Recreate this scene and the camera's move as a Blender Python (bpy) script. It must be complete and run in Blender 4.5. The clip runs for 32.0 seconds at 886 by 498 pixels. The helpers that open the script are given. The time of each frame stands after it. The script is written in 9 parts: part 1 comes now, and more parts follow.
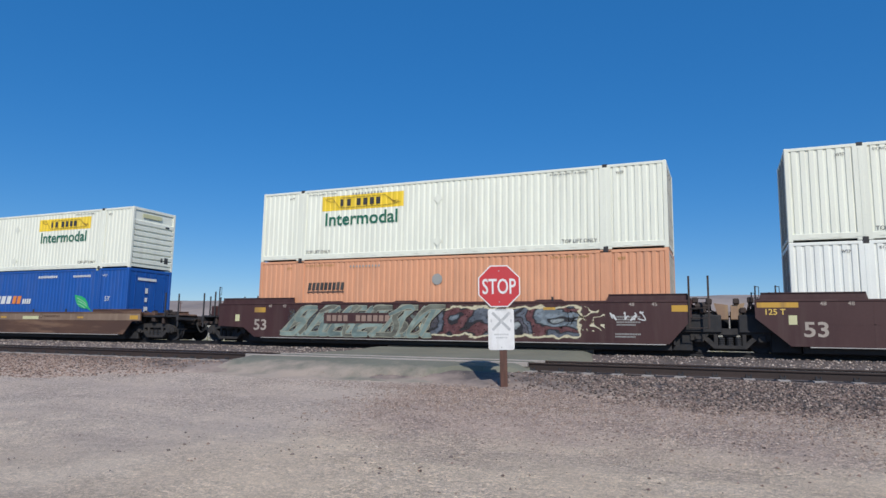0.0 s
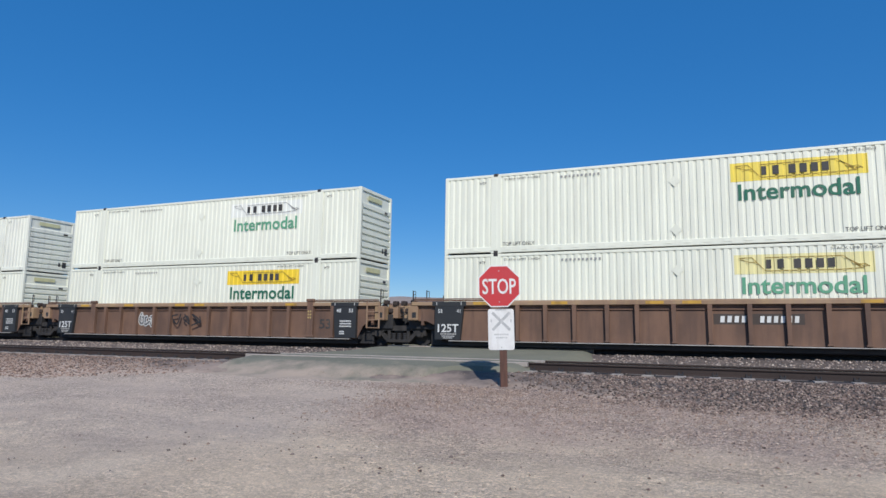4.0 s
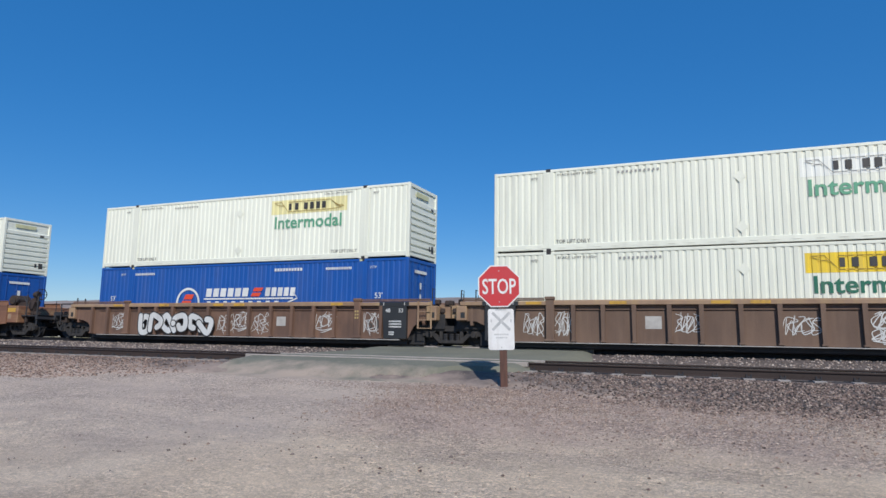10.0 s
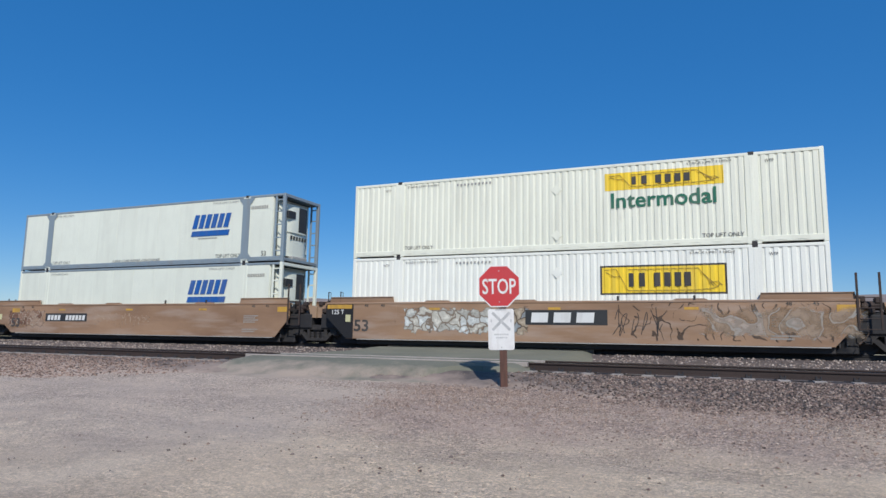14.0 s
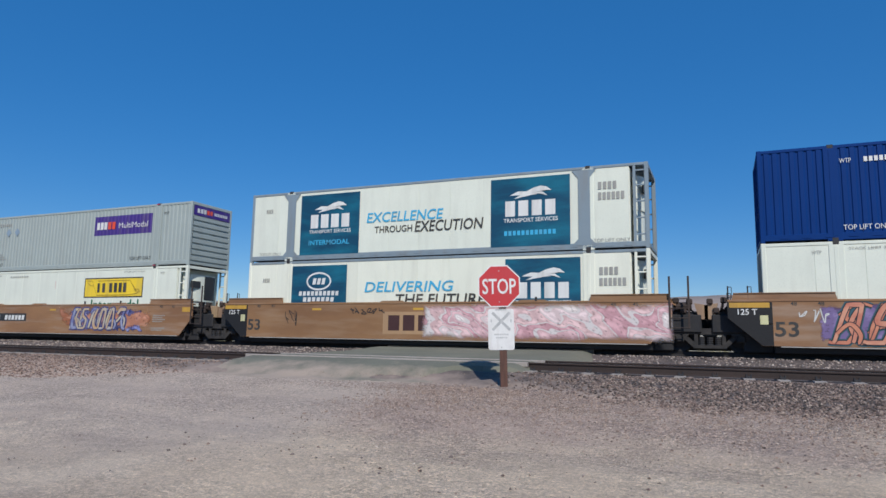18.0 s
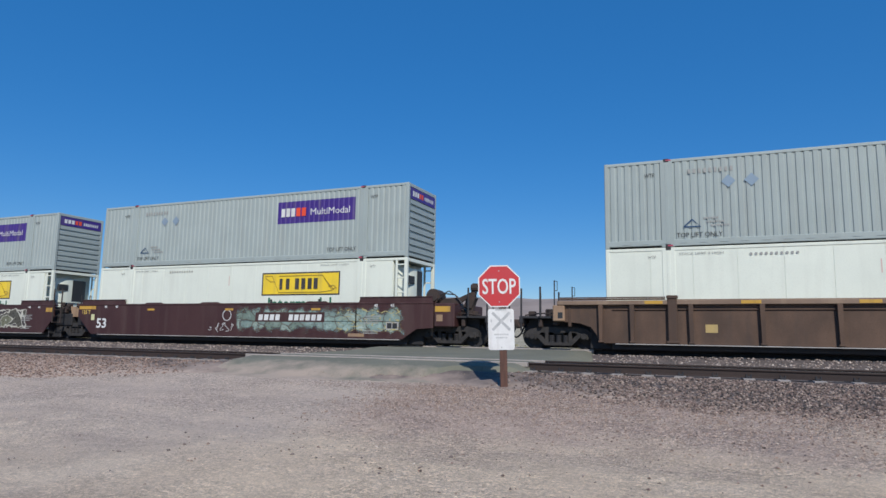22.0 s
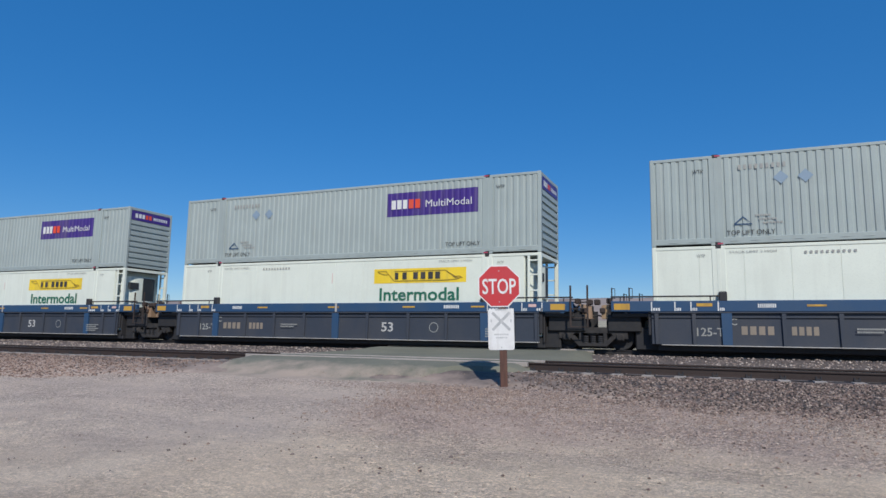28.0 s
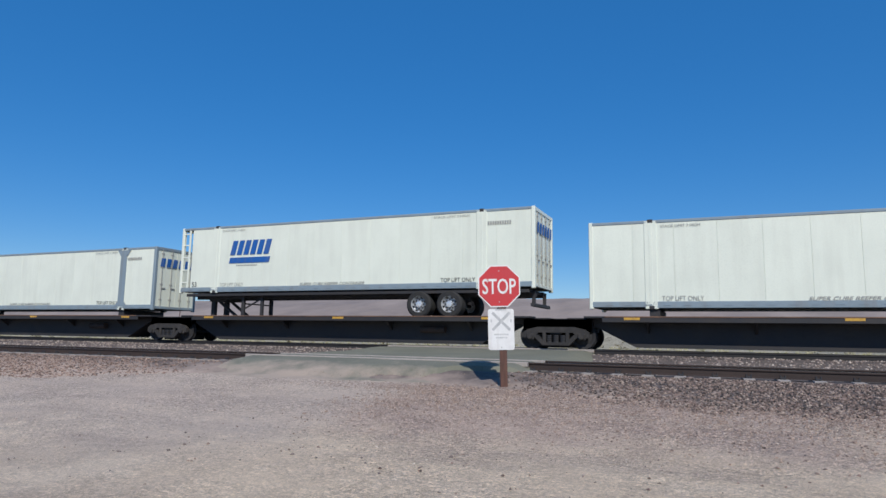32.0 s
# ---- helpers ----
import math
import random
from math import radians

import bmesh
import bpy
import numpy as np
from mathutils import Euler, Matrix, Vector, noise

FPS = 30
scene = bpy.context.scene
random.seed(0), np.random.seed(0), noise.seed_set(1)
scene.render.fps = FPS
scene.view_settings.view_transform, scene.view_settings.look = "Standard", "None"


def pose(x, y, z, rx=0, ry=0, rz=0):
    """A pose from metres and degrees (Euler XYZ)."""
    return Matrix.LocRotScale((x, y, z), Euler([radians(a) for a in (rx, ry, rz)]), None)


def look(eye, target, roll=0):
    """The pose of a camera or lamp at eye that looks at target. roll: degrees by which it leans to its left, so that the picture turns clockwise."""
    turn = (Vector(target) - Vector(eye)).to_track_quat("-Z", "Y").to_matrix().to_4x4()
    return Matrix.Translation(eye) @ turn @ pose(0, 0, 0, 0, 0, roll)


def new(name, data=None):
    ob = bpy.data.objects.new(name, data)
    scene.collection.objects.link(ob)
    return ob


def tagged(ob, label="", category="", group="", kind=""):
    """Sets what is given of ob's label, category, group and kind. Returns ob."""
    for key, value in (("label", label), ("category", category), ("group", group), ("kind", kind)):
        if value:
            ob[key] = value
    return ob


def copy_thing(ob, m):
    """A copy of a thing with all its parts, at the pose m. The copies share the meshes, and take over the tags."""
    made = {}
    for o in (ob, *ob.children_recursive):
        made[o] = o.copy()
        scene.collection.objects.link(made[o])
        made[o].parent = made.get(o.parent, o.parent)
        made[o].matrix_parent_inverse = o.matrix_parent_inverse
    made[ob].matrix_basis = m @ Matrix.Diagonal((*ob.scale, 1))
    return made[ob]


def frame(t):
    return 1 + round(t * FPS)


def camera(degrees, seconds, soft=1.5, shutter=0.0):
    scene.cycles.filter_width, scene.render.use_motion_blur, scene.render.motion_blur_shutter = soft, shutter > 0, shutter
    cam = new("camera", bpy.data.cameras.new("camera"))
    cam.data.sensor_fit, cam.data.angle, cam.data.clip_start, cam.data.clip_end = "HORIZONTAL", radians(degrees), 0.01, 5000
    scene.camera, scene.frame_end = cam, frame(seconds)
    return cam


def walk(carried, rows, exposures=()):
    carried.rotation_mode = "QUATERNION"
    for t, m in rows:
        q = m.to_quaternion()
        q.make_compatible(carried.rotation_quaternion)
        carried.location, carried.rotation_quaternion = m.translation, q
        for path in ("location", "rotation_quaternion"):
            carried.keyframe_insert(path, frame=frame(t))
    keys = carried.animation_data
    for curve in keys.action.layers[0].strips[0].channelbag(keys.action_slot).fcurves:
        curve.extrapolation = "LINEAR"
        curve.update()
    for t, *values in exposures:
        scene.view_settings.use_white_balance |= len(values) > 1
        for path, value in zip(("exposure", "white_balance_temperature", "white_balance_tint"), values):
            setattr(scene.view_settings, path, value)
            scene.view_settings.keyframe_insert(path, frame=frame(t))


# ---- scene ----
# The camera stands still beside a private crossing; the track runs along x, the train rolls towards +x.
EYE = (0.0, 0.0, 1.35)
cam = camera(68.53, 32.0, soft=1.5)
YAW, PITCH, ROLL = radians(23.279), radians(7.730), 0.94
AHEAD = Vector((-math.sin(YAW) * math.cos(PITCH), math.cos(YAW) * math.cos(PITCH), math.sin(PITCH)))
STILL = look(EYE, Vector(EYE) + AHEAD * 10, ROLL)
walk(cam, [(0, STILL), (32, STILL)], exposures=[(0, -0.05), (3, -0.02), (7, -0.01), (10, -0.01), (13, -0.02), (17, -0.12), (19, -0.08), (22, -0.04), (25, -0.09), (29, -0.06), (32, -0.02)])

# ---------------------------------------------------------------- light
SUN_FROM = Vector((0.400, -0.640, 0.656)).normalized()
SUN_EL = math.asin(SUN_FROM.z)
SUN_AZ = math.atan2(SUN_FROM.x, SUN_FROM.y)
world = bpy.data.worlds.new("desert_sky")
scene.world = world
world.use_nodes = True
wn = world.node_tree
sky = wn.nodes.new("ShaderNodeTexSky")
sky.sky_type = "NISHITA"
sky.sun_disc = False
sky.sun_elevation, sky.sun_rotation = SUN_EL, SUN_AZ
sky.altitude, sky.air_density, sky.dust_density, sky.ozone_density = 900, 1.0, 0.25, 3.2
deep = wn.nodes.new("ShaderNodeHueSaturation")
deep.inputs["Hue"].default_value, deep.inputs["Saturation"].default_value = 0.502, 1.39
wn.links.new(sky.outputs[0], deep.inputs["Color"])
haze = wn.nodes.new("ShaderNodeMix")      # clear dry air: an even blue under the gradient
haze.data_type = "RGBA"
haze.inputs[0].default_value = 0.40
haze.inputs[7].default_value = (0.50, 2.36, 6.5, 1)
wn.links.new(deep.outputs[0], haze.inputs[6])
wn.links.new(haze.outputs[2], wn.nodes["Background"].inputs[0])
wn.nodes["Background"].inputs[1].default_value = 0.103
sun = new("sun", bpy.data.lights.new("sun", "SUN"))
sun.data.energy, sun.data.angle, sun.data.color = 3.9, radians(0.53), (1.0, 0.96, 0.885)
sun.matrix_world = look(SUN_FROM * 60, (0, 0, 0))

# ---------------------------------------------------------------- plan
RAIL = 1.02            # top of the far track's rails
YC = 23.085            # centre of the far track
NEAR_RAIL, YN = 0.83, 15.02
LC, WC, HC = 16.154, 2.59, 2.896     # a 53 ft container
BASE = 0.41            # lower container's floor over the rails
S2 = LC / 2


def roll_to(t):
    """How far the train has gone by t."""
    return 13.85 * t + 0.0145 * t * t


# ---------------------------------------------------------------- geometry helpers
_signs = [(a, b, c) for a in (-1, 1) for b in (-1, 1) for c in (-1, 1)]


def _chamfer_template():
    bm = bmesh.new()
    pts = []
    for s in _signs:
        for k in range(3):
            pts.append((s, k))
            bm.verts.new([s[i] * (1.0 if i == k else 0.8) for i in range(3)])
    bm.verts.ensure_lookup_table()
    bmesh.ops.convex_hull(bm, input=bm.verts)
    bmesh.ops.dissolve_limit(bm, angle_limit=0.01, verts=bm.verts, edges=bm.edges)
    bm.verts.index_update()
    faces = [[v.index for v in f.verts] for f in bm.faces]
    co = [tuple(v.co) for v in bm.verts]
    bm.free()
    keys = []
    for c in co:
        s = tuple(1 if x > 0 else -1 for x in c)
        k = max(range(3), key=lambda i: abs(c[i]))
        keys.append((s, k))
    return keys, faces


CH_KEYS, CH_FACES = _chamfer_template()


class Geo:
    """Vertices and faces of one part."""

    def __init__(self):
        self.v, self.f = [], []

    def add(self, verts, faces):
        n = len(self.v)
        self.v += [tuple(p) for p in verts]
        self.f += [tuple(i + n for i in f) for f in faces]
        return self

    def box(self, x0, x1, y0, y1, z0, z1, c=0.012):
        lo, hi = (min(x0, x1), min(y0, y1), min(z0, z1)), (max(x0, x1), max(y0, y1), max(z0, z1))
        c = min(c, 0.3 * min(h - l for l, h in zip(lo, hi)))
        verts = [[(hi[i] if s[i] > 0 else lo[i]) - (0 if i == k else s[i] * c) for i in range(3)] for s, k in CH_KEYS]
        return self.add(verts, CH_FACES)

    def prism(self, poly, y0, y1, fy=None):
        """A polygon of (x, z) with thickness from y0 to y1; fy(z) leans it."""
        n = len(poly)
        fy = fy or (lambda z: 0)
        v = [(x, y0 + fy(z), z) for x, z in poly] + [(x, y1 + fy(z), z) for x, z in poly]
        f = [tuple(range(n)), tuple(range(2 * n - 1, n - 1, -1))]
        f += [(i, (i + 1) % n, (i + 1) % n + n, i + n) for i in range(n)]
        return self.add(v, f)

    def tube(self, a, b, r, n=10, r2=None):
        a, b = Vector(a), Vector(b)
        q = (b - a).to_track_quat("Z", "Y")
        r2 = r if r2 is None else r2
        v = []
        for p, rr in ((a, r), (b, r2)):
            v += [p + q @ Vector((rr * math.cos(2 * math.pi * i / n), rr * math.sin(2 * math.pi * i / n), 0)) for i in range(n)]
        f = [(i, (i + 1) % n, (i + 1) % n + n, i + n) for i in range(n)] + [tuple(range(n - 1, -1, -1)), tuple(range(n, 2 * n))]
        return self.add(v, f)

    def path(self, pts, r, n=7):
        for a, b in zip(pts, pts[1:]):
            self.tube(a, b, r, n)
        return self

    def hose(self, pts, r, n=7):
        """One bent tube with shared rings."""
        P = [Vector(p) for p in pts]
        v = []
        for i, p in enumerate(P):
            q = (P[min(i + 1, len(P) - 1)] - P[max(i - 1, 0)]).to_track_quat("Z", "Y")
            v += [p + q @ Vector((r * math.cos(2 * math.pi * k / n), r * math.sin(2 * math.pi * k / n), 0)) for k in range(n)]
        f = [(i * n + k, i * n + (k + 1) % n, (i + 1) * n + (k + 1) % n, (i + 1) * n + k) for i in range(len(P) - 1) for k in range(n)]
        return self.add(v, f + [tuple(range(n - 1, -1, -1)), tuple(range((len(P) - 1) * n, len(P) * n))])

    def lathe(self, prof, centre, n=28, caps=True):
        """Rings of (radius, y) turned about a line along y."""
        cx, cy, cz = centre
        v = [(cx + r * math.cos(2 * math.pi * i / n), cy + y, cz + r * math.sin(2 * math.pi * i / n)) for r, y in prof for i in range(n)]
        f = [(k * n + i, k * n + (i + 1) % n, (k + 1) * n + (i + 1) % n, (k + 1) * n + i) for k in range(len(prof) - 1) for i in range(n)]
        if caps:
            f += [tuple(range(n)), tuple(range((len(prof) - 1) * n, len(prof) * n))]
        return self.add(v, f)

    def ribbon(self, pts, w, y, taper=0.0, climb=0.0):
        """A flat painted stroke in the x z plane."""
        P = [Vector((a, 0, b)) for a, b in pts]
        v = []
        for i, p in enumerate(P):
            d = (P[min(i + 1, len(P) - 1)] - P[max(i - 1, 0)])
            d = d.normalized() if d.length > 1e-6 else Vector((1, 0, 0))
            n = Vector((-d.z, 0, d.x))
            u = i / max(1, len(P) - 1)
            ww = w * (1 - taper * abs(2 * u - 1))
            out = Vector((0, y - climb * i, 0))
            v += [p + n * ww / 2 + out, p - n * ww / 2 + out]
        return self.add(v, [(2 * i, 2 * i + 1, 2 * i + 3, 2 * i + 2) for i in range(len(P) - 1)])

    def mesh(self, name, material, smooth=False, fix=True):
        me = bpy.data.meshes.new(name)
        me.from_pydata(self.v, [], self.f)
        if fix:
            bm = bmesh.new()
            bm.from_mesh(me)
            bmesh.ops.recalc_face_normals(bm, faces=bm.faces)
            bm.to_mesh(me)
            bm.free()
        me.materials.append(material)
        if smooth:
            me.shade_smooth()
            me.set_sharp_from_angle(angle=radians(35))
        me.update()
        return me


SMALL = {"name_mark", "number_mark", "stencil", "spring_nest", "brake_rigging", "small_print", "logo_mark", "web_mark", "emblem_mark", "rust_mark", "graffiti", "graffiti_outline", "graffiti_halo", "graffiti_shading",
         "graffiti_tag", "worn_print", "door_name_mark", "unit_name_mark", "wheel_nut_ring", "spring_group", "yellow_band", "banner_outline"}


def part(name, geo, material, parent, label="", m=None, smooth=False, kind=""):
    """ONE mesh object under a thing or a part. geo: a Geo or a mesh that is shared."""
    me = geo.mesh(name, material, smooth) if isinstance(geo, Geo) else geo
    ob = new(name, me)
    ob.parent = parent
    if m is not None:
        ob.matrix_basis = m
    kind = kind or ("stuff" if name in SMALL else "")
    if label or kind:
        tagged(ob, label, kind=kind)
    return ob


def thing(name, label, category, group="", kind=""):
    return tagged(new(name), label, category, group, kind)


_letters = {}


def lettering(text, h, material, parent, x, z, y, align="LEFT", width=None, name="lettering", label="", m=None, shear=0.0, weight=0.012):
    """Words in the x z plane, facing -y: cap height h, its left foot at x, z."""
    key = (text, align, shear, weight)
    if key not in _letters:
        cu = bpy.data.curves.new("words", "FONT")
        cu.body, cu.size, cu.align_x, cu.resolution_u, cu.shear, cu.offset = text, 1.0, align, 3, shear, weight
        tmp = bpy.data.objects.new("words", cu)
        scene.collection.objects.link(tmp)
        bpy.context.view_layer.update()
        me = bpy.data.meshes.new_from_object(tmp.evaluated_get(bpy.context.evaluated_depsgraph_get()))
        bpy.data.objects.remove(tmp)
        co = np.empty(len(me.vertices) * 3)
        me.vertices.foreach_get("co", co)
        co = co.reshape(-1, 3)
        faces = [tuple(p.vertices) for p in me.polygons]
        bpy.data.meshes.remove(me)
        _letters[key] = (co, faces)
    co, faces = _letters[key]
    k = h / 0.70
    wide = co[:, 0].max() - co[:, 0].min()
    kx = k if width is None else width / wide
    x0 = co[:, 0].min() if align == "LEFT" else 0
    g = Geo().add([(x + (c[0] - x0) * kx, y, z + c[1] * k) for c in co], faces)
    me = g.mesh(name, material, fix=False)
    return part(name, me, material, parent, label, m)


def word_bars(n, x0, x1, z, h, y, lean=0.0, seed=1, gap=0.3):
    """Plain bars the size of a word's letters."""
    rnd = random.Random(seed)
    gap = max(gap, 0.24)
    g = Geo()
    step = (x1 - x0) / n
    for i in range(n):
        a, b = x0 + step * i + step * gap / 2, x0 + step * (i + 1) - step * gap / 2
        hh = h * rnd.uniform(0.96, 1.0)
        g.add([(a, y, z), (b, y, z), (b + lean * hh, y, z + hh), (a + lean * hh, y, z + hh)], [(0, 1, 2, 3)])
    return g


def quad(x0, x1, z0, z1, y, lean=0.0):
    h = (z1 - z0) * lean
    return Geo().add([(x0, y, z0), (x1, y, z0), (x1 + h, y, z1), (x0 + h, y, z1)], [(0, 1, 2, 3)])


# ---------------------------------------------------------------- materials
def surface(name, base, other=None, rough=0.6, metal=0.0, big=1.0, fine=30.0, amount=0.5, bump=0.15, bump_scale=60.0,
            stretch=(1, 1, 1), grime=None, grime_amount=0.0, grime_scale=2.0, rust=0.0, spread=0.0, bump_dist=0.01, run=(1.6, 1.6, 0.16)):
    """A weathered surface: two scales of noise between two colours, run marks, rust specks and relief, in the object's own space."""
    m = bpy.data.materials.new(name)
    m.use_nodes = True
    nt = m.node_tree
    nd, ln = nt.nodes, nt.links
    bsdf = nd["Principled BSDF"]
    bsdf.inputs["Metallic"].default_value = metal
    tc = nd.new("ShaderNodeTexCoord")
    oi = nd.new("ShaderNodeObjectInfo")
    shift = nd.new("ShaderNodeVectorMath")
    shift.operation = "ADD"
    sc = nd.new("ShaderNodeMath")
    sc.operation = "MULTIPLY"
    sc.inputs[1].default_value = 37.0
    ln.new(oi.outputs["Random"], sc.inputs[0])
    ln.new(tc.outputs["Object"], shift.inputs[0])
    ln.new(sc.outputs[0], shift.inputs[1])

    def noise_at(scale, detail=4.0, mapping=None, rough_=0.55):
        n = nd.new("ShaderNodeTexNoise")
        n.inputs["Scale"].default_value = scale
        n.inputs["Detail"].default_value = detail
        n.inputs["Roughness"].default_value = rough_
        if mapping:
            mp = nd.new("ShaderNodeMapping")
            mp.inputs["Scale"].default_value = mapping
            ln.new(shift.outputs[0], mp.inputs[0])
            ln.new(mp.outputs[0], n.inputs["Vector"])
        else:
            ln.new(shift.outputs[0], n.inputs["Vector"])
        return n.outputs["Fac"]

    def mix(a, b, fac, blend="MIX"):
        x = nd.new("ShaderNodeMix")
        x.data_type, x.blend_type = "RGBA", blend
        for sock, val in ((x.inputs[6], a), (x.inputs[7], b)):
            if isinstance(val, tuple):
                sock.default_value = (*val[:3], 1)
            else:
                ln.new(val, sock)
        if isinstance(fac, float):
            x.inputs[0].default_value = fac
        else:
            ln.new(fac, x.inputs[0])
        return x.outputs[2]

    def ramp(v, lo, hi, top=1.0):
        r = nd.new("ShaderNodeMapRange")
        r.inputs[1].default_value, r.inputs[2].default_value = lo, hi
        r.inputs[4].default_value = top
        ln.new(v, r.inputs[0])
        return r.outputs[0]

    other = other or tuple(c * 0.7 for c in base)
    col = mix(base, other, ramp(noise_at(big, 5.0, stretch), 0.40, 0.63, amount))
    col = mix(col, tuple(c * 0.8 for c in base), ramp(noise_at(fine, 3.0), 0.5, 0.8, 0.5))
    if grime:
        col = mix(col, grime, ramp(noise_at(grime_scale, 5.0, run), 0.49, 0.68, grime_amount))
    if rust:
        col = mix(col, (0.12, 0.045, 0.02), ramp(noise_at(2.3, 6.0, (1, 1, 0.7), 0.7), 0.66, 0.72, rust))
    if spread:
        hv = nd.new("ShaderNodeHueSaturation")
        vr = nd.new("ShaderNodeMapRange")
        vr.inputs[3].default_value, vr.inputs[4].default_value = 1 - spread, 1 + spread
        ln.new(oi.outputs["Random"], vr.inputs[0])
        ln.new(vr.outputs[0], hv.inputs["Value"])
        ln.new(col, hv.inputs["Color"])
        col = hv.outputs[0]
    ln.new(col, bsdf.inputs["Base Color"])
    rr = nd.new("ShaderNodeMapRange")
    rr.inputs[3].default_value, rr.inputs[4].default_value = rough - 0.1, min(1.0, rough + 0.12)
    ln.new(noise_at(fine * 0.5), rr.inputs[0])
    ln.new(rr.outputs[0], bsdf.inputs["Roughness"])
    if bump:
        b = nd.new("ShaderNodeBump")
        b.inputs["Strength"].default_value, b.inputs["Distance"].default_value = bump, bump_dist
        ln.new(noise_at(bump_scale, 4.0), b.inputs["Height"])
        ln.new(b.outputs[0], bsdf.inputs["Normal"])
    return m


def paint(name, base, rough=0.5, **k):
    k.setdefault("amount", 0.35)
    k.setdefault("bump", 0.05)
    k.setdefault("grime", (0.2, 0.17, 0.14))
    k.setdefault("grime_amount", 0.25)
    return surface(name, base, tuple(c * 0.82 for c in base), rough=rough, **k)


M_WHITE = paint("white_container_paint", (0.79, 0.80, 0.68), rust=0.1, grime_amount=0.11, spread=0.03, stretch=(1, 1, 0.3))
M_WHITE_WORN = surface("worn_white_paint", (0.80, 0.81, 0.70), (0.67, 0.68, 0.61), amount=0.7, big=0.9, stretch=(0.8, 1, 0.6), rust=0.4, grime=(0.34, 0.32, 0.28), grime_amount=0.3, grime_scale=3.0, bump=0.05)
M_WHITE_CREAM = surface("cream_aged_paint", (0.81, 0.80, 0.63), (0.76, 0.76, 0.64), amount=0.6, big=0.7, stretch=(0.8, 1, 0.5), rust=0.2, grime=(0.40, 0.38, 0.33), grime_amount=0.2, grime_scale=3.0, bump=0.05)
M_WHITE_FRESH = paint("fresh_white_paint", (0.82, 0.83, 0.76), rough=0.42, grime_amount=0.1, amount=0.2)
M_REEFER = paint("smooth_white_panel_paint", (0.725, 0.755, 0.655), rough=0.38, grime_amount=0.08, amount=0.25, spread=0.02)
M_GREY = paint("light_grey_container_paint", (0.345, 0.395, 0.38), rough=0.45, grime_amount=0.12, spread=0.03)
M_ORANGE = paint("faded_orange_paint", (0.68, 0.325, 0.182), grime_amount=0.2)
M_BLUE = paint("blue_container_paint", (0.006, 0.082, 0.345), rough=0.42, grime_amount=0.1, amount=0.4)
M_NAVY = paint("deep_blue_container_paint", (0.001, 0.034, 0.172), rough=0.55, grime_amount=0.0)
M_NAVY.node_tree.nodes["Principled BSDF"].inputs["Specular IOR Level"].default_value = 0.12
M_FRAME_GREY = paint("grey_steel_frame_paint", (0.215, 0.275, 0.32), grime_amount=0.3)
M_DARK = surface("dark_fitting_steel", (0.030, 0.030, 0.034), (0.052, 0.043, 0.038), rough=0.65, metal=0.15)
M_RUST = surface("rusty_steel", (0.085, 0.05, 0.034), (0.05, 0.03, 0.022), rough=0.8, big=3)
M_GEAR = surface("grimy_brake_gear_steel", (0.036, 0.026, 0.023), (0.075, 0.045, 0.034), rough=0.8, big=4)
# pale brown of a chord; also paints the sunlit half above a side's fold
M_BAND = surface("pale_band_and_chord_paint", (0.235, 0.160, 0.112), (0.165, 0.108, 0.076), rough=0.7, big=0.9, amount=0.8, stretch=(0.5, 1, 1), grime=(0.34, 0.25, 0.17), grime_amount=0.4, bump=0.06)
M_CHORD = surface("sun_bleached_brown_chord_paint", (0.34, 0.225, 0.145), (0.22, 0.135, 0.085), rough=0.7, big=0.9, amount=0.8, stretch=(0.6, 1, 1), grime=(0.42, 0.29, 0.13), grime_amount=0.4, bump=0.06)
M_TRUCK = surface("dusty_truck_steel", (0.026, 0.024, 0.024), (0.060, 0.052, 0.048), rough=0.85, big=4, bump=0.3)
M_WHEEL = surface("worn_wheel_steel", (0.022, 0.022, 0.025), (0.036, 0.033, 0.032), rough=0.75, metal=0.1, big=5)
M_MAROON = surface("weathered_maroon_car_paint", (0.050, 0.018, 0.017), (0.072, 0.031, 0.028), rough=0.55, big=0.8, amount=0.6, stretch=(1, 1, 0.4), grime=(0.10, 0.062, 0.053), grime_amount=0.35, bump=0.06)
M_TAN = surface("weathered_yellow_brown_car_paint", (0.300, 0.157, 0.073), (0.195, 0.097, 0.050), rough=0.6, big=0.55, amount=0.85, stretch=(0.5, 1, 1.3), grime=(0.36, 0.26, 0.19), grime_amount=0.6, run=(0.22, 1.0, 1.5), bump=0.06)
M_TAN3 = surface("sun_yellowed_brown_car_paint", (0.28, 0.150, 0.068), (0.195, 0.098, 0.047), rough=0.6, big=0.5, amount=0.8, stretch=(0.5, 1, 1.3), grime=(0.36, 0.25, 0.16), grime_amount=0.4, run=(0.22, 1.0, 1.5), bump=0.06)
M_TAN4 = surface("chalky_faded_brown_car_paint", (0.33, 0.205, 0.125), (0.22, 0.128, 0.075), rough=0.7, big=0.5, amount=0.9, stretch=(0.5, 1, 1.3), grime=(0.38, 0.29, 0.23), grime_amount=0.6, run=(0.22, 1.0, 1.5), bump=0.06)
M_TAN5 = surface("reddened_brown_car_paint", (0.235, 0.112, 0.062), (0.145, 0.066, 0.043), rough=0.6, big=0.5, amount=0.8, stretch=(0.5, 1, 1.3), grime=(0.42, 0.28, 0.15), grime_amount=0.55, run=(0.22, 1.0, 1.5), bump=0.06)
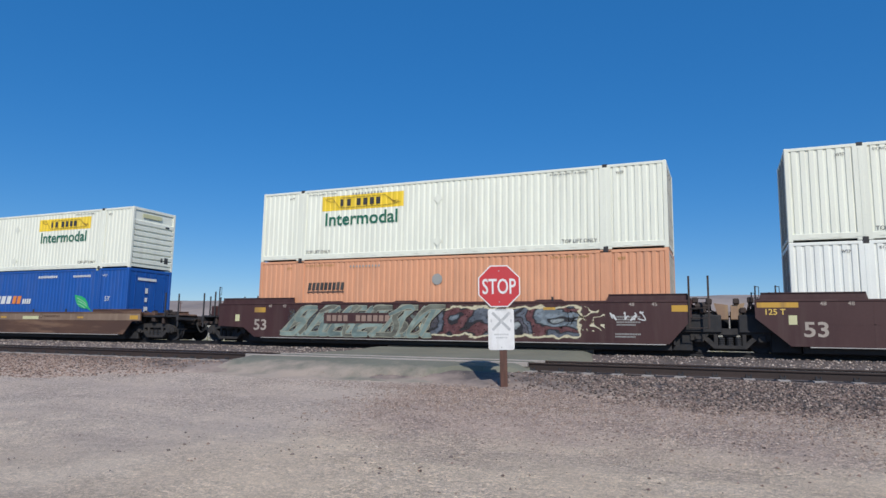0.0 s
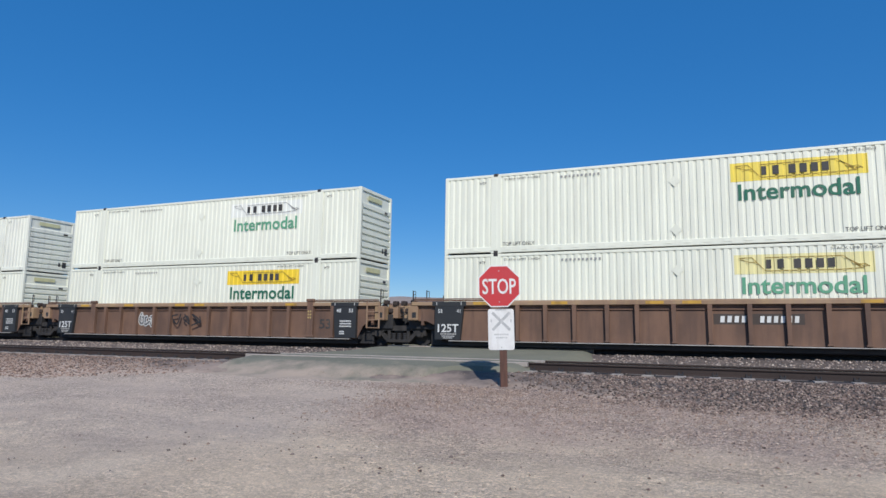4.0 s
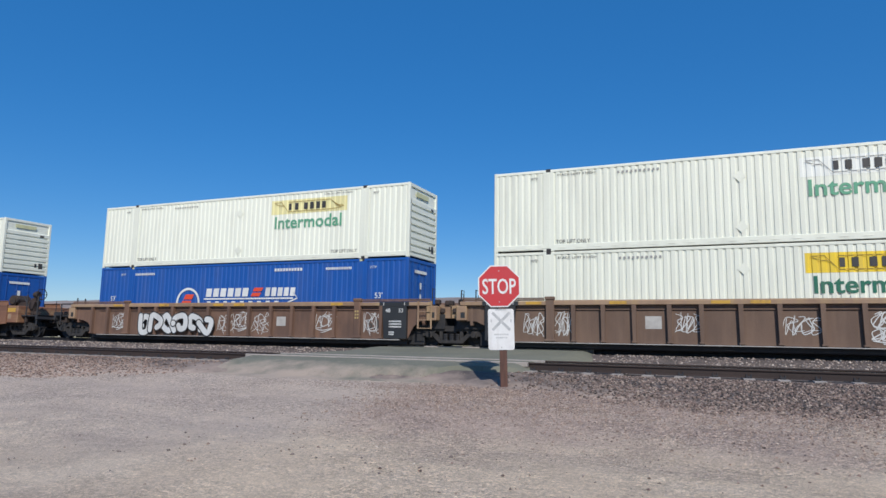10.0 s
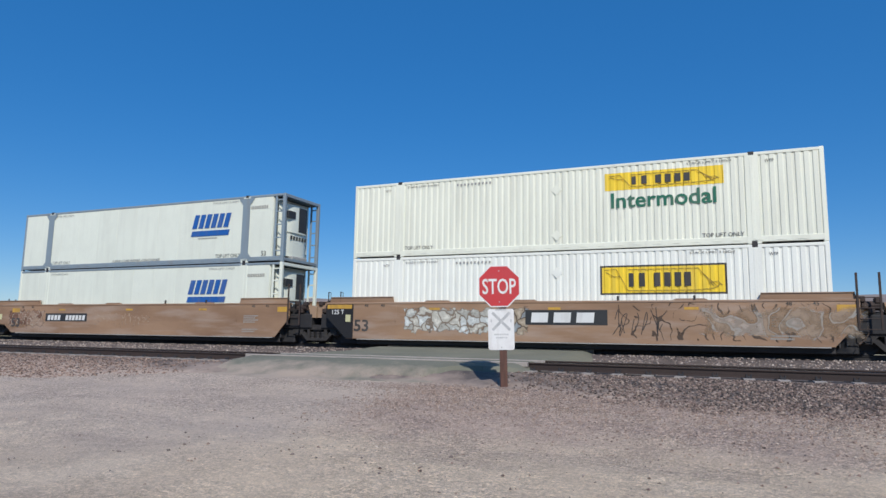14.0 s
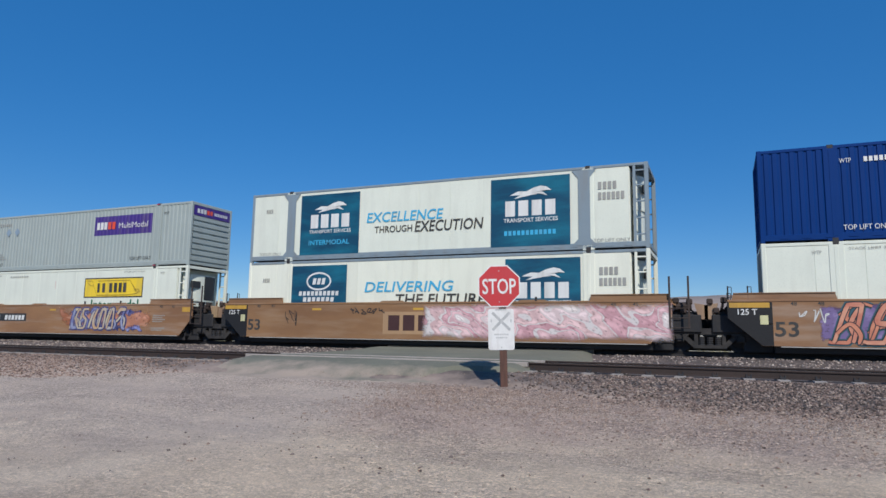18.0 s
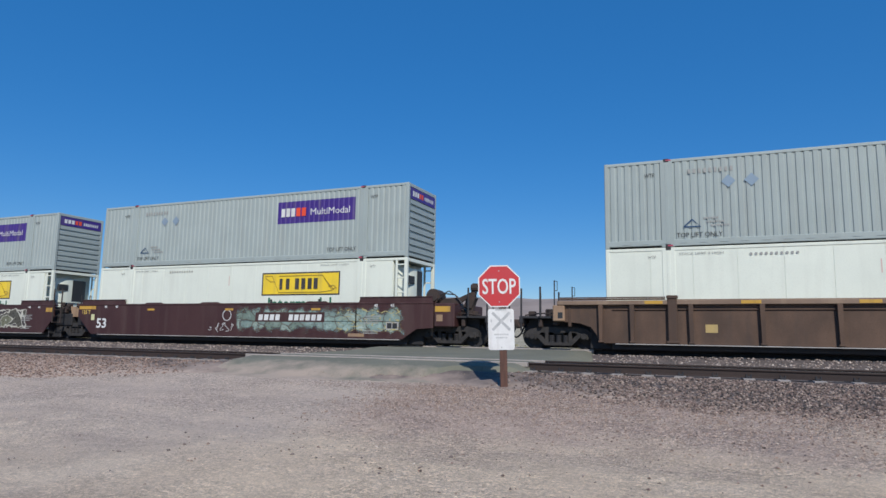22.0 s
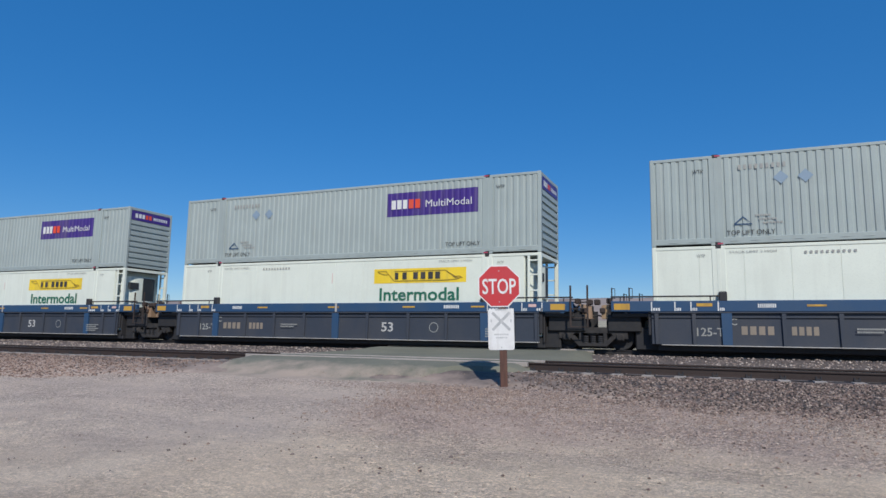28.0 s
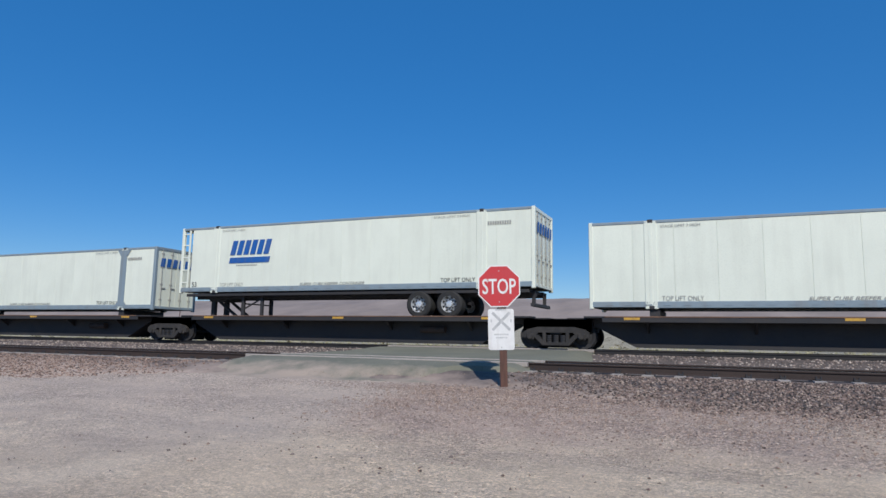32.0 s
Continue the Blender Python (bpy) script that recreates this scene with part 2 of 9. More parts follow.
M_TAN2 = surface("rusted_yellow_brown_car_paint", (0.108, 0.055, 0.034), (0.075, 0.040, 0.028), rough=0.65, big=0.55, amount=0.8, stretch=(0.5, 1, 1.3), grime=(0.3, 0.18, 0.11), grime_amount=0.5, run=(0.22, 1.0, 1.5), bump=0.06)
M_BROWN = surface("rust_brown_car_paint", (0.19, 0.107, 0.071), (0.105, 0.063, 0.047), rough=0.75, big=1.1, amount=0.8, stretch=(1, 1, 0.5), grime=(0.08, 0.05, 0.04), grime_amount=0.5, rust=0.3, bump=0.1)
M_BROWN_PLAIN = surface("plain_dark_brown_car_paint", (0.074, 0.044, 0.030), (0.128, 0.075, 0.049), rough=0.75, big=0.8, amount=0.9, stretch=(1, 1, 0.6), grime=(0.06, 0.04, 0.032), grime_amount=0.5, bump=0.1)
M_BROWN_DK = surface("dark_brown_car_paint", (0.124, 0.078, 0.056), (0.185, 0.116, 0.080), rough=0.75, big=1.1, amount=0.6, stretch=(1, 1, 0.5), grime=(0.2, 0.13, 0.09), grime_amount=0.4, bump=0.1)
M_SLATE = surface("slate_grey_car_paint", (0.036, 0.045, 0.064), (0.062, 0.063, 0.070), rough=0.7, big=1.0, amount=0.6, stretch=(1, 1, 0.5), bump=0.08)
M_CARBLUE = surface("faded_dark_blue_car_paint", (0.018, 0.064, 0.145), (0.036, 0.074, 0.135), rough=0.6, big=1.2, amount=0.6, bump=0.06)
M_BLACK_DEEP = surface("sooty_black_paint", (0.010, 0.010, 0.012), (0.016, 0.015, 0.016), rough=0.7)
M_BLACK = surface("black_stencil_panel_paint", (0.022, 0.024, 0.027), (0.04, 0.04, 0.04), rough=0.6)
M_PLATE = surface("dark_brown_plate_paint", (0.060, 0.045, 0.038), (0.085, 0.060, 0.050), rough=0.7)
# pale enough to carry the sun on the lower flange; also for pale plates
M_FLANGE = surface("sunlit_flange_and_pale_plate", (0.46, 0.44, 0.41), (0.28, 0.25, 0.23), rough=0.7, big=3)
M_YELLOW = paint("yellow_vinyl", (0.87, 0.61, 0.035), rough=0.45)
M_YELLOW_PALE = paint("bleached_yellow_vinyl", (0.80, 0.73, 0.36), rough=0.5)
M_YELLOW_SUN = paint("sunned_yellow_vinyl", (0.84, 0.66, 0.10), rough=0.5)
M_TAG = paint("faded_ochre_label", (0.46, 0.33, 0.13), rough=0.6)
M_YELLOW2 = paint("sun_faded_yellow_vinyl", (0.76, 0.52, 0.12), rough=0.5)
M_REFLECT = paint("yellow_reflector", (0.56, 0.32, 0.05), rough=0.45, grime=(0.2, 0.12, 0.06), grime_amount=0.6)
M_GREEN = paint("green_lettering_paint", (0.014, 0.14, 0.082), rough=0.5)
M_GREEN2 = paint("faded_green_lettering_paint", (0.12, 0.36, 0.22), rough=0.55)
M_BLACKP = paint("black_lettering_paint", (0.045, 0.043, 0.040), rough=0.5)
M_BROWNP = paint("brown_logo_line_paint", (0.34, 0.22, 0.03), rough=0.5)
M_PINKP = paint("faded_pink_paint", (0.66, 0.44, 0.40), rough=0.6)
M_TAN_INK = paint("faded_tan_lettering", (0.40, 0.34, 0.29), rough=0.6)
M_SALMON = paint("faded_salmon_lettering", (0.30, 0.205, 0.16), rough=0.6)
M_OCHRE_INK = paint("dim_ochre_lettering", (0.27, 0.22, 0.17), rough=0.6)
M_GREYW = paint("dusty_white_lettering", (0.50, 0.49, 0.47), rough=0.6)
M_GREYP = paint("faded_grey_lettering", (0.33, 0.33, 0.31), rough=0.6)
M_WHITEP = paint("white_lettering_paint", (0.72, 0.72, 0.70), rough=0.5)
M_PURPLE = paint("violet_logo_panel", (0.052, 0.022, 0.20), rough=0.42)
M_REDP = paint("orange_red_logo_paint", (0.75, 0.075, 0.03), rough=0.45)
M_ORANGEP = paint("orange_lettering_paint", (0.80, 0.24, 0.04), rough=0.45)
M_MBLUE = paint("blue_logo_paint", (0.012, 0.10, 0.36), rough=0.45)
M_TEAL = surface("teal_graphic_panel", (0.004, 0.055, 0.11), (0.006, 0.14, 0.22), rough=0.4, big=0.7, amount=0.9, stretch=(0.6, 1, 2.2), bump=0.02)
M_SKYP = paint("light_blue_lettering_paint", (0.05, 0.40, 0.66), rough=0.45)
M_LEAF_PALE = paint("pale_green_graphic", (0.42, 0.66, 0.46), rough=0.45)
M_LEAF = paint("leaf_green_graphic", (0.02, 0.42, 0.14), rough=0.45)
M_TYRE = surface("black_rubber", (0.02, 0.02, 0.021), (0.035, 0.033, 0.03), rough=0.85, big=6)
M_RIM = surface("polished_alloy_rim", (0.74, 0.75, 0.76), (0.62, 0.63, 0.64), rough=0.28, metal=0.55, big=5, bump=0.02)


def ground_material():
    m = bpy.data.materials.new("desert_dirt_and_gravel")
    m.use_nodes = True
    nt = m.node_tree
    nd, ln = nt.nodes, nt.links
    bsdf = nd["Principled BSDF"]
    bsdf.inputs["Roughness"].default_value = 0.95
    geo = nd.new("ShaderNodeNewGeometry")
    sep = nd.new("ShaderNodeSeparateXYZ")
    ln.new(geo.outputs["Position"], sep.inputs[0])

    def nz(scale, detail=5.0, rough=0.6, kind="ShaderNodeTexNoise"):
        n = nd.new(kind)
        n.inputs["Scale"].default_value = scale
        if kind == "ShaderNodeTexNoise":
            n.inputs["Detail"].default_value, n.inputs["Roughness"].default_value = detail, rough
        ln.new(geo.outputs["Position"], n.inputs["Vector"])
        return n

    def rng(v, a, b, c=0.0, d=1.0):
        r = nd.new("ShaderNodeMapRange")
        r.interpolation_type = "SMOOTHSTEP"
        for i, x in zip((1, 2, 3, 4), (a, b, c, d)):
            r.inputs[i].default_value = x
        ln.new(v, r.inputs[0])
        return r.outputs[0]

    def op(kind, a, b):
        x = nd.new("ShaderNodeMath")
        x.operation = kind
        for s, v in zip(x.inputs, (a, b)):
            if isinstance(v, (int, float)):
                s.default_value = v
            else:
                ln.new(v, s)
        return x.outputs[0]

    def mix(a, b, fac):
        x = nd.new("ShaderNodeMix")
        x.data_type = "RGBA"
        for s, v in ((x.inputs[6], a), (x.inputs[7], b)):
            if isinstance(v, tuple):
                s.default_value = (*v, 1)
            else:
                ln.new(v, s)
        if isinstance(fac, float):
            x.inputs[0].default_value = fac
        else:
            ln.new(fac, x.inputs[0])
        return x.outputs[2]

    long = nd.new("ShaderNodeMapping")
    long.inputs["Scale"].default_value = (0.16, 0.95, 1.0)
    ln.new(geo.outputs["Position"], long.inputs[0])
    drag = nd.new("ShaderNodeTexNoise")
    drag.inputs["Scale"].default_value, drag.inputs["Detail"].default_value, drag.inputs["Roughness"].default_value = 1.3, 7.0, 0.62
    ln.new(long.outputs[0], drag.inputs["Vector"])
    big = nz(0.35, 4.0).outputs["Fac"]
    patchy = rng(nz(0.55, 5.0, 0.6).outputs["Fac"], 0.38, 0.60, 0.45, 1.0)
    wob = op("MULTIPLY", op("SUBTRACT", big, 0.5), 5.0)
    yy = op("ADD", sep.outputs[1], wob)
    xx = op("ADD", sep.outputs[0], op("MULTIPLY", wob, 0.8))
    # purplish gravel by default; sandy wheel tracks along the railway and the paler worn road to the crossing
    gravel = mix((0.560, 0.415, 0.328), (0.450, 0.328, 0.262), rng(nz(1.7, 6.0, 0.7).outputs["Fac"], 0.35, 0.7))
    sand = mix((0.80, 0.625, 0.450), (0.63, 0.485, 0.350), rng(nz(0.9, 6.0, 0.65).outputs["Fac"], 0.4, 0.7))
    road = mix((0.600, 0.478, 0.385), (0.520, 0.411, 0.332), rng(nz(0.7, 6.0, 0.6).outputs["Fac"], 0.4, 0.7))
    col = mix(gravel, sand, op("MULTIPLY", rng(yy, 8.8, 6.8), 0.92))
    col = mix(col, sand, op("MULTIPLY", rng(sep.outputs[0], 0.6, 2.4), op("MULTIPLY", rng(yy, 10.6, 9.6), rng(yy, 7.6, 8.8, 0.0, 0.75))))
    leftish = rng(op("ADD", xx, op("MULTIPLY", sep.outputs[1], 0.12)), -3.2, -5.2)
    col = mix(col, road, op("MULTIPLY", leftish, rng(yy, 5.0, 7.0, 0.35, 0.9)))
    drift = op("MULTIPLY", rng(nz(0.75, 6.0, 0.62).outputs["Fac"], 0.52, 0.62), rng(yy, 8.2, 6.2, 0.0, 0.55))
    col = mix(col, (0.82, 0.66, 0.50), drift)
    desert = mix((0.45, 0.39, 0.27), (0.33, 0.295, 0.20), rng(nz(0.08, 6.0).outputs["Fac"], 0.4, 0.65))
    col = mix(col, desert, rng(sep.outputs[1], 27.5, 30.0))
    # light and dark drag marks of wheels, along the railway
    col = mix(col, (0.70, 0.55, 0.42), rng(drag.outputs["Fac"], 0.51, 0.66, 0.0, 0.28))
    col = mix(col, (0.37, 0.275, 0.235), rng(drag.outputs["Fac"], 0.48, 0.34, 0.0, 0.32))
    # pebbles of three sizes, each with its own tone and the shade of the gap round it painted dark, thinner on the worn
    # road
    stony = op("MULTIPLY", op("MULTIPLY", op("MULTIPLY", patchy, 0.95), rng(leftish, 0.0, 1.0, 1.0, 0.75)), rng(yy, 6.4, 9.0, 0.60, 1.0))
    relief = None
    for scale, lo, hi, gap in ((13.0, 0.85, 1.13, 0.88), (31.0, 0.66, 1.32, 0.66), (74.0, 0.66, 1.34, 0.68)):
        cell = nz(scale, kind="ShaderNodeTexVoronoi")
        cell.inputs["Randomness"].default_value = 1.0
        tone = nd.new("ShaderNodeSeparateColor")
        ln.new(cell.outputs["Color"], tone.inputs[0])
        value = op("MULTIPLY", rng(tone.outputs[0], 0.0, 1.0, lo, hi), rng(cell.outputs["Distance"], 0.34, 0.62, 1.04, gap))
        value = op("ADD", op("MULTIPLY", op("SUBTRACT", value, 0.92), stony), 1.0)
        grey = nd.new("ShaderNodeCombineColor")
        for k in range(3):
            ln.new(value, grey.inputs[k])
        x = nd.new("ShaderNodeMix")
        x.data_type, x.blend_type = "RGBA", "MULTIPLY"
        x.inputs[0].default_value = 1.0
        ln.new(col, x.inputs[6])
        ln.new(grey.outputs[0], x.inputs[7])
        col = x.outputs[2]
        bump = op("MULTIPLY", op("MULTIPLY", cell.outputs["Distance"], stony), -9.0 / scale)
        relief = bump if relief is None else op("ADD", relief, bump)
    # dark specks paint the small shadows among the grit
    col = mix(col, (0.16, 0.125, 0.11), op("MULTIPLY", stony, rng(nz(150.0, 2.0, 0.7).outputs["Fac"], 0.58, 0.7, 0.0, 0.6)))
    col = mix(col, (0.74, 0.64, 0.54), op("MULTIPLY", stony, rng(nz(95.0, 2.0, 0.7).outputs["Fac"], 0.60, 0.72, 0.0, 0.5)))
    ln.new(col, bsdf.inputs["Base Color"])
    b = nd.new("ShaderNodeBump")
    b.inputs["Strength"].default_value, b.inputs["Distance"].default_value = 1.0, 0.055
    ln.new(op("ADD", op("MULTIPLY", nz(12.0, 9.0, 0.8).outputs["Fac"], 0.8), relief), b.inputs["Height"])
    ln.new(b.outputs[0], bsdf.inputs["Normal"])
    return m


M_GROUND = ground_material()
M_STONE = surface("mauve_brown_ballast_stone", (0.13, 0.102, 0.092), (0.055, 0.046, 0.043), rough=0.9, big=2.0, fine=25, bump=0.4, amount=0.7)


def stones_material(name, cols, warm=(1, 1, 1)):
    m = bpy.data.materials.new(name)
    m.use_nodes = True
    nd, ln = m.node_tree.nodes, m.node_tree.links
    bsdf = nd["Principled BSDF"]
    bsdf.inputs["Roughness"].default_value = 0.9
    geo = nd.new("ShaderNodeNewGeometry")
    cr = nd.new("ShaderNodeValToRGB")
    cr.color_ramp.interpolation = "CONSTANT"
    el = cr.color_ramp.elements
    while len(el) < len(cols):
        el.new(0.5)
    for i, c in enumerate(cols):
        el[i].position, el[i].color = i / len(cols), (c[0] * warm[0], c[1] * warm[1], c[2] * warm[2], 1)
    ln.new(geo.outputs["Random Per Island"], cr.inputs[0])
    ln.new(cr.outputs[0], bsdf.inputs["Base Color"])
    return m


M_STONES = stones_material("ballast_stones", [(0.23, 0.175, 0.155), (0.27, 0.21, 0.188), (0.11, 0.09, 0.084), (0.34, 0.27, 0.235), (0.24, 0.175, 0.155), (0.44, 0.37, 0.325), (0.15, 0.117, 0.105), (0.05, 0.044, 0.042)], (0.81, 0.755, 0.71))
# paler copy for between the tracks, the sunlit tone put into its colours
M_STONES_PALE = stones_material("sunlit_grey_ballast_stones", [(0.34, 0.285, 0.26), (0.42, 0.36, 0.33), (0.16, 0.135, 0.125), (0.52, 0.46, 0.42), (0.30, 0.245, 0.225), (0.60, 0.54, 0.49), (0.22, 0.18, 0.165)], (0.84, 0.785, 0.735))
M_STONES_RED = stones_material("reddish_ballast_stones", [(0.28, 0.215, 0.185), (0.33, 0.26, 0.222), (0.15, 0.118, 0.104), (0.39, 0.315, 0.27), (0.29, 0.216, 0.186), (0.46, 0.385, 0.335), (0.19, 0.146, 0.128), (0.09, 0.076, 0.07)], (0.88, 0.78, 0.72))
M_STONES_DARK = stones_material("flat_dark_stones", [(0.17, 0.135, 0.12), (0.12, 0.10, 0.09), (0.22, 0.175, 0.15)])
M_GRAVEL = stones_material("pale_gravel_stones", [(0.30, 0.23, 0.19), (0.36, 0.285, 0.235), (0.23, 0.178, 0.15), (0.40, 0.325, 0.27), (0.32, 0.24, 0.20), (0.38, 0.31, 0.26), (0.26, 0.195, 0.165), (0.18, 0.14, 0.122)], (0.93, 0.865, 0.82))
M_GRIT = stones_material("mixed_desert_grit", [(0.50, 0.40, 0.33), (0.26, 0.20, 0.17), (0.62, 0.52, 0.43), (0.36, 0.28, 0.23), (0.17, 0.135, 0.12), (0.44, 0.36, 0.31)])
M_ASPHALT = surface("grey_green_worn_asphalt", (0.138, 0.140, 0.106), (0.186, 0.182, 0.140), rough=0.92, big=0.6, fine=40, amount=0.7, bump=0.5, bump_scale=90, grime=(0.27, 0.235, 0.21), grime_amount=0.0)
def dusty(m, dirt, near, far, most, least, side=0.0, span=(-8.6, -11.6)):
    """Dirt carried on from the near approach and in drifts; side: more of it past the road's trailing edge."""
    nd, ln = m.node_tree.nodes, m.node_tree.links
    bsdf = nd["Principled BSDF"]
    was = bsdf.inputs["Base Color"].links[0].from_socket
    geo, sep = nd.new("ShaderNodeNewGeometry"), nd.new("ShaderNodeSeparateXYZ")
    ln.new(geo.outputs["Position"], sep.inputs[0])
    n = nd.new("ShaderNodeTexNoise")
    n.inputs["Scale"].default_value, n.inputs["Detail"].default_value, n.inputs["Roughness"].default_value = 1.1, 7.0, 0.65
    ln.new(geo.outputs["Position"], n.inputs["Vector"])
    add = nd.new("ShaderNodeMath")
    add.operation = "MULTIPLY_ADD"
    add.inputs[1].default_value = -4.0
    ln.new(n.outputs["Fac"], add.inputs[0])
    ln.new(sep.outputs[1], add.inputs[2])
    r = nd.new("ShaderNodeMapRange")
    for i, v in zip((1, 2, 3, 4), (near, far, most, least)):
        r.inputs[i].default_value = v
    drift = nd.new("ShaderNodeMapRange")
    for i, v in zip((1, 2, 3, 4), (*span, 0.0, -side)):
        drift.inputs[i].default_value = v
    ln.new(sep.outputs[0], drift.inputs[0])
    both = nd.new("ShaderNodeMath")
    ln.new(add.outputs[0], both.inputs[0])
    ln.new(drift.outputs[0], both.inputs[1])
    ln.new(both.outputs[0], r.inputs[0])
    x = nd.new("ShaderNodeMix")
    x.data_type = "RGBA"
    x.inputs[7].default_value = (*dirt, 1)
    ln.new(was, x.inputs[6])
    ln.new(r.outputs[0], x.inputs[0])
    ln.new(x.outputs[2], bsdf.inputs["Base Color"])


dusty(M_ASPHALT, (0.385, 0.305, 0.245), 9.3, 10.5, 0.94, 0.04, 0.95, (-4.8, -6.6))
dusty(M_STONE, (0.46, 0.352, 0.283), 8.0, 9.7, 0.9, 0.0, 1.7, (0.4, -3.4))
M_RAIL = surface("rust_brown_rail_steel", (0.034, 0.022, 0.019), (0.060, 0.038, 0.031), rough=0.75, big=3, stretch=(0.2, 1, 1))
# darker steel for the far track's rails
M_RAIL_FAR = surface("dark_far_rail_steel", (0.019, 0.017, 0.018), (0.034, 0.028, 0.027), rough=0.7, big=3, stretch=(0.2, 1, 1))
# far rail head: the shade under the train is put into its colour
M_RAIL_SHADED = surface("shaded_rail_head", (0.06, 0.055, 0.052), (0.04, 0.036, 0.034), rough=0.7, metal=0.3, big=2, bump=0)
M_RAILTOP = surface("polished_rail_head", (0.30, 0.29, 0.28), (0.22, 0.2, 0.19), rough=0.35, metal=0.85, big=2, bump=0)
M_TIMBER = surface("dark_timber_tie", (0.05, 0.038, 0.031), (0.025, 0.02, 0.018), rough=0.9, big=4, bump=0.3)
M_TIE = surface("pale_concrete_tie", (0.36, 0.32, 0.29), (0.26, 0.22, 0.2), rough=0.9, big=4, bump=0.3)
# hill colours paled and greyed to carry the distant haze
M_HILL = surface("barren_hill_ground", (0.31, 0.252, 0.222), (0.20, 0.163, 0.146), rough=1.0, big=0.012, fine=0.05, amount=0.9, bump=0.6, bump_scale=0.03, bump_dist=6.0)
M_BUSH = stones_material("dry_scrub_leaves", [(0.10, 0.10, 0.055), (0.16, 0.14, 0.08), (0.21, 0.17, 0.10), (0.075, 0.075, 0.045)])
M_WOOD = surface("dark_weathered_post_wood", (0.115, 0.055, 0.04), (0.06, 0.032, 0.026), rough=0.85, big=4, fine=30, stretch=(6, 6, 0.5), bump=0.4, amount=0.8)
M_SIGNRED = surface("sun_faded_red_sheeting", (0.50, 0.030, 0.035), (0.43, 0.045, 0.05), rough=0.4, big=3, amount=0.6, bump=0.02)
M_SIGNWHITE = surface("dirty_white_sheeting", (0.70, 0.70, 0.69), (0.60, 0.59, 0.57), rough=0.45, big=6, amount=0.6, bump=0.02, grime=(0.4, 0.37, 0.34), grime_amount=0.25, grime_scale=6)
M_SIGNGREY = surface("worn_grey_sign_paint", (0.36, 0.37, 0.37), (0.50, 0.50, 0.50), rough=0.5, big=14, amount=0.8, bump=0.02)
M_GALV = surface("galvanised_sheet", (0.42, 0.43, 0.44), rough=0.45, metal=0.7, big=8)


def interp(pts, v):
    for (a, p), (b, q) in zip(pts, pts[1:]):
        if v <= b:
            u = 0 if v <= a else (v - a) / (b - a)
            return p + (q - p) * (u * u * (3 - 2 * u))
    return pts[-1][1]


ROAD_X0, ROAD_X1 = -11.85, -3.9
EARTH = [(-400, -0.5), (-20, -0.05), (3, 0.0), (7, 0.10), (10, 0.26), (12.3, 0.39), (13.4, 0.44), (17, 0.5), (20, 0.62), (27, 0.62), (31, 0.42),
         (60, 0.5), (160, 3.0), (420, 12.0), (600, 18.0), (760, 26.0), (900, 34), (1300, 40), (4000, 60)]
PAVE = [(11.0, 0.26), (11.6, 0.36), (12.6, 0.53), (13.5, 0.74), (14.2, 0.815), (15.9, 0.815), (18.2, 0.86), (21.3, 0.985), (24.8, 0.985), (27.5, 0.8), (33, 0.40)]


def in_road(x, soft=0.9):
    """1 on the crossing, 0 beside it."""
    return max(0.0, min(1.0, (x - ROAD_X0) / soft + 0.5)) * max(0.0, min(1.0, (ROAD_X1 - x) / soft + 0.5))


def earth(x, y):
    z = interp(EARTH, y)
    if y < 30:
        z += 0.035 * noise.noise((x * 0.35, y * 0.35, 0.0)) + 0.016 * noise.noise((x * 1.6, y * 1.6, 4.0)) + 0.007 * noise.noise((x * 5, y * 5, 8.0))
    else:
        far = min(1, (y - 30) / 200)
        z += far * 0.6 * noise.noise((x * 0.03, y * 0.03, 1.0))
    if y > 600:
        k = min(1, (y - 600) / 150)
        z += k * (6.0 * noise.noise((x * 0.004, y * 0.004, 2.0)) + 3.0 * noise.noise((x * 0.018, y * 0.018, 5.0)) + 1.2 * noise.noise((x * 0.06, y * 0.05, 9.0)))
    return z


def sheet(xs, ys, fz):
    v = [(x, y, fz(x, y)) for y in ys for x in xs]
    n = len(xs)
    f = [(j * n + i, j * n + i + 1, (j + 1) * n + i + 1, (j + 1) * n + i) for j in range(len(ys) - 1) for i in range(n - 1)]
    return Geo().add(v, f)


def steps(*spans):
    out = []
    for a, b, n in spans:
        out += [a + (b - a) * i / n for i in range(n)]
    return out + [spans[-1][1]]


g = sheet(steps((-2600, -300, 30), (-300, -60, 24), (-60, -16, 60), (-16, 9, 150), (9, 60, 40), (60, 1500, 24)),
          steps((-400, -20, 6), (-20, 2, 12), (2, 14, 90), (14, 32, 40), (32, 120, 24), (120, 600, 24), (600, 1000, 48), (1000, 3800, 8)), earth)
ground = tagged(new("ground", g.mesh("ground", M_GROUND, smooth=True, fix=False)), "pale desert dirt and purplish gravel with worn wheel tracks", "ground", kind="structure")


# distant hills, a long low range that runs with the railway
def hill(x, y):
    u = (y - 640) / 420
    ridge = math.sin(min(1.0, max(0.0, u * 2.2)) * math.pi / 2)
    top = 53 + 4.0 * noise.noise((x * 0.0035, 1.0, 3.0)) + 2.0 * noise.noise((x * 0.011, 4.0, 3.0))
    gully = 9 * abs(noise.noise((x * 0.012 + 0.3 * noise.noise((x * 0.02, y * 0.02, 0)), y * 0.0035, 7.0)))
    return 16 + ridge * (top - 14 - gully * (1.2 - ridge)) + 1.5 * noise.noise((x * 0.03, y * 0.03, 2.0)) * ridge


g = sheet(steps((-2400, 900, 330)), steps((640, 1060, 36)), hill)
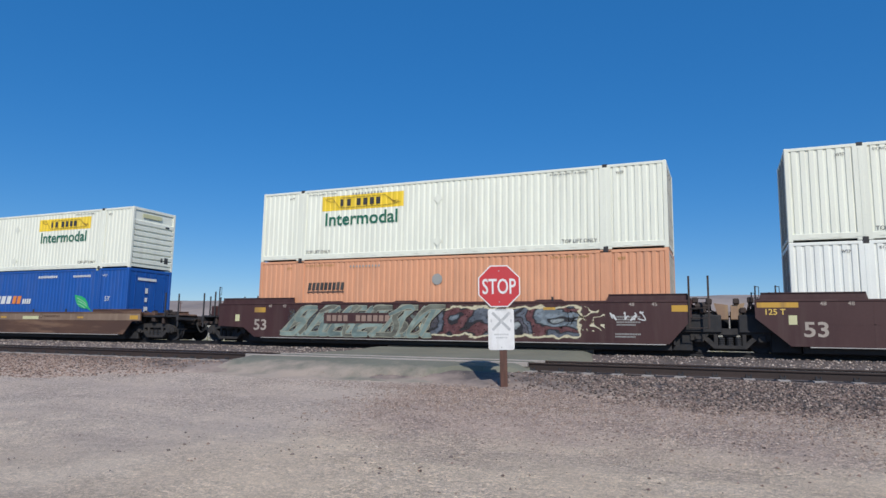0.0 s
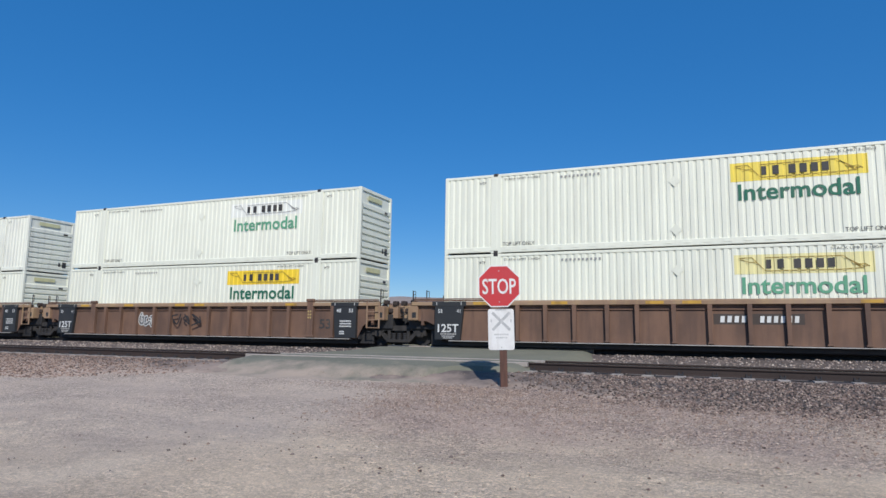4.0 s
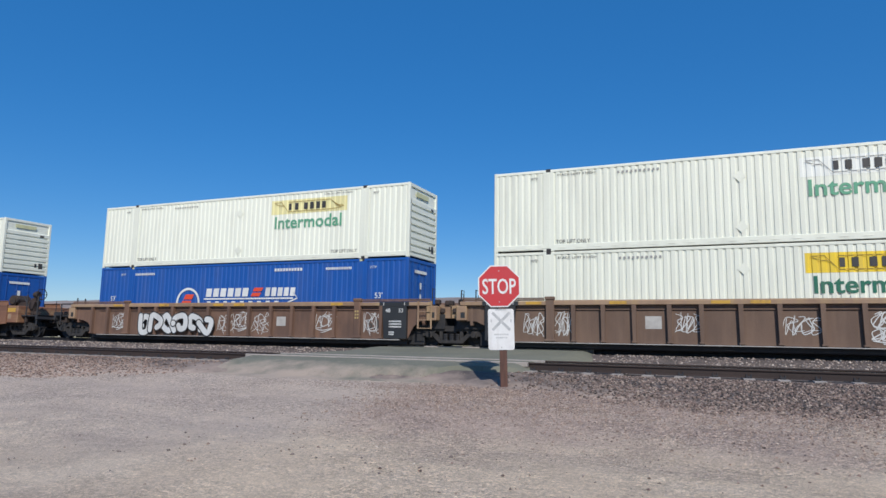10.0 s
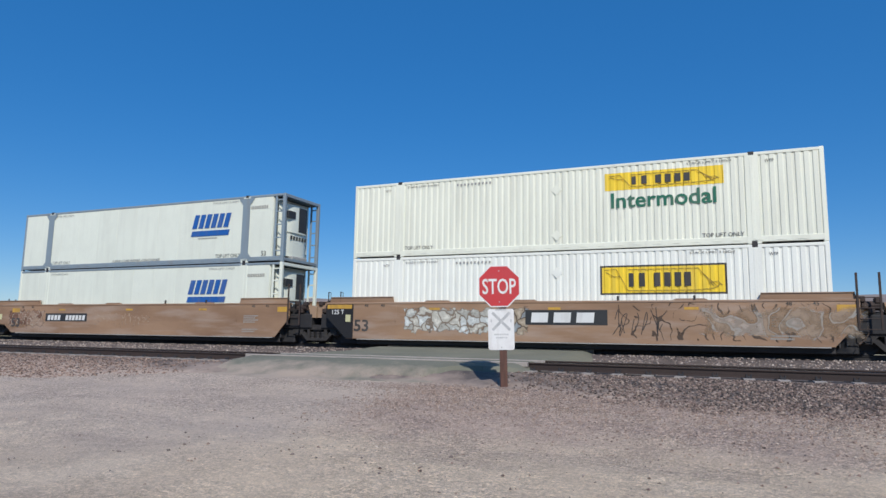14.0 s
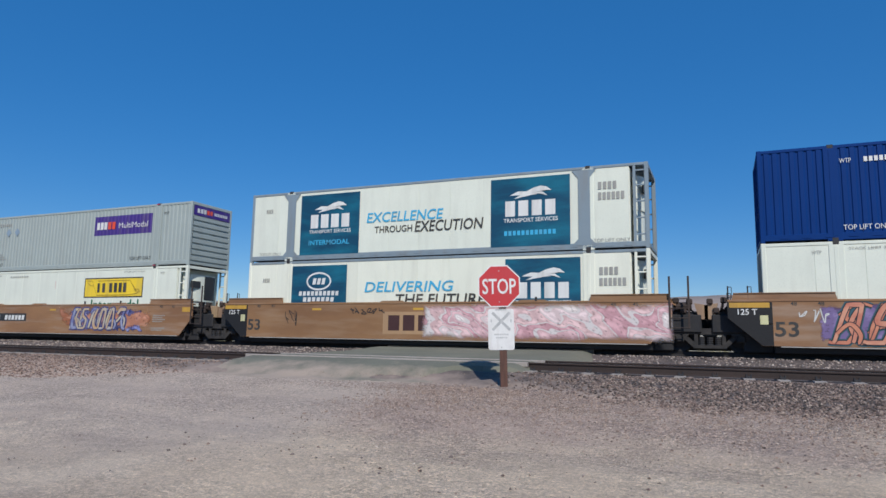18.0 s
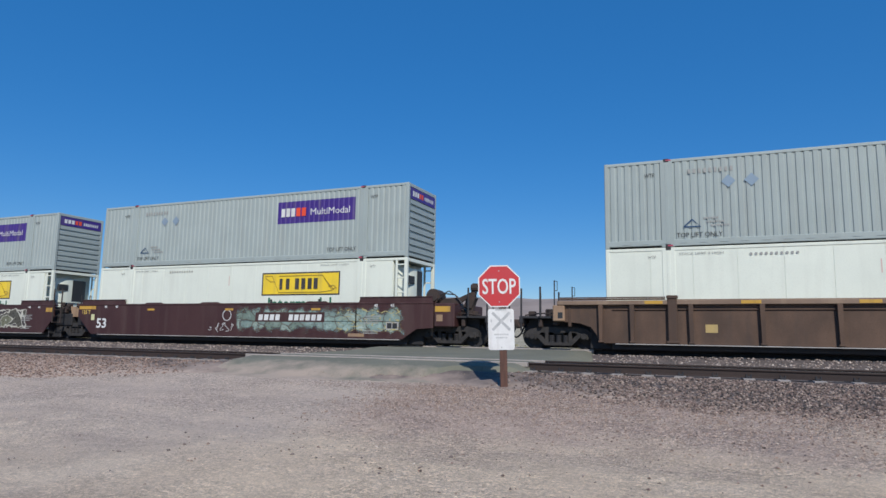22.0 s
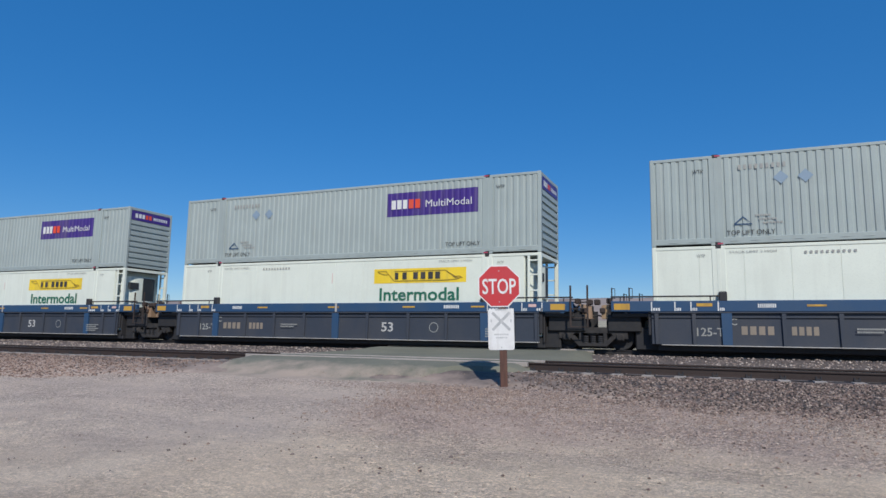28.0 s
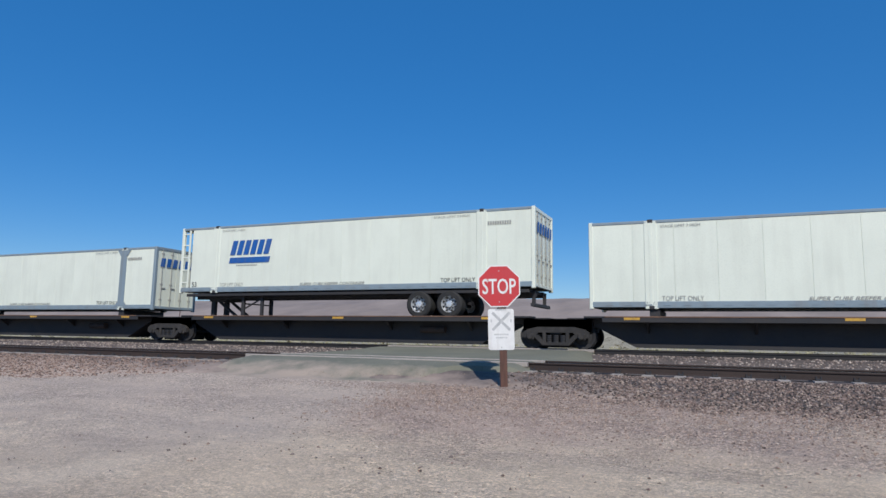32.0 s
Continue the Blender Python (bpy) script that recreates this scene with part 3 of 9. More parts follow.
tagged(new("backdrop", g.mesh("backdrop", M_HILL, smooth=True, fix=False)), "long low barren tan and mauve desert hills", "hills", kind="structure")

# ---------------------------------------------------------------- ballast, tracks, crossing


def bed_height(x, y):
    """The top of the ballast under the two tracks."""
    r = in_road(min(x, ROAD_X1 - 0.6) if x < ROAD_X1 + 0.9 else x - 1.5, 2.2)
    toe = 10.7 + 1.9 * r + 0.35 * noise.noise((x * 0.7, 0.0, 3.0)) + (0.45 - 0.34 * max(0.0, min(5.0, ROAD_X0 - 0.8 - x)) if x < ROAD_X0 else 0.0)
    if y < toe - 0.3:
        return interp(EARTH, y) - 0.12
    pts = [(toe - 0.3, interp(EARTH, toe - 0.3) - 0.10), (toe, interp(EARTH, toe) - 0.01), (13.3, 0.628), (16.75, 0.625), (18.4, 0.56), (20.6, 0.74), (21.4, 0.856), (24.6, 0.856), (25.4, 0.76), (28.0, 0.40)]
    z = pts[0][1]
    for (a, p), (b, q) in zip(pts, pts[1:]):
        if y >= a:
            z = p + (q - p) * min(1, (y - a) / (b - a))
    return z + 0.016 * noise.noise((x * 4, y * 4, 0)) + 0.02 * noise.noise((x * 1.1, y * 1.1, 2.0))


g = sheet(steps((-560, -70, 60), (-70, -30, 40), (-30, -14, 60), (-14, 7, 150), (7, 30, 30), (30, 500, 58)), steps((9.2, 13.4, 52), (13.4, 20.4, 30), (20.4, 28.4, 14)), bed_height)
tagged(new("ballast_bed", g.mesh("ballast_bed", M_STONE, smooth=True, fix=False)), "sloping bed of crushed mauve grey stone under the tracks", "ballast", kind="structure")


def stone_field(name, count, region, size, label, height, seed, keep=None, mat=None):
    """Loose stones as one object: squashed eight-sided lumps."""
    r = np.random.RandomState(seed)
    (x0, x1), (y0, y1) = region
    base = np.array([(1, 0, 0), (-1, 0, 0), (0, 1, 0), (0, -1, 0), (0, 0, 1), (0, 0, -1)], float)
    tri = np.array([(0, 2, 4), (2, 1, 4), (1, 3, 4), (3, 0, 4), (2, 0, 5), (1, 2, 5), (3, 1, 5), (0, 3, 5)])
    V, F, k = [], [], 0
    for _ in range(count):
        x, y = r.uniform(x0, x1), r.uniform(y0, y1)
        if keep and not keep(x, y, r):
            continue
        s = r.uniform(*size) * r.uniform(0.6, 1.0)
        p = base * r.uniform(0.55, 1.0, (6, 1)) * s + r.normal(0, 0.18 * s, (6, 3))
        a, b = r.uniform(0, 6.3), r.uniform(-0.6, 0.6)
        ca, sa, cb, sb = math.cos(a), math.sin(a), math.cos(b), math.sin(b)
        m = np.array([[ca, -sa, 0], [sa, ca, 0], [0, 0, 1]]) @ np.array([[1, 0, 0], [0, cb, -sb], [0, sb, cb]])
        p = p @ m.T
        p[:, 2] *= 0.75
        V.append(p + (x, y, height(x, y) + 0.22 * s))
        F.append(tri + 6 * k)
        k += 1
    V, F = np.concatenate(V), np.concatenate(F)
    me = bpy.data.meshes.new(name)
    me.from_pydata(V.tolist(), [], F.tolist())
    me.materials.append(mat or M_STONES)
    return tagged(new(name, me), label, "stones", kind="stuff")


def off_road(x, y, r):
    if -16 < x < -11 and r.uniform(0, 1) > 0.15 + 0.85 * (-x - 11.3) / 4.7 + 0.3 * max(0, y - 13):
        return False
    if -5 < x < 1.0 and r.uniform(0, 1) > 0.30 + 0.7 * max(0, (x + 4.2) / 5.2) + 0.5 * max(0, y - 12.6):
        return False
    return r.uniform(0, 1) > 1.25 * in_road(x, 1.6) and (y > 11.0 or r.uniform(0, 1) < (y - 10.0) + (0.25 if x > -12 else 0.75))


stone_field("ballast_stones", 26000, ((-4.6, 5.6), (10.2, 13.62)), (0.018, 0.046), "loose crushed ballast stones on the track shoulder", bed_height, 3, off_road)
stone_field("ballast_stones", 32000, ((-34, -11.3), (9.4, 13.62)), (0.018, 0.046), "loose crushed ballast stones on the track shoulder", bed_height, 4, off_road, M_STONES_RED)
stone_field("ballast_stones", 17000, ((-40, 7), (16.4, 22.2)), (0.03, 0.06), "loose crushed ballast stones between the tracks", bed_height, 5, lambda x, y, r: r.uniform(0, 1) > 1.3 * in_road(x, 1.6), M_STONES_PALE)


def pebbly(x, y, r):
    if y < 8.0:
        return noise.noise((x * 0.5, y * 0.5, 11.0)) + 0.10 > r.uniform(0, 1)
    return noise.noise((x * 0.5, y * 0.5, 11.0)) + 0.25 > r.uniform(0, 1) or (x > -5.5 and r.uniform(0, 1) < 0.45)


stone_field("gravel", 22000, ((-6.5, 6), (7.2, 12.0)), (0.010, 0.028), "loose gravel spilling from the track shoulder", earth, 9,
            lambda x, y, r: r.uniform(0, 1) < 0.06 + 0.94 * min(1, max(0, (y - 7.8) / 2.9)) and r.uniform(0, 1) > in_road(x + 1.9, 1.5), M_GRAVEL)
stone_field("gravel", 130, ((-7.5, 4.5), (5.2, 8.6)), (0.012, 0.034), "scattered brown pebbles on the sandy wheel tracks", earth, 12, mat=M_STONES_RED)
stone_field("gravel", 30000, ((-16, 6), (3.6, 11.4)), (0.005, 0.020), "scattered small gravel on the dirt", earth, 6, pebbly, M_GRIT)
stone_field("gravel", 34, ((-7.5, -1.5), (4.2, 6.8)), (0.018, 0.042), "a few flat dark stones on the sandy dirt", earth, 15, mat=M_STONES_DARK)


def rail_profile(y, top):
    """One flat-bottomed rail's outline in y, z."""
    h = [(-0.036, 0.0), (0.036, 0.0), (0.038, -0.012), (0.037, -0.034), (0.012, -0.046), (0.010, -0.14), (0.074, -0.158), (0.074, -0.17),
         (-0.074, -0.17), (-0.074, -0.158), (-0.010, -0.14), (-0.012, -0.046), (-0.037, -0.034), (-0.038, -0.012)]
    return [(y + a, top + b) for a, b in h]


def track(name, yc, top, x0, x1, clip_x, label, wood, single, steel):
    tr = thing(name, label, "railway track", kind="structure")
    for s in (-1, 1):
        prof = rail_profile(yc + s * 0.7525, top)
        n = len(prof)
        v = [(x, a, b) for x in (x0, x1) for a, b in prof]
        gg = Geo().add(v, [(i, (i + 1) % n, (i + 1) % n + n, i + n) for i in range(1, n)] + [tuple(range(n)), tuple(range(n, 2 * n))])
        rail = part("rail", gg, steel, tr, "rust brown steel rail" if steel is M_RAIL else "dark steel rail")
        head = Geo().add([(x, yc + s * 0.7525 + a, top) for x in (x0, x1) for a in (-0.036, 0.036)], [(0, 1, 3, 2)])
        part("rail_head", head, M_RAILTOP if steel is M_RAIL else M_RAIL_SHADED, rail, "worn running surface")
    tie = Geo().prism([(-0.115, -0.2), (0.115, -0.2), (0.10, 0.0), (-0.10, 0.0)], -1.29, 1.29).mesh("tie", wood)
    clip = Geo().box(-0.055, 0.055, -0.06, 0.05, 0, 0.035, 0.01).tube((-0.04, -0.02, 0.03), (-0.04, -0.02, 0.075), 0.018, 6).tube((0.04, -0.02, 0.03), (0.04, -0.02, 0.075), 0.018, 6).mesh("rail_clip", M_DARK)
    far = Geo()      # ties beyond the stretch by the crossing
    x, k = x0 + 0.3, 0
    rnd = random.Random(yc)
    while x < x1:
        if not single[0] < x < single[1]:
            far.box(x - 0.11, x + 0.11, yc - 1.29, yc + 1.29, top - 0.372, top - 0.172)
        elif not in_road(x, 0.3) > 0.6:
            t = part("tie", tie, wood, tr, m=pose(x + rnd.uniform(-0.02, 0.02), yc, top - 0.172, 0, 0, rnd.uniform(-0.6, 0.6)))
            if clip_x[0] < x < clip_x[1]:
                for s in (-1, 1):
                    part("rail_clip", clip, M_DARK, t, m=pose(0, s * 0.7525 - 0.115, 0.002))
        x += 0.61
    part("far_tie_run", far, wood, tr, "ties farther along the line", kind="stuff")
    return tr


track("track_near", YN, NEAR_RAIL, -555, 495, (-26, 6.5), "near railway track of rusty rails on pale concrete ties", M_TIE, (-75, 30), M_RAIL)
track("track_far", YC, RAIL, -555, 495, (0, 0), "far railway track that carries the train", M_TIMBER, (-120, 60), M_RAIL_FAR)


def pave_height(x, y):
    k = in_road(x, 0.7)
    z = interp(PAVE, y) + 0.012 * noise.noise((x * 0.8, y * 0.8, 6.0))
    return z - (1 - k) * 0.30


def near_edge(x):
    """The ragged edge where the asphalt runs out into the dirt."""
    u = (x - ROAD_X0) / (ROAD_X1 - ROAD_X0)
    return 12.1 + 0.95 * max(0, (u - 0.45) / 0.55) + 0.5 * max(0, 0.2 - u) + 0.45 * noise.noise((x * 0.9, 2.0, 0.0)) + 0.12 * noise.noise((x * 4.0, 5.0, 0.0))


v, f = [], []
PX = steps((ROAD_X0 - 1.0, ROAD_X1 + 0.7, 70))
PY = 64
for x in PX:
    y0 = near_edge(x)
    for j in range(PY + 1):
        y = y0 + (34 - y0) * (j / PY) ** 1.25
        z = pave_height(x, y)
        if j == 0:
            z = earth(x, y) - 0.02
        elif j < 4:
            z = max(min(z, earth(x, y) + 0.012 * j), earth(x, y) + 0.006 * j) if in_road(x) > 0.5 else z
        if YN - 0.92 < y < YN + 0.92 or YC - 0.92 < y < YC + 0.92:
            z = min(z, (NEAR_RAIL if y < 19 else RAIL) - 0.014)
        v.append((x, y, z))
n = PY + 1
for i in range(len(PX) - 1):
    for j in range(PY):
        f.append((i * n + j, (i + 1) * n + j, (i + 1) * n + j + 1, i * n + j + 1))
tagged(new("crossing_pavement", Geo().add(v, f).mesh("crossing_pavement", M_ASPHALT, smooth=True, fix=False)), "worn grey-green asphalt of the level crossing", "road", kind="structure")

def edge_height(x, y):
    return max(earth(x, y), pave_height(x, y) if y > near_edge(x) and ROAD_X0 < x < ROAD_X1 else -1)


stone_field("gravel", 5200, ((-8.6, -3.3), (11.3, 13.5)), (0.008, 0.022), "fine gravel creeping over the edge of the asphalt", edge_height, 14,
            lambda x, y, r: r.uniform(0, 1) < 1.15 - 0.62 * (y - 11.3) and r.uniform(0, 1) < (x + 9.0) / 3.2, M_GRAVEL)

# added pale strips paint the glint of the rails within the crossing
for yy, top in ((YN, NEAR_RAIL), (YC, RAIL)):
    for s in (-1, 1):
        y0 = yy + s * 0.7525 - 0.19
        g = Geo().box(ROAD_X0 + 0.1, ROAD_X1 - 0.1, y0, y0 + 0.13, top - 0.1, top + 0.004, 0.01)
        tagged(new("crossing_strip", g.mesh("crossing_strip", M_TIE)), "pale strip that paints the rail glint in the crossing", "road", kind="structure")

# ---------------------------------------------------------------- the sign at the crossing
SX, SY, SZ = -3.95, 12.3, 0.28


def sign_post():
    p = thing("stop_sign", "red stop sign above a faded white board on a wooden post", "sign")
    p.matrix_basis = pose(SX, SY, SZ, 0, -1.5, 18)
    g = Geo().box(-0.072, 0.072, -0.05, 0.09, -0.5, 2.25, 0.012)
    part("post", g, M_WOOD, p, "dark brown weathered square wooden post")

    def octagon(r, y0, y1):
        return Geo().prism([(-0.055 + r * math.cos(math.pi / 8 + k * math.pi / 4), 2.09 + r * math.sin(math.pi / 8 + k * math.pi / 4)) for k in range(8)], y0, y1)
    R8 = 0.412 / math.cos(math.pi / 8)
    plate = part("sign_plate", octagon(R8, -0.066, -0.060), M_SIGNWHITE, p, "white bordered octagonal plate")
    part("red_field", octagon(R8 * 0.945, -0.0675, -0.0662), M_SIGNRED, plate, "sun-faded red sheeting")
    lettering("STOP", 0.295, M_SIGNWHITE, plate, -0.385, 2.09 - 0.148, -0.0692, width=0.66, label="white capital letters")
    # the board below
    c, w0, w1, z0, z1 = 0.045, -0.285, 0.222, 0.845, 1.64
    pts = []
    for cx, cz, a in ((w1 - c, z0 + c, -90), (w1 - c, z1 - c, 0), (w0 + c, z1 - c, 90), (w0 + c, z0 + c, 180)):
        pts += [(cx + c * math.cos(radians(a + k * 22.5)), cz + c * math.sin(radians(a + k * 22.5))) for k in range(5)]
    b = part("lower_board", Geo().prism(pts, -0.064, -0.060), M_SIGNWHITE, p, "white board with a worn grey cross")
    g = Geo()
    for s in (-1, 1):
        g.ribbon([(-0.17 * s - 0.03, 1.23), (0.17 * s - 0.03, 1.57)], 0.052, -0.0655 - 0.001 * s)
    part("cross_mark", g, M_SIGNGREY, b, "worn grey diagonal cross")
    g = Geo()
    for x0, x1, z, h in ((-0.14, 0.08, 1.61, 0.03), (-0.24, -0.205, 1.38, 0.06), (0.145, 0.18, 1.38, 0.06), (-0.17, 0.11, 1.13, 0.028), (-0.14, 0.09, 1.07, 0.024)):
        g.add(word_bars(max(1, int((x1 - x0) / 0.035)), x0, x1, z, h, -0.0655, seed=int(z * 100)).v, [tuple(range(4 * i, 4 * i + 4)) for i in range(max(1, int((x1 - x0) / 0.035)))])
    part("worn_print", g, M_SIGNGREY, b, "faded illegible print")
    for x, z in ((-0.055, 2.09 + 0.30), (-0.055, 2.09 - 0.31), (-0.03, 1.64), (-0.03, 0.89)):
        part("bolt", Geo().tube((x, -0.0725, z), (x, -0.06, z), 0.012, 8), M_GALV, p, "galvanised bolt")
    return p


sign_post()
for x, y, h in ((-233.0, 232.0, 12.5),):
    p = thing("utility_pole", "distant thin wooden utility pole with a crossarm", "pole", "poles")
    p.matrix_basis = pose(x, y, interp(EARTH, y) - 1)
    part("pole", Geo().tube((0, 0, 0), (0, 0, h), 0.22, 8, 0.15), M_WOOD, p)
    part("crossarm", Geo().box(-1.3, 1.3, -0.1, 0.1, h - 1.1, h - 0.8), M_WOOD, p)

# scrub on the plain behind the tracks
r = np.random.RandomState(8)
V, F = [], []
for _ in range(900):
    y = 31 + 170 * r.uniform(0, 1) ** 1.8
    x = r.uniform(-2.2 * y - 10, 0.5 * y + 14)
    s = r.uniform(0.18, 0.5)
    z0 = earth(x, y)
    for k in range(26):
        d = r.normal(0, 1, 3)
        d[2] = abs(d[2])
        d /= np.linalg.norm(d)
        c = np.array((x, y, z0)) + d * s * r.uniform(0.3, 1.0) * (1.25, 1.25, 0.9)
        a, b = r.normal(0, 0.13 * s + 0.03, 3), r.normal(0, 0.13 * s + 0.03, 3)
        V += [c, c + a, c + b]
        F.append((len(V) - 3, len(V) - 2, len(V) - 1))
me = bpy.data.meshes.new("scrub")
me.from_pydata([tuple(p) for p in V], [], F)
me.materials.append(M_BUSH)
tagged(new("scrub", me), "low dry desert scrub scattered over the plain", "bushes", kind="stuff")

# straw-coloured tufts beside the far track
M_STRAW = stones_material("dry_straw_grass", [(0.50, 0.45, 0.28), (0.40, 0.37, 0.22), (0.58, 0.53, 0.36), (0.30, 0.29, 0.16), (0.22, 0.21, 0.12)])
V, F = [], []
for _ in range(4200):
    y = 28.2 + 45 * r.uniform(0, 1) ** 2.2
    x = r.uniform(-2.0 * y - 6, 0.45 * y + 10)
    s, z0 = r.uniform(0.06, 0.26), earth(x, y)
    for k in range(10):
        a, t = r.uniform(0, 6.283), r.uniform(0.5, 1.0)
        c = np.array((x + 0.5 * s * math.cos(a), y + 0.5 * s * math.sin(a), z0 - 0.02))
        V += [c + (0.035, 0, 0), c - (0.035, 0, 0), c + (0.6 * s * t * math.cos(a), 0.6 * s * t * math.sin(a), s * t * 1.3)]
        F.append((len(V) - 3, len(V) - 2, len(V) - 1))
me = bpy.data.meshes.new("dry_grass")
me.from_pydata([tuple(p) for p in V], [], F)
me.materials.append(M_STRAW)
tagged(new("dry_grass", me), "straw-coloured dry grass tufts beyond the tracks", "grass", kind="stuff")


# ---------------------------------------------------------------- containers
HW = WC / 2
PITCH_C = 0.232


def corrugation(x0, x1, depth=0.028):
    """Outline of a corrugated sheet: (x, how far it lies behind the crest)."""
    out, n = [], max(1, round((x1 - x0) / PITCH_C))
    p = (x1 - x0) / n
    for i in range(n):
        a = x0 + i * p
        out += [(a, depth), (a + 0.22 * p, depth), (a + 0.32 * p, 0.0), (a + 0.82 * p, 0.0)]
    return out + [(x1, depth)]


def offset_at(prof, x):
    for (a, p), (b, q) in zip(prof, prof[1:]):
        if a <= x <= b:
            return p + (q - p) * ((x - a) / (b - a) if b > a else 0)
    return 0.0


BAYS = ((-S2 + 0.13, -6.30), (-5.90, 5.90), (6.30, S2 - 0.13))
PROFS = [corrugation(a, b) for a, b in BAYS]


def corr_side(s):
    g = Geo()
    for prof in PROFS:
        v = []
        for x, o in prof:
            y = s * (HW - 0.012 - o)
            v += [(x, y, 0.15), (x, y, HC - 0.11)]
        g.add(v, [(2 * i, 2 * i + 2, 2 * i + 3, 2 * i + 1) for i in range(len(prof) - 1)])
    return g


def corr_patch(x0, x1, z0, z1, out=0.005):
    """A graphic that follows the near side's corrugation."""
    g = Geo()
    for prof in PROFS:
        pts = [(x, o) for x, o in prof if x0 < x < x1]
        if prof[0][0] <= x0 <= prof[-1][0]:
            pts.insert(0, (x0, offset_at(prof, x0)))
        if prof[0][0] <= x1 <= prof[-1][0]:
            pts.append((x1, offset_at(prof, x1)))
        if len(pts) < 2:
            continue
        v = []
        for x, o in pts:
            y = -(HW - 0.012 - o) - out
            v += [(x, y, z0), (x, y, z1)]
        g.add(v, [(2 * i, 2 * i + 2, 2 * i + 3, 2 * i + 1) for i in range(len(pts) - 1)])
    return g


def X(x):
    """From the distance from the trailing end to the container's own x."""
    return x - S2


_shared = {}


def shared(key, maker, material, smooth=False):
    k = (key, material.name)
    if k not in _shared:
        _shared[k] = maker().mesh(key, material, smooth)
    return _shared[k]


def slab(*a):
    return lambda: Geo().box(*a)


def posts(s):
    def make():
        g = Geo().box(-0.2, 0.2, s * (HW - 0.055), s * HW, 0.0, HC - 0.02, 0.02)
        g.box(-0.05, 0.05, s * (HW - 0.02), s * (HW + 0.008), 0.15, HC - 0.15, 0.004)
        return g
    return make


def end_ribs():
    """The nose wall: horizontal corrugations."""
    g = Geo()
    n, z0, z1 = 8, 0.25, 2.35
    p = (z1 - z0) / n
    prof = [(0.15, 0.0)]
    for i in range(n):
        a = z0 + i * p
        prof += [(a, 0.0), (a + 0.012, 0.06), (a + p * 0.66, 0.06), (a + p * 0.66 + 0.035, 0.0)]
    prof.append((HC - 0.12, 0.0))
    v = []
    for z, o in prof:
        v += [(S2 - 0.055 + o - 0.0, -HW + 0.14, z), (S2 - 0.055 + o, HW - 0.14, z)]
    return g.add(v, [(2 * i, 2 * i + 1, 2 * i + 3, 2 * i + 2) for i in range(len(prof) - 1)])


def lock_bar(sx):
    g = Geo().tube((sx * (S2 - 0.02), 0, 0.12), (sx * (S2 - 0.02), 0, HC - 0.08), 0.022, 6)
    for z in (0.5, 1.2, 2.0, 2.6):
        g.box(sx * (S2 - 0.045), sx * (S2 - 0.005), -0.07, 0.07, z - 0.025, z + 0.025, 0.005)
    return g.box(sx * (S2 - 0.03), sx * S2, -0.02, 0.25, 1.0, 1.05, 0.005)


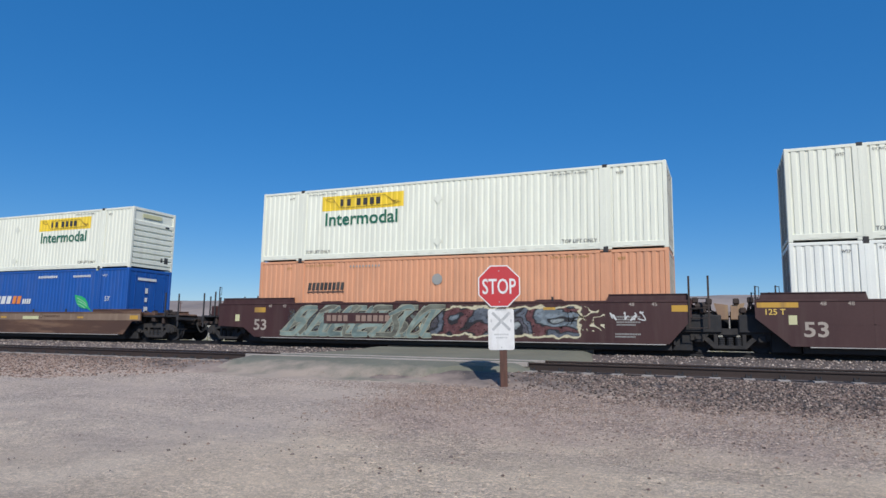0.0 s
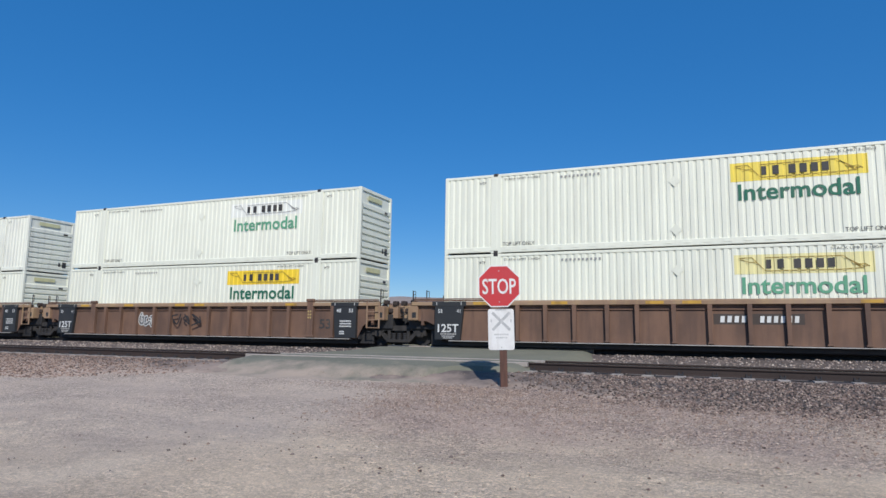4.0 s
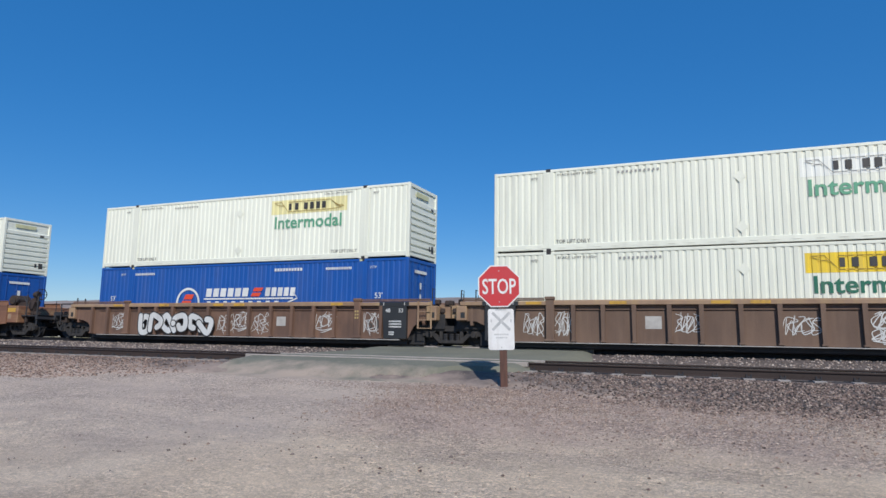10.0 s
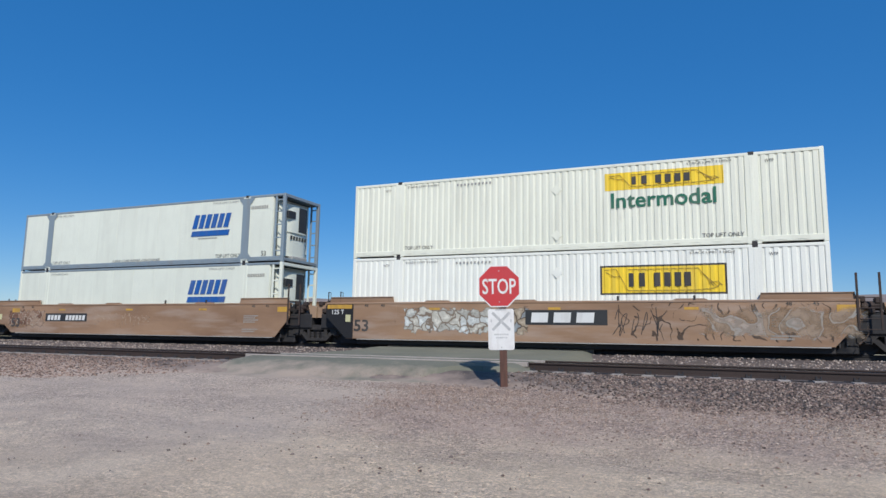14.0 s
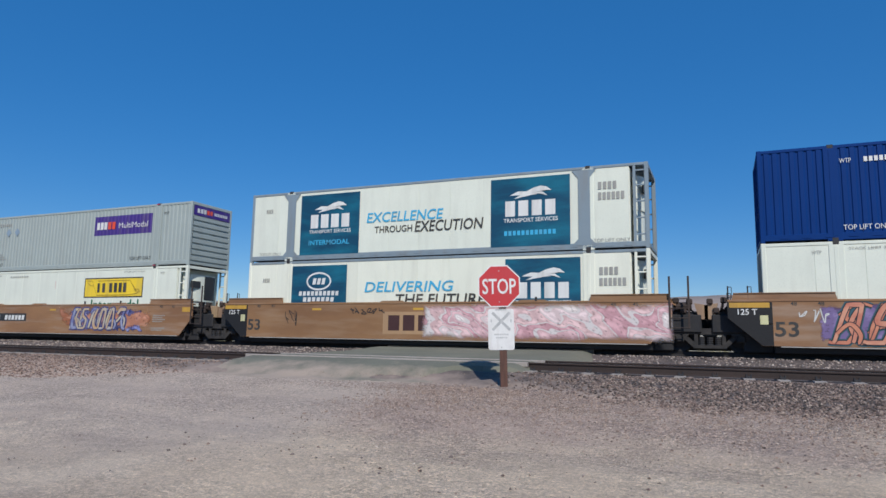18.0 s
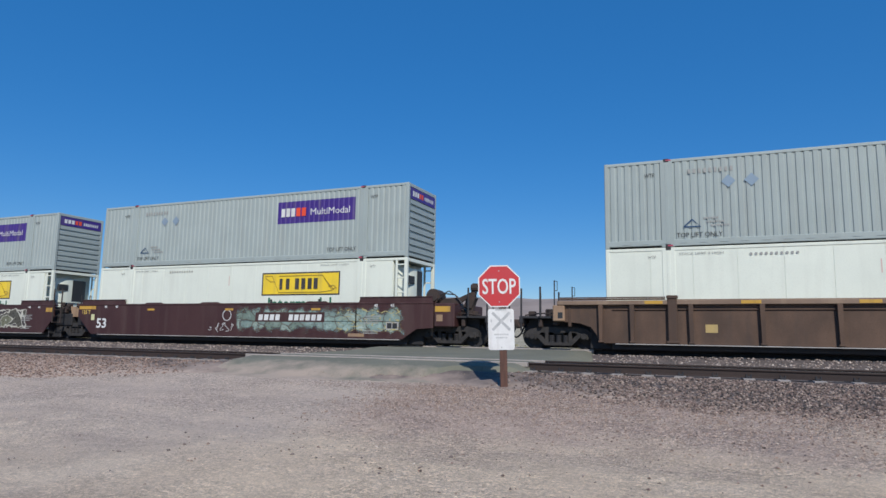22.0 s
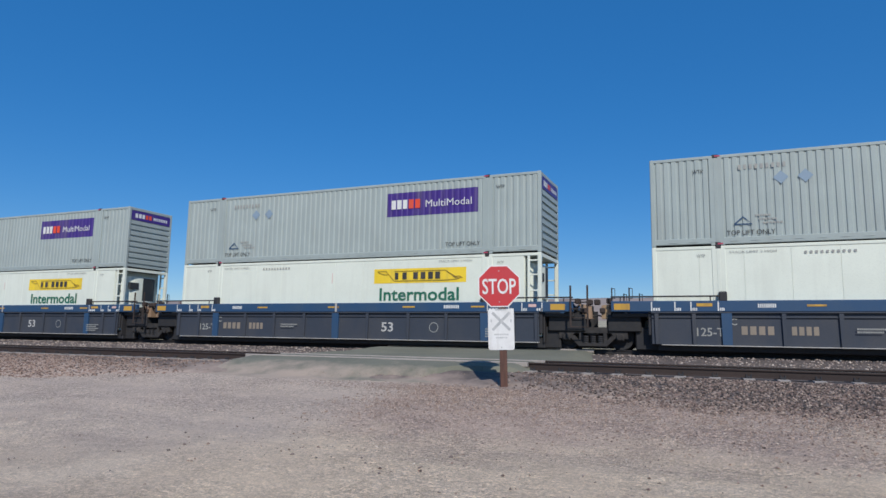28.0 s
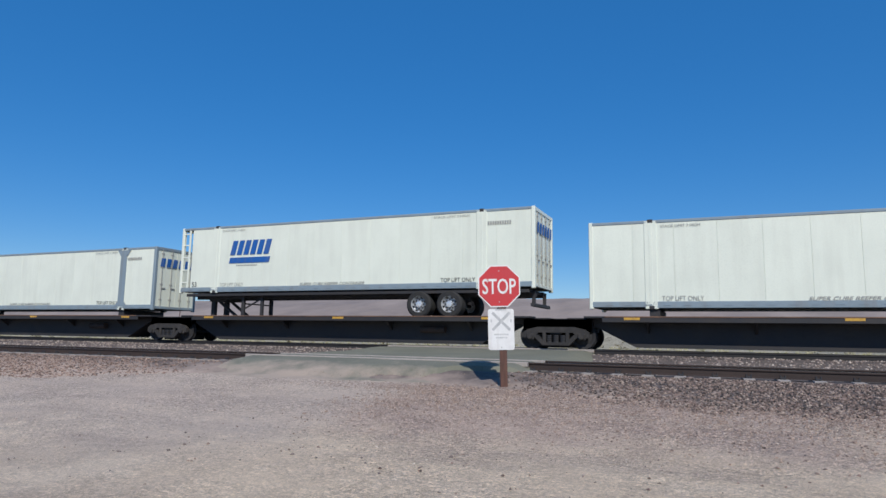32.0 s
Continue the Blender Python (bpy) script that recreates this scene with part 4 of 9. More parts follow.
def container(label, side, frame=None, smooth_side=False, nose="ribs", tail="doors", group="containers on the train", rail=None):
    """A 53 ft container with its base centre at the origin. nose is its +x end."""
    frame = frame or side
    rail = rail or frame
    c = thing("shipping_container", label, "container", group)
    x1 = S2 - (0.62 if nose == "reefer" else 0.13)
    x0 = -S2 + (0.62 if tail == "reefer" else 0.13)
    for s in (-1, 1):
        if smooth_side:
            wall = part("side_wall", shared(f"side_wall_flat{s}{nose}{tail}", slab(x0, x1, s * (HW - 0.08), s * (HW - 0.03), 0.15, HC - 0.11, 0.004), side), side, c)
            w = (x1 - x0) / 12
            for i in range(12 if s < 0 else 0):
                part("side_panel", shared(f"side_panel{nose}{tail}", slab(-w / 2 + 0.002, w / 2 - 0.002, -HW + 0.018, -HW + 0.031, 0.15, HC - 0.11, 0.004), side), side, wall, m=pose(x0 + w * (i + 0.5), 0, 0))
        else:
            part("side_wall", shared(f"side_wall{s}", lambda s=s: corr_side(s), side), side, c, "vertically corrugated steel side")
        part("top_rail", shared(f"top_rail{s}", slab(-S2 + 0.1, S2 - 0.1, s * (HW - 0.07), s * HW, HC - 0.12, HC - 0.01, 0.02), rail), rail, c)

        def sill(s=s):
            g = Geo().box(-6.2, 6.2, s * (HW - 0.08), s * HW, 0.03, 0.245, 0.015)
            for e in (-1, 1):
                g.box(e * 6.2, e * (S2 - 0.1), s * (HW - 0.08), s * HW, 0.06, 0.245, 0.012)
            for k in range(26):
                x = -7.4 + k * 0.592
                g.box(x - 0.12, x + 0.12, s * HW, s * (HW + 0.012), 0.115, 0.145, 0.002)
            return g
        part("bottom_rail", shared(f"bottom_rail{s}", sill, rail), rail, c)
        pm = shared(f"lifting_post{s}", posts(s), side if smooth_side else frame)
        cm = shared(f"lift_casting{s}", slab(-0.09, 0.09, s * (HW - 0.16), s * (HW + 0.004), 0, 0.125, 0.015), M_DARK)
        for x in (-6.096, 6.096):
            p = part("lifting_post", pm, frame, c, m=pose(x, 0, 0))
            part("lift_casting", cm, M_DARK, p, "dark steel lifting casting", m=pose(0, 0, HC - 0.11))
            part("lift_casting", cm, M_DARK, p, "dark steel lifting casting", m=pose(0, 0, -0.012))
        for e in (-1, 1):
            part("corner_post", shared(f"corner_post{s}{e}", slab(e * S2, e * (S2 - 0.14), s * HW, s * (HW - 0.14), 0.0, HC, 0.02), frame), frame, c)
    part("roof", shared("roof", slab(-S2 + 0.05, S2 - 0.05, -HW + 0.05, HW - 0.05, HC - 0.07, HC - 0.03), rail), rail, c)
    part("floor", shared("floor", slab(-S2 + 0.05, S2 - 0.05, -HW + 0.32, HW - 0.32, 0.06, 0.15), M_DARK), M_DARK, c, "dark underfloor")
    for e, kind in ((1, nose), (-1, tail)):
        part("end_header", shared(f"end_header{e}", slab(e * (S2 - 0.12), e * (S2 - 0.01), -HW + 0.1, HW - 0.1, HC - 0.14, HC - 0.005), frame), frame, c)
        part("end_sill", shared(f"end_sill{e}", slab(e * (S2 - 0.12), e * (S2 - 0.01), -HW + 0.1, HW - 0.1, 0.07, 0.19), frame), frame, c)
        if kind == "ribs":
            part("end_wall", shared("end_wall_ribs", end_ribs, side), side, c, "horizontally ribbed nose wall")
        elif kind == "doors":
            steel = side if side in (M_NAVY, M_BLUE) else M_GREYP
            for h in (-1, 1):
                d = part("rear_door", shared(f"rear_door{e}", slab(e * (S2 - 0.09), e * (S2 - 0.04), -0.575, 0.575, 0.18, HC - 0.13), side), side, c, m=pose(0, h * 0.585, 0))
                for y in (-0.28, 0.28):
                    part("locking_bar", shared(f"locking_bar{e}", lambda e=e: lock_bar(e), steel), steel, d, "steel locking bar", m=pose(0, y, 0))
        else:
            w = part("inner_end_wall", shared(f"inner_end_wall{e}", slab(e * (S2 - 0.66), e * (S2 - 0.60), -HW + 0.06, HW - 0.06, 0.15, HC - 0.12), side), side, c)
            cx = S2 - 0.60

            def shroud(e=e, cx=cx):
                g = Geo()
                n = 12
                for (z0, z1, bulge) in ((0.32, 1.35, 0.30), (1.35, 2.55, 0.36)):
                    pts = []
                    for i in range(n + 1):
                        u = -1 + 2 * i / n
                        pts.append((cx + 0.06 + bulge * (1 - abs(u) ** 3.2), u * 0.98))
                    v = [(e * a, b, z) for z in (z0, z1) for a, b in pts]
                    k = n + 1
                    g.add(v, [(i, i + 1, i + 1 + k, i + k) for i in range(n)] + [tuple(range(k - 1, -1, -1)), tuple(range(k, 2 * k))])
                return g
            unit = part("cooling_unit", shared(f"cooling_unit{e}", shroud, M_REEFER), M_REEFER, c, "white rounded refrigeration unit")

            def screen(e=e, cx=cx):
                g, n = Geo(), 8
                pts = []
                for i in range(n + 1):
                    u = -0.05 + 0.98 * i / n
                    pts.append((cx + 0.068 + 0.36 * (1 - abs(u) ** 3.2), u * 0.98))
                v = [(e * a, b, z) for z in (1.42, 2.5) for a, b in pts]
                return g.add(v, [(i, i + 1, i + 2 + n, i + 1 + n) for i in range(n)])
            part("intake_screen", shared(f"intake_screen{e}", screen, M_BLACK), M_BLACK, unit, "dark air intake screen")
            part("control_panel", shared(f"control_panel{e}", slab(e * (cx + 0.34), e * (cx + 0.45), -0.82, -0.30, 1.95, 2.25, 0.01), M_BLACK), M_BLACK, unit, "black control panel")

            for s in (-1, 1):
                def ladder(e=e, cx=cx, s=s):
                    g = Geo()
                    g.box(e * (cx + 0.10), e * (cx + 0.19), s * (HW - 0.06), s * (HW - 0.01), 0.1, HC - 0.1, 0.008)
                    for z in (0.45, 1.0, 1.55, 2.1, 2.6):
                        g.box(e * (cx + 0.1), e * (cx + 0.55), s * (HW - 0.05), s * (HW - 0.02), z, z + 0.05, 0.006)
                    return g
                part("end_frame", shared(f"end_frame{e}{s}", ladder, frame), frame, c, "open end frame with rungs")
            part("fuel_tank", shared(f"fuel_tank{e}", slab(e * (cx + 0.1), e * (cx + 0.5), -0.5, 0.6, 0.16, 0.34, 0.05), M_GREYP), M_GREYP, unit)
    return c


FY = -HW - 0.004   # just proud of the near side


def small_marks(c, material, y=FY, bottom=True):
    """Stencils that most boxes carry."""
    if bottom:
        lettering("TOP LIFT ONLY", 0.13, material, c, X(2.25), 0.27, y, width=1.15, name="stencil", weight=0.0)
        lettering("TOP LIFT ONLY", 0.13, material, c, X(12.70), 0.27, y, width=1.2, name="stencil", weight=0.0)
    lettering("STACK LIMIT 3 HIGH", 0.075, material, c, X(2.3), HC - 0.26, y, width=1.3, name="stencil", weight=0.0)
    lettering("STACK LIMIT 3 HIGH", 0.075, material, c, X(12.3), HC - 0.24, y, width=1.3, name="stencil", weight=0.0)
    lettering("WTP", 0.10, material, c, X(1.35), HC - 0.36, y, width=0.25, name="stencil", weight=0.0)
    lettering("WTP", 0.10, material, c, X(14.55), HC - 0.36, y, width=0.25, name="stencil", weight=0.0)
    part("number_mark", word_bars(10, X(4.3), X(5.7), HC - 0.33, 0.08, y, seed=4, gap=0.5), M_GREYP, c, "illegible stencilled number")


def placards(c, x, z, material, y=FY, s=0.21, n=1, step=0.65):
    for k in range(n):
        xx = x + k * step
        part("placard", Geo().add([(xx, y, z - s), (xx + s, y, z), (xx, y, z + s), (xx - s, y, z)], [(0, 1, 2, 3)]), material, c, "diamond placard holder")


def scroll(x0, x1, z0, z1, y):
    """The rolled banner drawn round the name."""
    g = Geo()
    w = x1 - x0
    h = z1 - z0
    for pts in (((0.02, 0.88), (0.12, 0.90), (0.22, 0.10), (0.78, 0.10), (0.92, 0.16), (0.97, 0.30)), ((0.03, 0.80), (0.10, 0.62), (0.155, 0.62)),
                ((0.22, 0.88), (0.80, 0.88), (0.92, 0.22)), ((0.82, 0.75), (0.95, 0.2)), ((0.88, 0.35), (0.95, 0.40), (0.985, 0.25))):
        g.ribbon([(x0 + a * w, z0 + b * h) for a, b in pts], 0.022, y)
    return g


def banner(c, x0, x1, z0, z1, vinyl, border=None, name_mat=None, lines=None, on_corr=True):
    """The yellow banner: a panel, a rolled outline and a name in plain bars."""
    name_mat, lines = name_mat or M_BLACKP, lines or M_BROWNP
    y = FY - 0.004
    mk = (lambda a, b, cc, d, o: corr_patch(a, b, cc, d, o)) if on_corr else (lambda a, b, cc, d, o: quad(a, b, cc, d, -HW + 0.018 - o))
    if border:
        part("banner_border", mk(x0, x1, z0, z1, 0.003), border, c, "dark border of the banner")
        p = part("banner", mk(x0 + 0.06, x1 - 0.06, z0 + 0.06, z1 - 0.06, 0.006), vinyl, c, "yellow vinyl banner")
    else:
        p = part("banner", mk(x0, x1, z0, z1, 0.005), vinyl, c, "vinyl banner with a rolled outline")
    part("banner_outline", scroll(x0 + 0.08, x1 - 0.08, z0 + 0.04, z1 - 0.04, y), lines, p, "drawn rolled scroll")
    w, h = x1 - x0, z1 - z0
    a, b = x0 + 0.235 * w, x0 + 0.74 * w
    g = Geo()
    zz, hh = z0 + 0.27 * h, 0.46 * h
    # seven plain bars with the gaps of the painted name
    slots = ((0.0, 0.09), (0.165, 0.275), (0.40, 0.52), (0.56, 0.68), (0.72, 0.84), (0.87, 0.99))
    for u0, u1 in [v for p, q in slots for v in ((p + 0.08 * (q - p), q - 0.08 * (q - p)),)]:
        g.add([(a + u0 * (b - a), y - 0.002, zz), (a + u1 * (b - a), y - 0.002, zz), (a + u1 * (b - a), y - 0.002, zz + hh), (a + u0 * (b - a), y - 0.002, zz + hh)], [(0, 1, 2, 3)])
    part("name_mark", g, name_mat, p, "name shown as plain dark bars")


def dry_white(label, worn=0, logo="yellow", flip=False, base=None):
    """White corrugated box. logo: yellow, sunned, pale, faded, box or none."""
    mat = base or ((M_WHITE_CREAM if worn == 2 else M_WHITE_WORN) if worn else M_WHITE)
    c = container(label, mat, nose="doors" if flip else "ribs")
    x0 = 2.92 if flip else 9.70
    if logo == "yellow":
        banner(c, X(x0), X(x0 + 3.68), 1.975, 2.57, M_YELLOW)
        lettering("Intermodal", 0.50, M_GREEN, c, X(x0 + 0.2), 1.385, FY, width=3.25, weight=0.018, label="green word on the side")
    elif logo == "faded":
        banner(c, X(x0), X(x0 + 3.68), 1.975, 2.57, M_WHITE_FRESH, None, M_BLACKP, M_GREYP)
        lettering("Intermodal", 0.50, M_GREEN2, c, X(x0 + 0.2), 1.385, FY, width=3.25, weight=0.018, label="sun-faded green word")
    elif logo in ("pale", "sunned"):
        banner(c, X(x0), X(x0 + 3.68), 1.975, 2.57, M_YELLOW_PALE if logo == "pale" else M_YELLOW_SUN)
        lettering("Intermodal", 0.50, M_GREEN2 if logo == "pale" else M_GREEN, c, X(x0 + 0.2), 1.385, FY, width=3.25, weight=0.018, label="green word on the side")
    elif logo == "box":
        banner(c, X(9.50), X(13.36), 1.39, 2.35, M_YELLOW, M_BLACKP)
    small_marks(c, M_GREYP if worn else M_BLACKP, bottom=logo != "box" and worn < 2)
    placards(c, X(8.05), 2.15, mat, s=0.19)
    placards(c, X(8.05), 0.55, mat, s=0.19)
    if worn == 2:
        # primer-grey square where a graphic was taken off, and scraped rust
        for x, n, z0, z1 in ((9.3, 30, 1.25, 2.6), (2.32, 1, 0.45, 1.6), (2.55, 14, 0.5, 1.2), (1.1, 8, 2.0, 2.45)):
            rnd, g = random.Random(n), Geo()
            for k in range(n):
                a = X(x + 0.13 * k)
                strip = corr_patch(a, a + 0.118, z0 + rnd.uniform(-0.08, 0.08), z1 + rnd.uniform(-0.25, 0.12), 0.003)
                g.add(strip.v, strip.f)
            part("bare_patch", g, M_PATCH, c, "grey ghost of a removed graphic")
    if worn:
        rnd = random.Random(worn * 7)
        g = Geo()
        for _ in range(16):
            x, z, s = X(rnd.choice((rnd.uniform(6, 9), rnd.uniform(10.2, 11.8), rnd.uniform(3, 13)))), rnd.uniform(0.2, 0.85), rnd.uniform(0.012, 0.032)
            k = rnd.randint(5, 8)
            g.add([(x + s * rnd.uniform(0.5, 1) * math.cos(6.283 * i / k), FY - 0.001, z + 4.0 * s * rnd.uniform(0.5, 1) * math.sin(6.283 * i / k)) for i in range(k)], [tuple(range(k))])
        part("rust_mark", g, M_RUST, c, "rust spots and scrapes")
    # a small badge on the nose
    if not flip:
        part("nose_badge", Geo().add([(S2 + 0.002, -0.72, 2.45), (S2 + 0.002, 0.42, 2.45), (S2 + 0.002, 0.42, 2.63), (S2 + 0.002, -0.72, 2.63)], [(0, 1, 2, 3)]), M_BADGE, c, "small worn badge on the nose wall")
        for y0, y1, z0, z1 in ((0.50, 0.62, 0.42, 0.62), (0.72, 0.95, 0.36, 0.66), (0.66, 0.9, 2.1, 2.2)):
            part("nose_mark", Geo().add([(S2 + 0.008, y0, z0), (S2 + 0.008, y1, z0), (S2 + 0.008, y1, z1), (S2 + 0.008, y0, z1)], [(0, 1, 2, 3)]), M_BLACKP, c, "small dark stencil on the nose wall")
    return c


M_PLACARD = paint("blue_grey_placard_sheet", (0.24, 0.32, 0.40), rough=0.4)
M_BADGE = paint("bleached_yellow_badge", (0.62, 0.60, 0.34), rough=0.5)
M_PATCH = surface("primer_grey_patch", (0.69, 0.695, 0.63), (0.80, 0.79, 0.65), rough=0.6, big=3.0, amount=0.7, stretch=(2.5, 1, 0.25), bump=0.03)


def orange_box():
    c = container("faded orange corrugated container in the lower row", M_ORANGE, nose="doors")
    part("name_mark", word_bars(9, X(2.4), X(4.1), 1.70, 0.30, FY, 0.12, 3, 0.18), M_BLACKP, c, "name shown as plain black bars")
    part("underline", quad(X(2.4), X(4.1), 1.60, 1.645, FY), M_BLACKP, c)
    part("round_patch", Geo().add([(X(8.07) + 0.21 * math.cos(k * 0.5236), FY, 2.03 + 0.21 * math.sin(k * 0.5236)) for k in range(12)], [tuple(range(12))]), M_GREYP, c, "round grey patch")
    small_marks(c, M_BROWNP, bottom=False)
    return c


def blue_box(kind):
    c = container("blue corrugated container with white lettering", M_BLUE, nose="doors")
    nx = S2 + 0.006
    for y0, y1, z0, z1 in ((-0.75, 0.35, 2.35, 2.47), (-0.28, -0.12, 1.75, 2.0), (-0.28, -0.14, 1.35, 1.55), (-0.3, -0.08, 0.9, 1.12)):
        part("door_mark", Geo().add([(nx, y0, z0), (nx, y1, z0), (nx, y1, z1), (nx, y0, z1)], [(0, 1, 2, 3)]), M_WHITEP, c, "white mark on the door")
    if kind == "unit":
        part("name_mark", word_bars(4, X(6.43), X(8.1), 1.25, 0.40, FY, 0.25, 3, 0.2), M_WHITEP, c, "name shown as plain white bars")
        part("name_mark", word_bars(2, X(8.15), X(8.85), 1.25, 0.40, FY, 0.2, 4, 0.2), M_ORANGEP, c, "orange bars")
        part("name_mark", word_bars(4, X(8.95), X(9.6), 1.25, 0.24, FY, 0.1, 5, 0.25), M_WHITEP, c)
        g = Geo().add([(X(a), FY, b) for a, b in ((12.72, 1.66), (12.80, 1.42), (12.94, 1.20), (13.14, 1.06), (13.40, 1.0), (13.66, 1.0), (13.98, 0.84), (13.72, 1.09), (13.62, 1.30), (13.45, 1.48), (13.20, 1.59), (12.95, 1.62))], [tuple(range(12))])
        part("leaf_graphic", g, M_LEAF, c, "green leaf graphic")
        for a in ((12.92, 1.50, 13.56, 1.22), (12.98, 1.36, 13.62, 1.10), (12.98, 1.22, 13.48, 1.03)):
            part("leaf_vein", Geo().ribbon([(X(a[0]), a[1]), (X(0.5 * (a[0] + a[2])), 0.5 * (a[1] + a[3]) + 0.03), (X(a[2]), a[3])], 0.03, FY - 0.003), M_LEAF_PALE, c, "pale vein")
    else:
        cx, cz, R1 = X(5.45), 1.22, 0.62
        ring = Geo()
        ring.ribbon([(cx + R1 * math.cos(a * 0.2244), cz + R1 * math.sin(a * 0.2244)) for a in range(29)], 0.10, FY)
        part("round_emblem", ring, M_WHITEP, c, "white ring emblem")
        g = Geo()
        g.add(quad(cx - 0.25, cx + 0.22, 1.38, 1.60, FY, 0.5).v, [(0, 1, 2, 3)])
        g.add(quad(cx - 0.42, cx + 0.10, 1.10, 1.32, FY, 0.5).v, [(0, 1, 2, 3)])
        part("emblem_mark", g, M_REDP, c, "orange-red slanted bars")
        part("name_mark", word_bars(6, X(6.4), X(8.75), 1.48, 0.36, FY, 0.1, 5, 0.16), M_WHITEP, c, "name shown as plain white bars")
        part("name_mark", word_bars(5, X(9.55), X(11.1), 1.48, 0.36, FY, 0.1, 6, 0.16), M_WHITEP, c)
        g = Geo()
        g.add(quad(X(8.95), X(9.4), 1.69, 1.84, FY, 0.6).v, [(0, 1, 2, 3)])
        g.add(quad(X(8.85), X(9.3), 1.48, 1.63, FY, 0.6).v, [(0, 1, 2, 3)])
        part("middle_mark", g, M_REDP, c, "orange-red slanted bars")
        part("arrow_line", Geo().ribbon([(X(6.35), 1.39), (X(11.0), 1.39)], 0.06, FY).ribbon([(X(10.75), 1.22), (X(11.2), 1.39), (X(11.0), 1.62)], 0.06, FY), M_WHITEP, c, "white arrow line")
        part("name_mark", word_bars(9, X(6.4), X(10.4), 1.13, 0.16, FY, 0.1, 7, 0.55), M_WHITEP, c)
    for x in (0.55, 14.55):
        lettering("53'", 0.21, M_WHITEP, c, X(x + 0.2), 1.36, FY, name="stencil", weight=0.008)
    lettering("WTP", 0.11, M_WHITEP, c, X(1.3), HC - 0.40, FY, width=0.3, name="stencil", weight=0.0)
    lettering("WTP", 0.11, M_WHITEP, c, X(14.5), HC - 0.40, FY, width=0.3, name="stencil", weight=0.0)
    part("number_mark", word_bars(16, X(2.2), X(3.4), HC - 0.40, 0.10, FY, seed=2), M_WHITEP, c, "illegible white stencil")
    part("number_mark", word_bars(10, X(10.0), X(11.4), HC - 0.40, 0.12, FY, seed=3), M_WHITEP, c, "illegible white number")
    part("number_mark", word_bars(16, X(12.5), X(13.7), HC - 0.40, 0.10, FY, seed=2), M_WHITEP, c)
    for x in (2.05, 14.1):
        part("warning_tab", Geo().box(X(x) - 0.06, X(x) + 0.06, FY - 0.006, FY, HC - 0.10, HC - 0.03, 0.003), M_BADGE, c, "small yellow tab")
    return c


def navy_box(label="deep blue corrugated container with a white square emblem"):
    c = container(label, M_NAVY)
    p = part("emblem_panel", corr_patch(X(7.33), X(8.92), 1.36, 2.41, 0.005), M_WHITE_FRESH, c, "white square panel")
    hexa = [(7.52, 2.22), (7.62, 2.34), (8.62, 2.34), (8.72, 2.22), (8.64, 1.96), (7.60, 1.96)]
    part("emblem_shape", Geo().add([(X(a), FY - 0.004, b) for a, b in hexa], [tuple(range(6))]), M_REDP, p, "orange-red six-sided emblem")
    part("name_mark", word_bars(6, X(7.72), X(8.52), 2.03, 0.23, FY - 0.007, 0, 9, 0.35), M_BLACKP, p, "name shown as plain dark bars")
    placards(c, X(3.85), 1.72, M_PATCH, s=0.21, n=2, step=0.65)
    lettering("TOP LIFT ONLY", 0.15, M_WHITEP, c, X(2.2), 0.32, FY, width=1.25, name="stencil", weight=0.0)
    lettering("TOP LIFT ONLY", 0.15, M_WHITEP, c, X(12.6), 0.36, FY, width=1.25, name="stencil", weight=0.0)
    lettering("WTP", 0.14, M_WHITEP, c, X(2.2), 2.32, FY, width=0.3, name="stencil", weight=0.0)
    lettering("WTP", 0.14, M_WHITEP, c, X(13.5), 2.36, FY, width=0.32, name="stencil", weight=0.0)
    part("number_mark", word_bars(10, X(2.8), X(4.1), 2.32, 0.15, FY, seed=3), M_WHITEP, c, "container number as plain bars")
    nx = S2 + 0.003
    part("nose_emblem", Geo().add([(nx, -0.55, 2.2), (nx, 0.25, 2.2), (nx, 0.25, 2.55), (nx, -0.55, 2.55)], [(0, 1, 2, 3)]), M_WHITE_FRESH, c, "small white and red emblem on the nose")
    part("nose_emblem", Geo().add([(nx + 0.003, -0.5, 2.35), (nx + 0.003, 0.2, 2.35), (nx + 0.003, 0.2, 2.52), (nx + 0.003, -0.5, 2.52)], [(0, 1, 2, 3)]), M_REDP, c)
    for y in (-0.45, 0.35):
        part("placard", Geo().add([(nx, y - 0.2, 1.75), (nx, y, 1.55), (nx, y + 0.2, 1.75), (nx, y, 1.95)], [(0, 1, 2, 3)]), M_GREYP, c, "diamond placard holder")
    return c


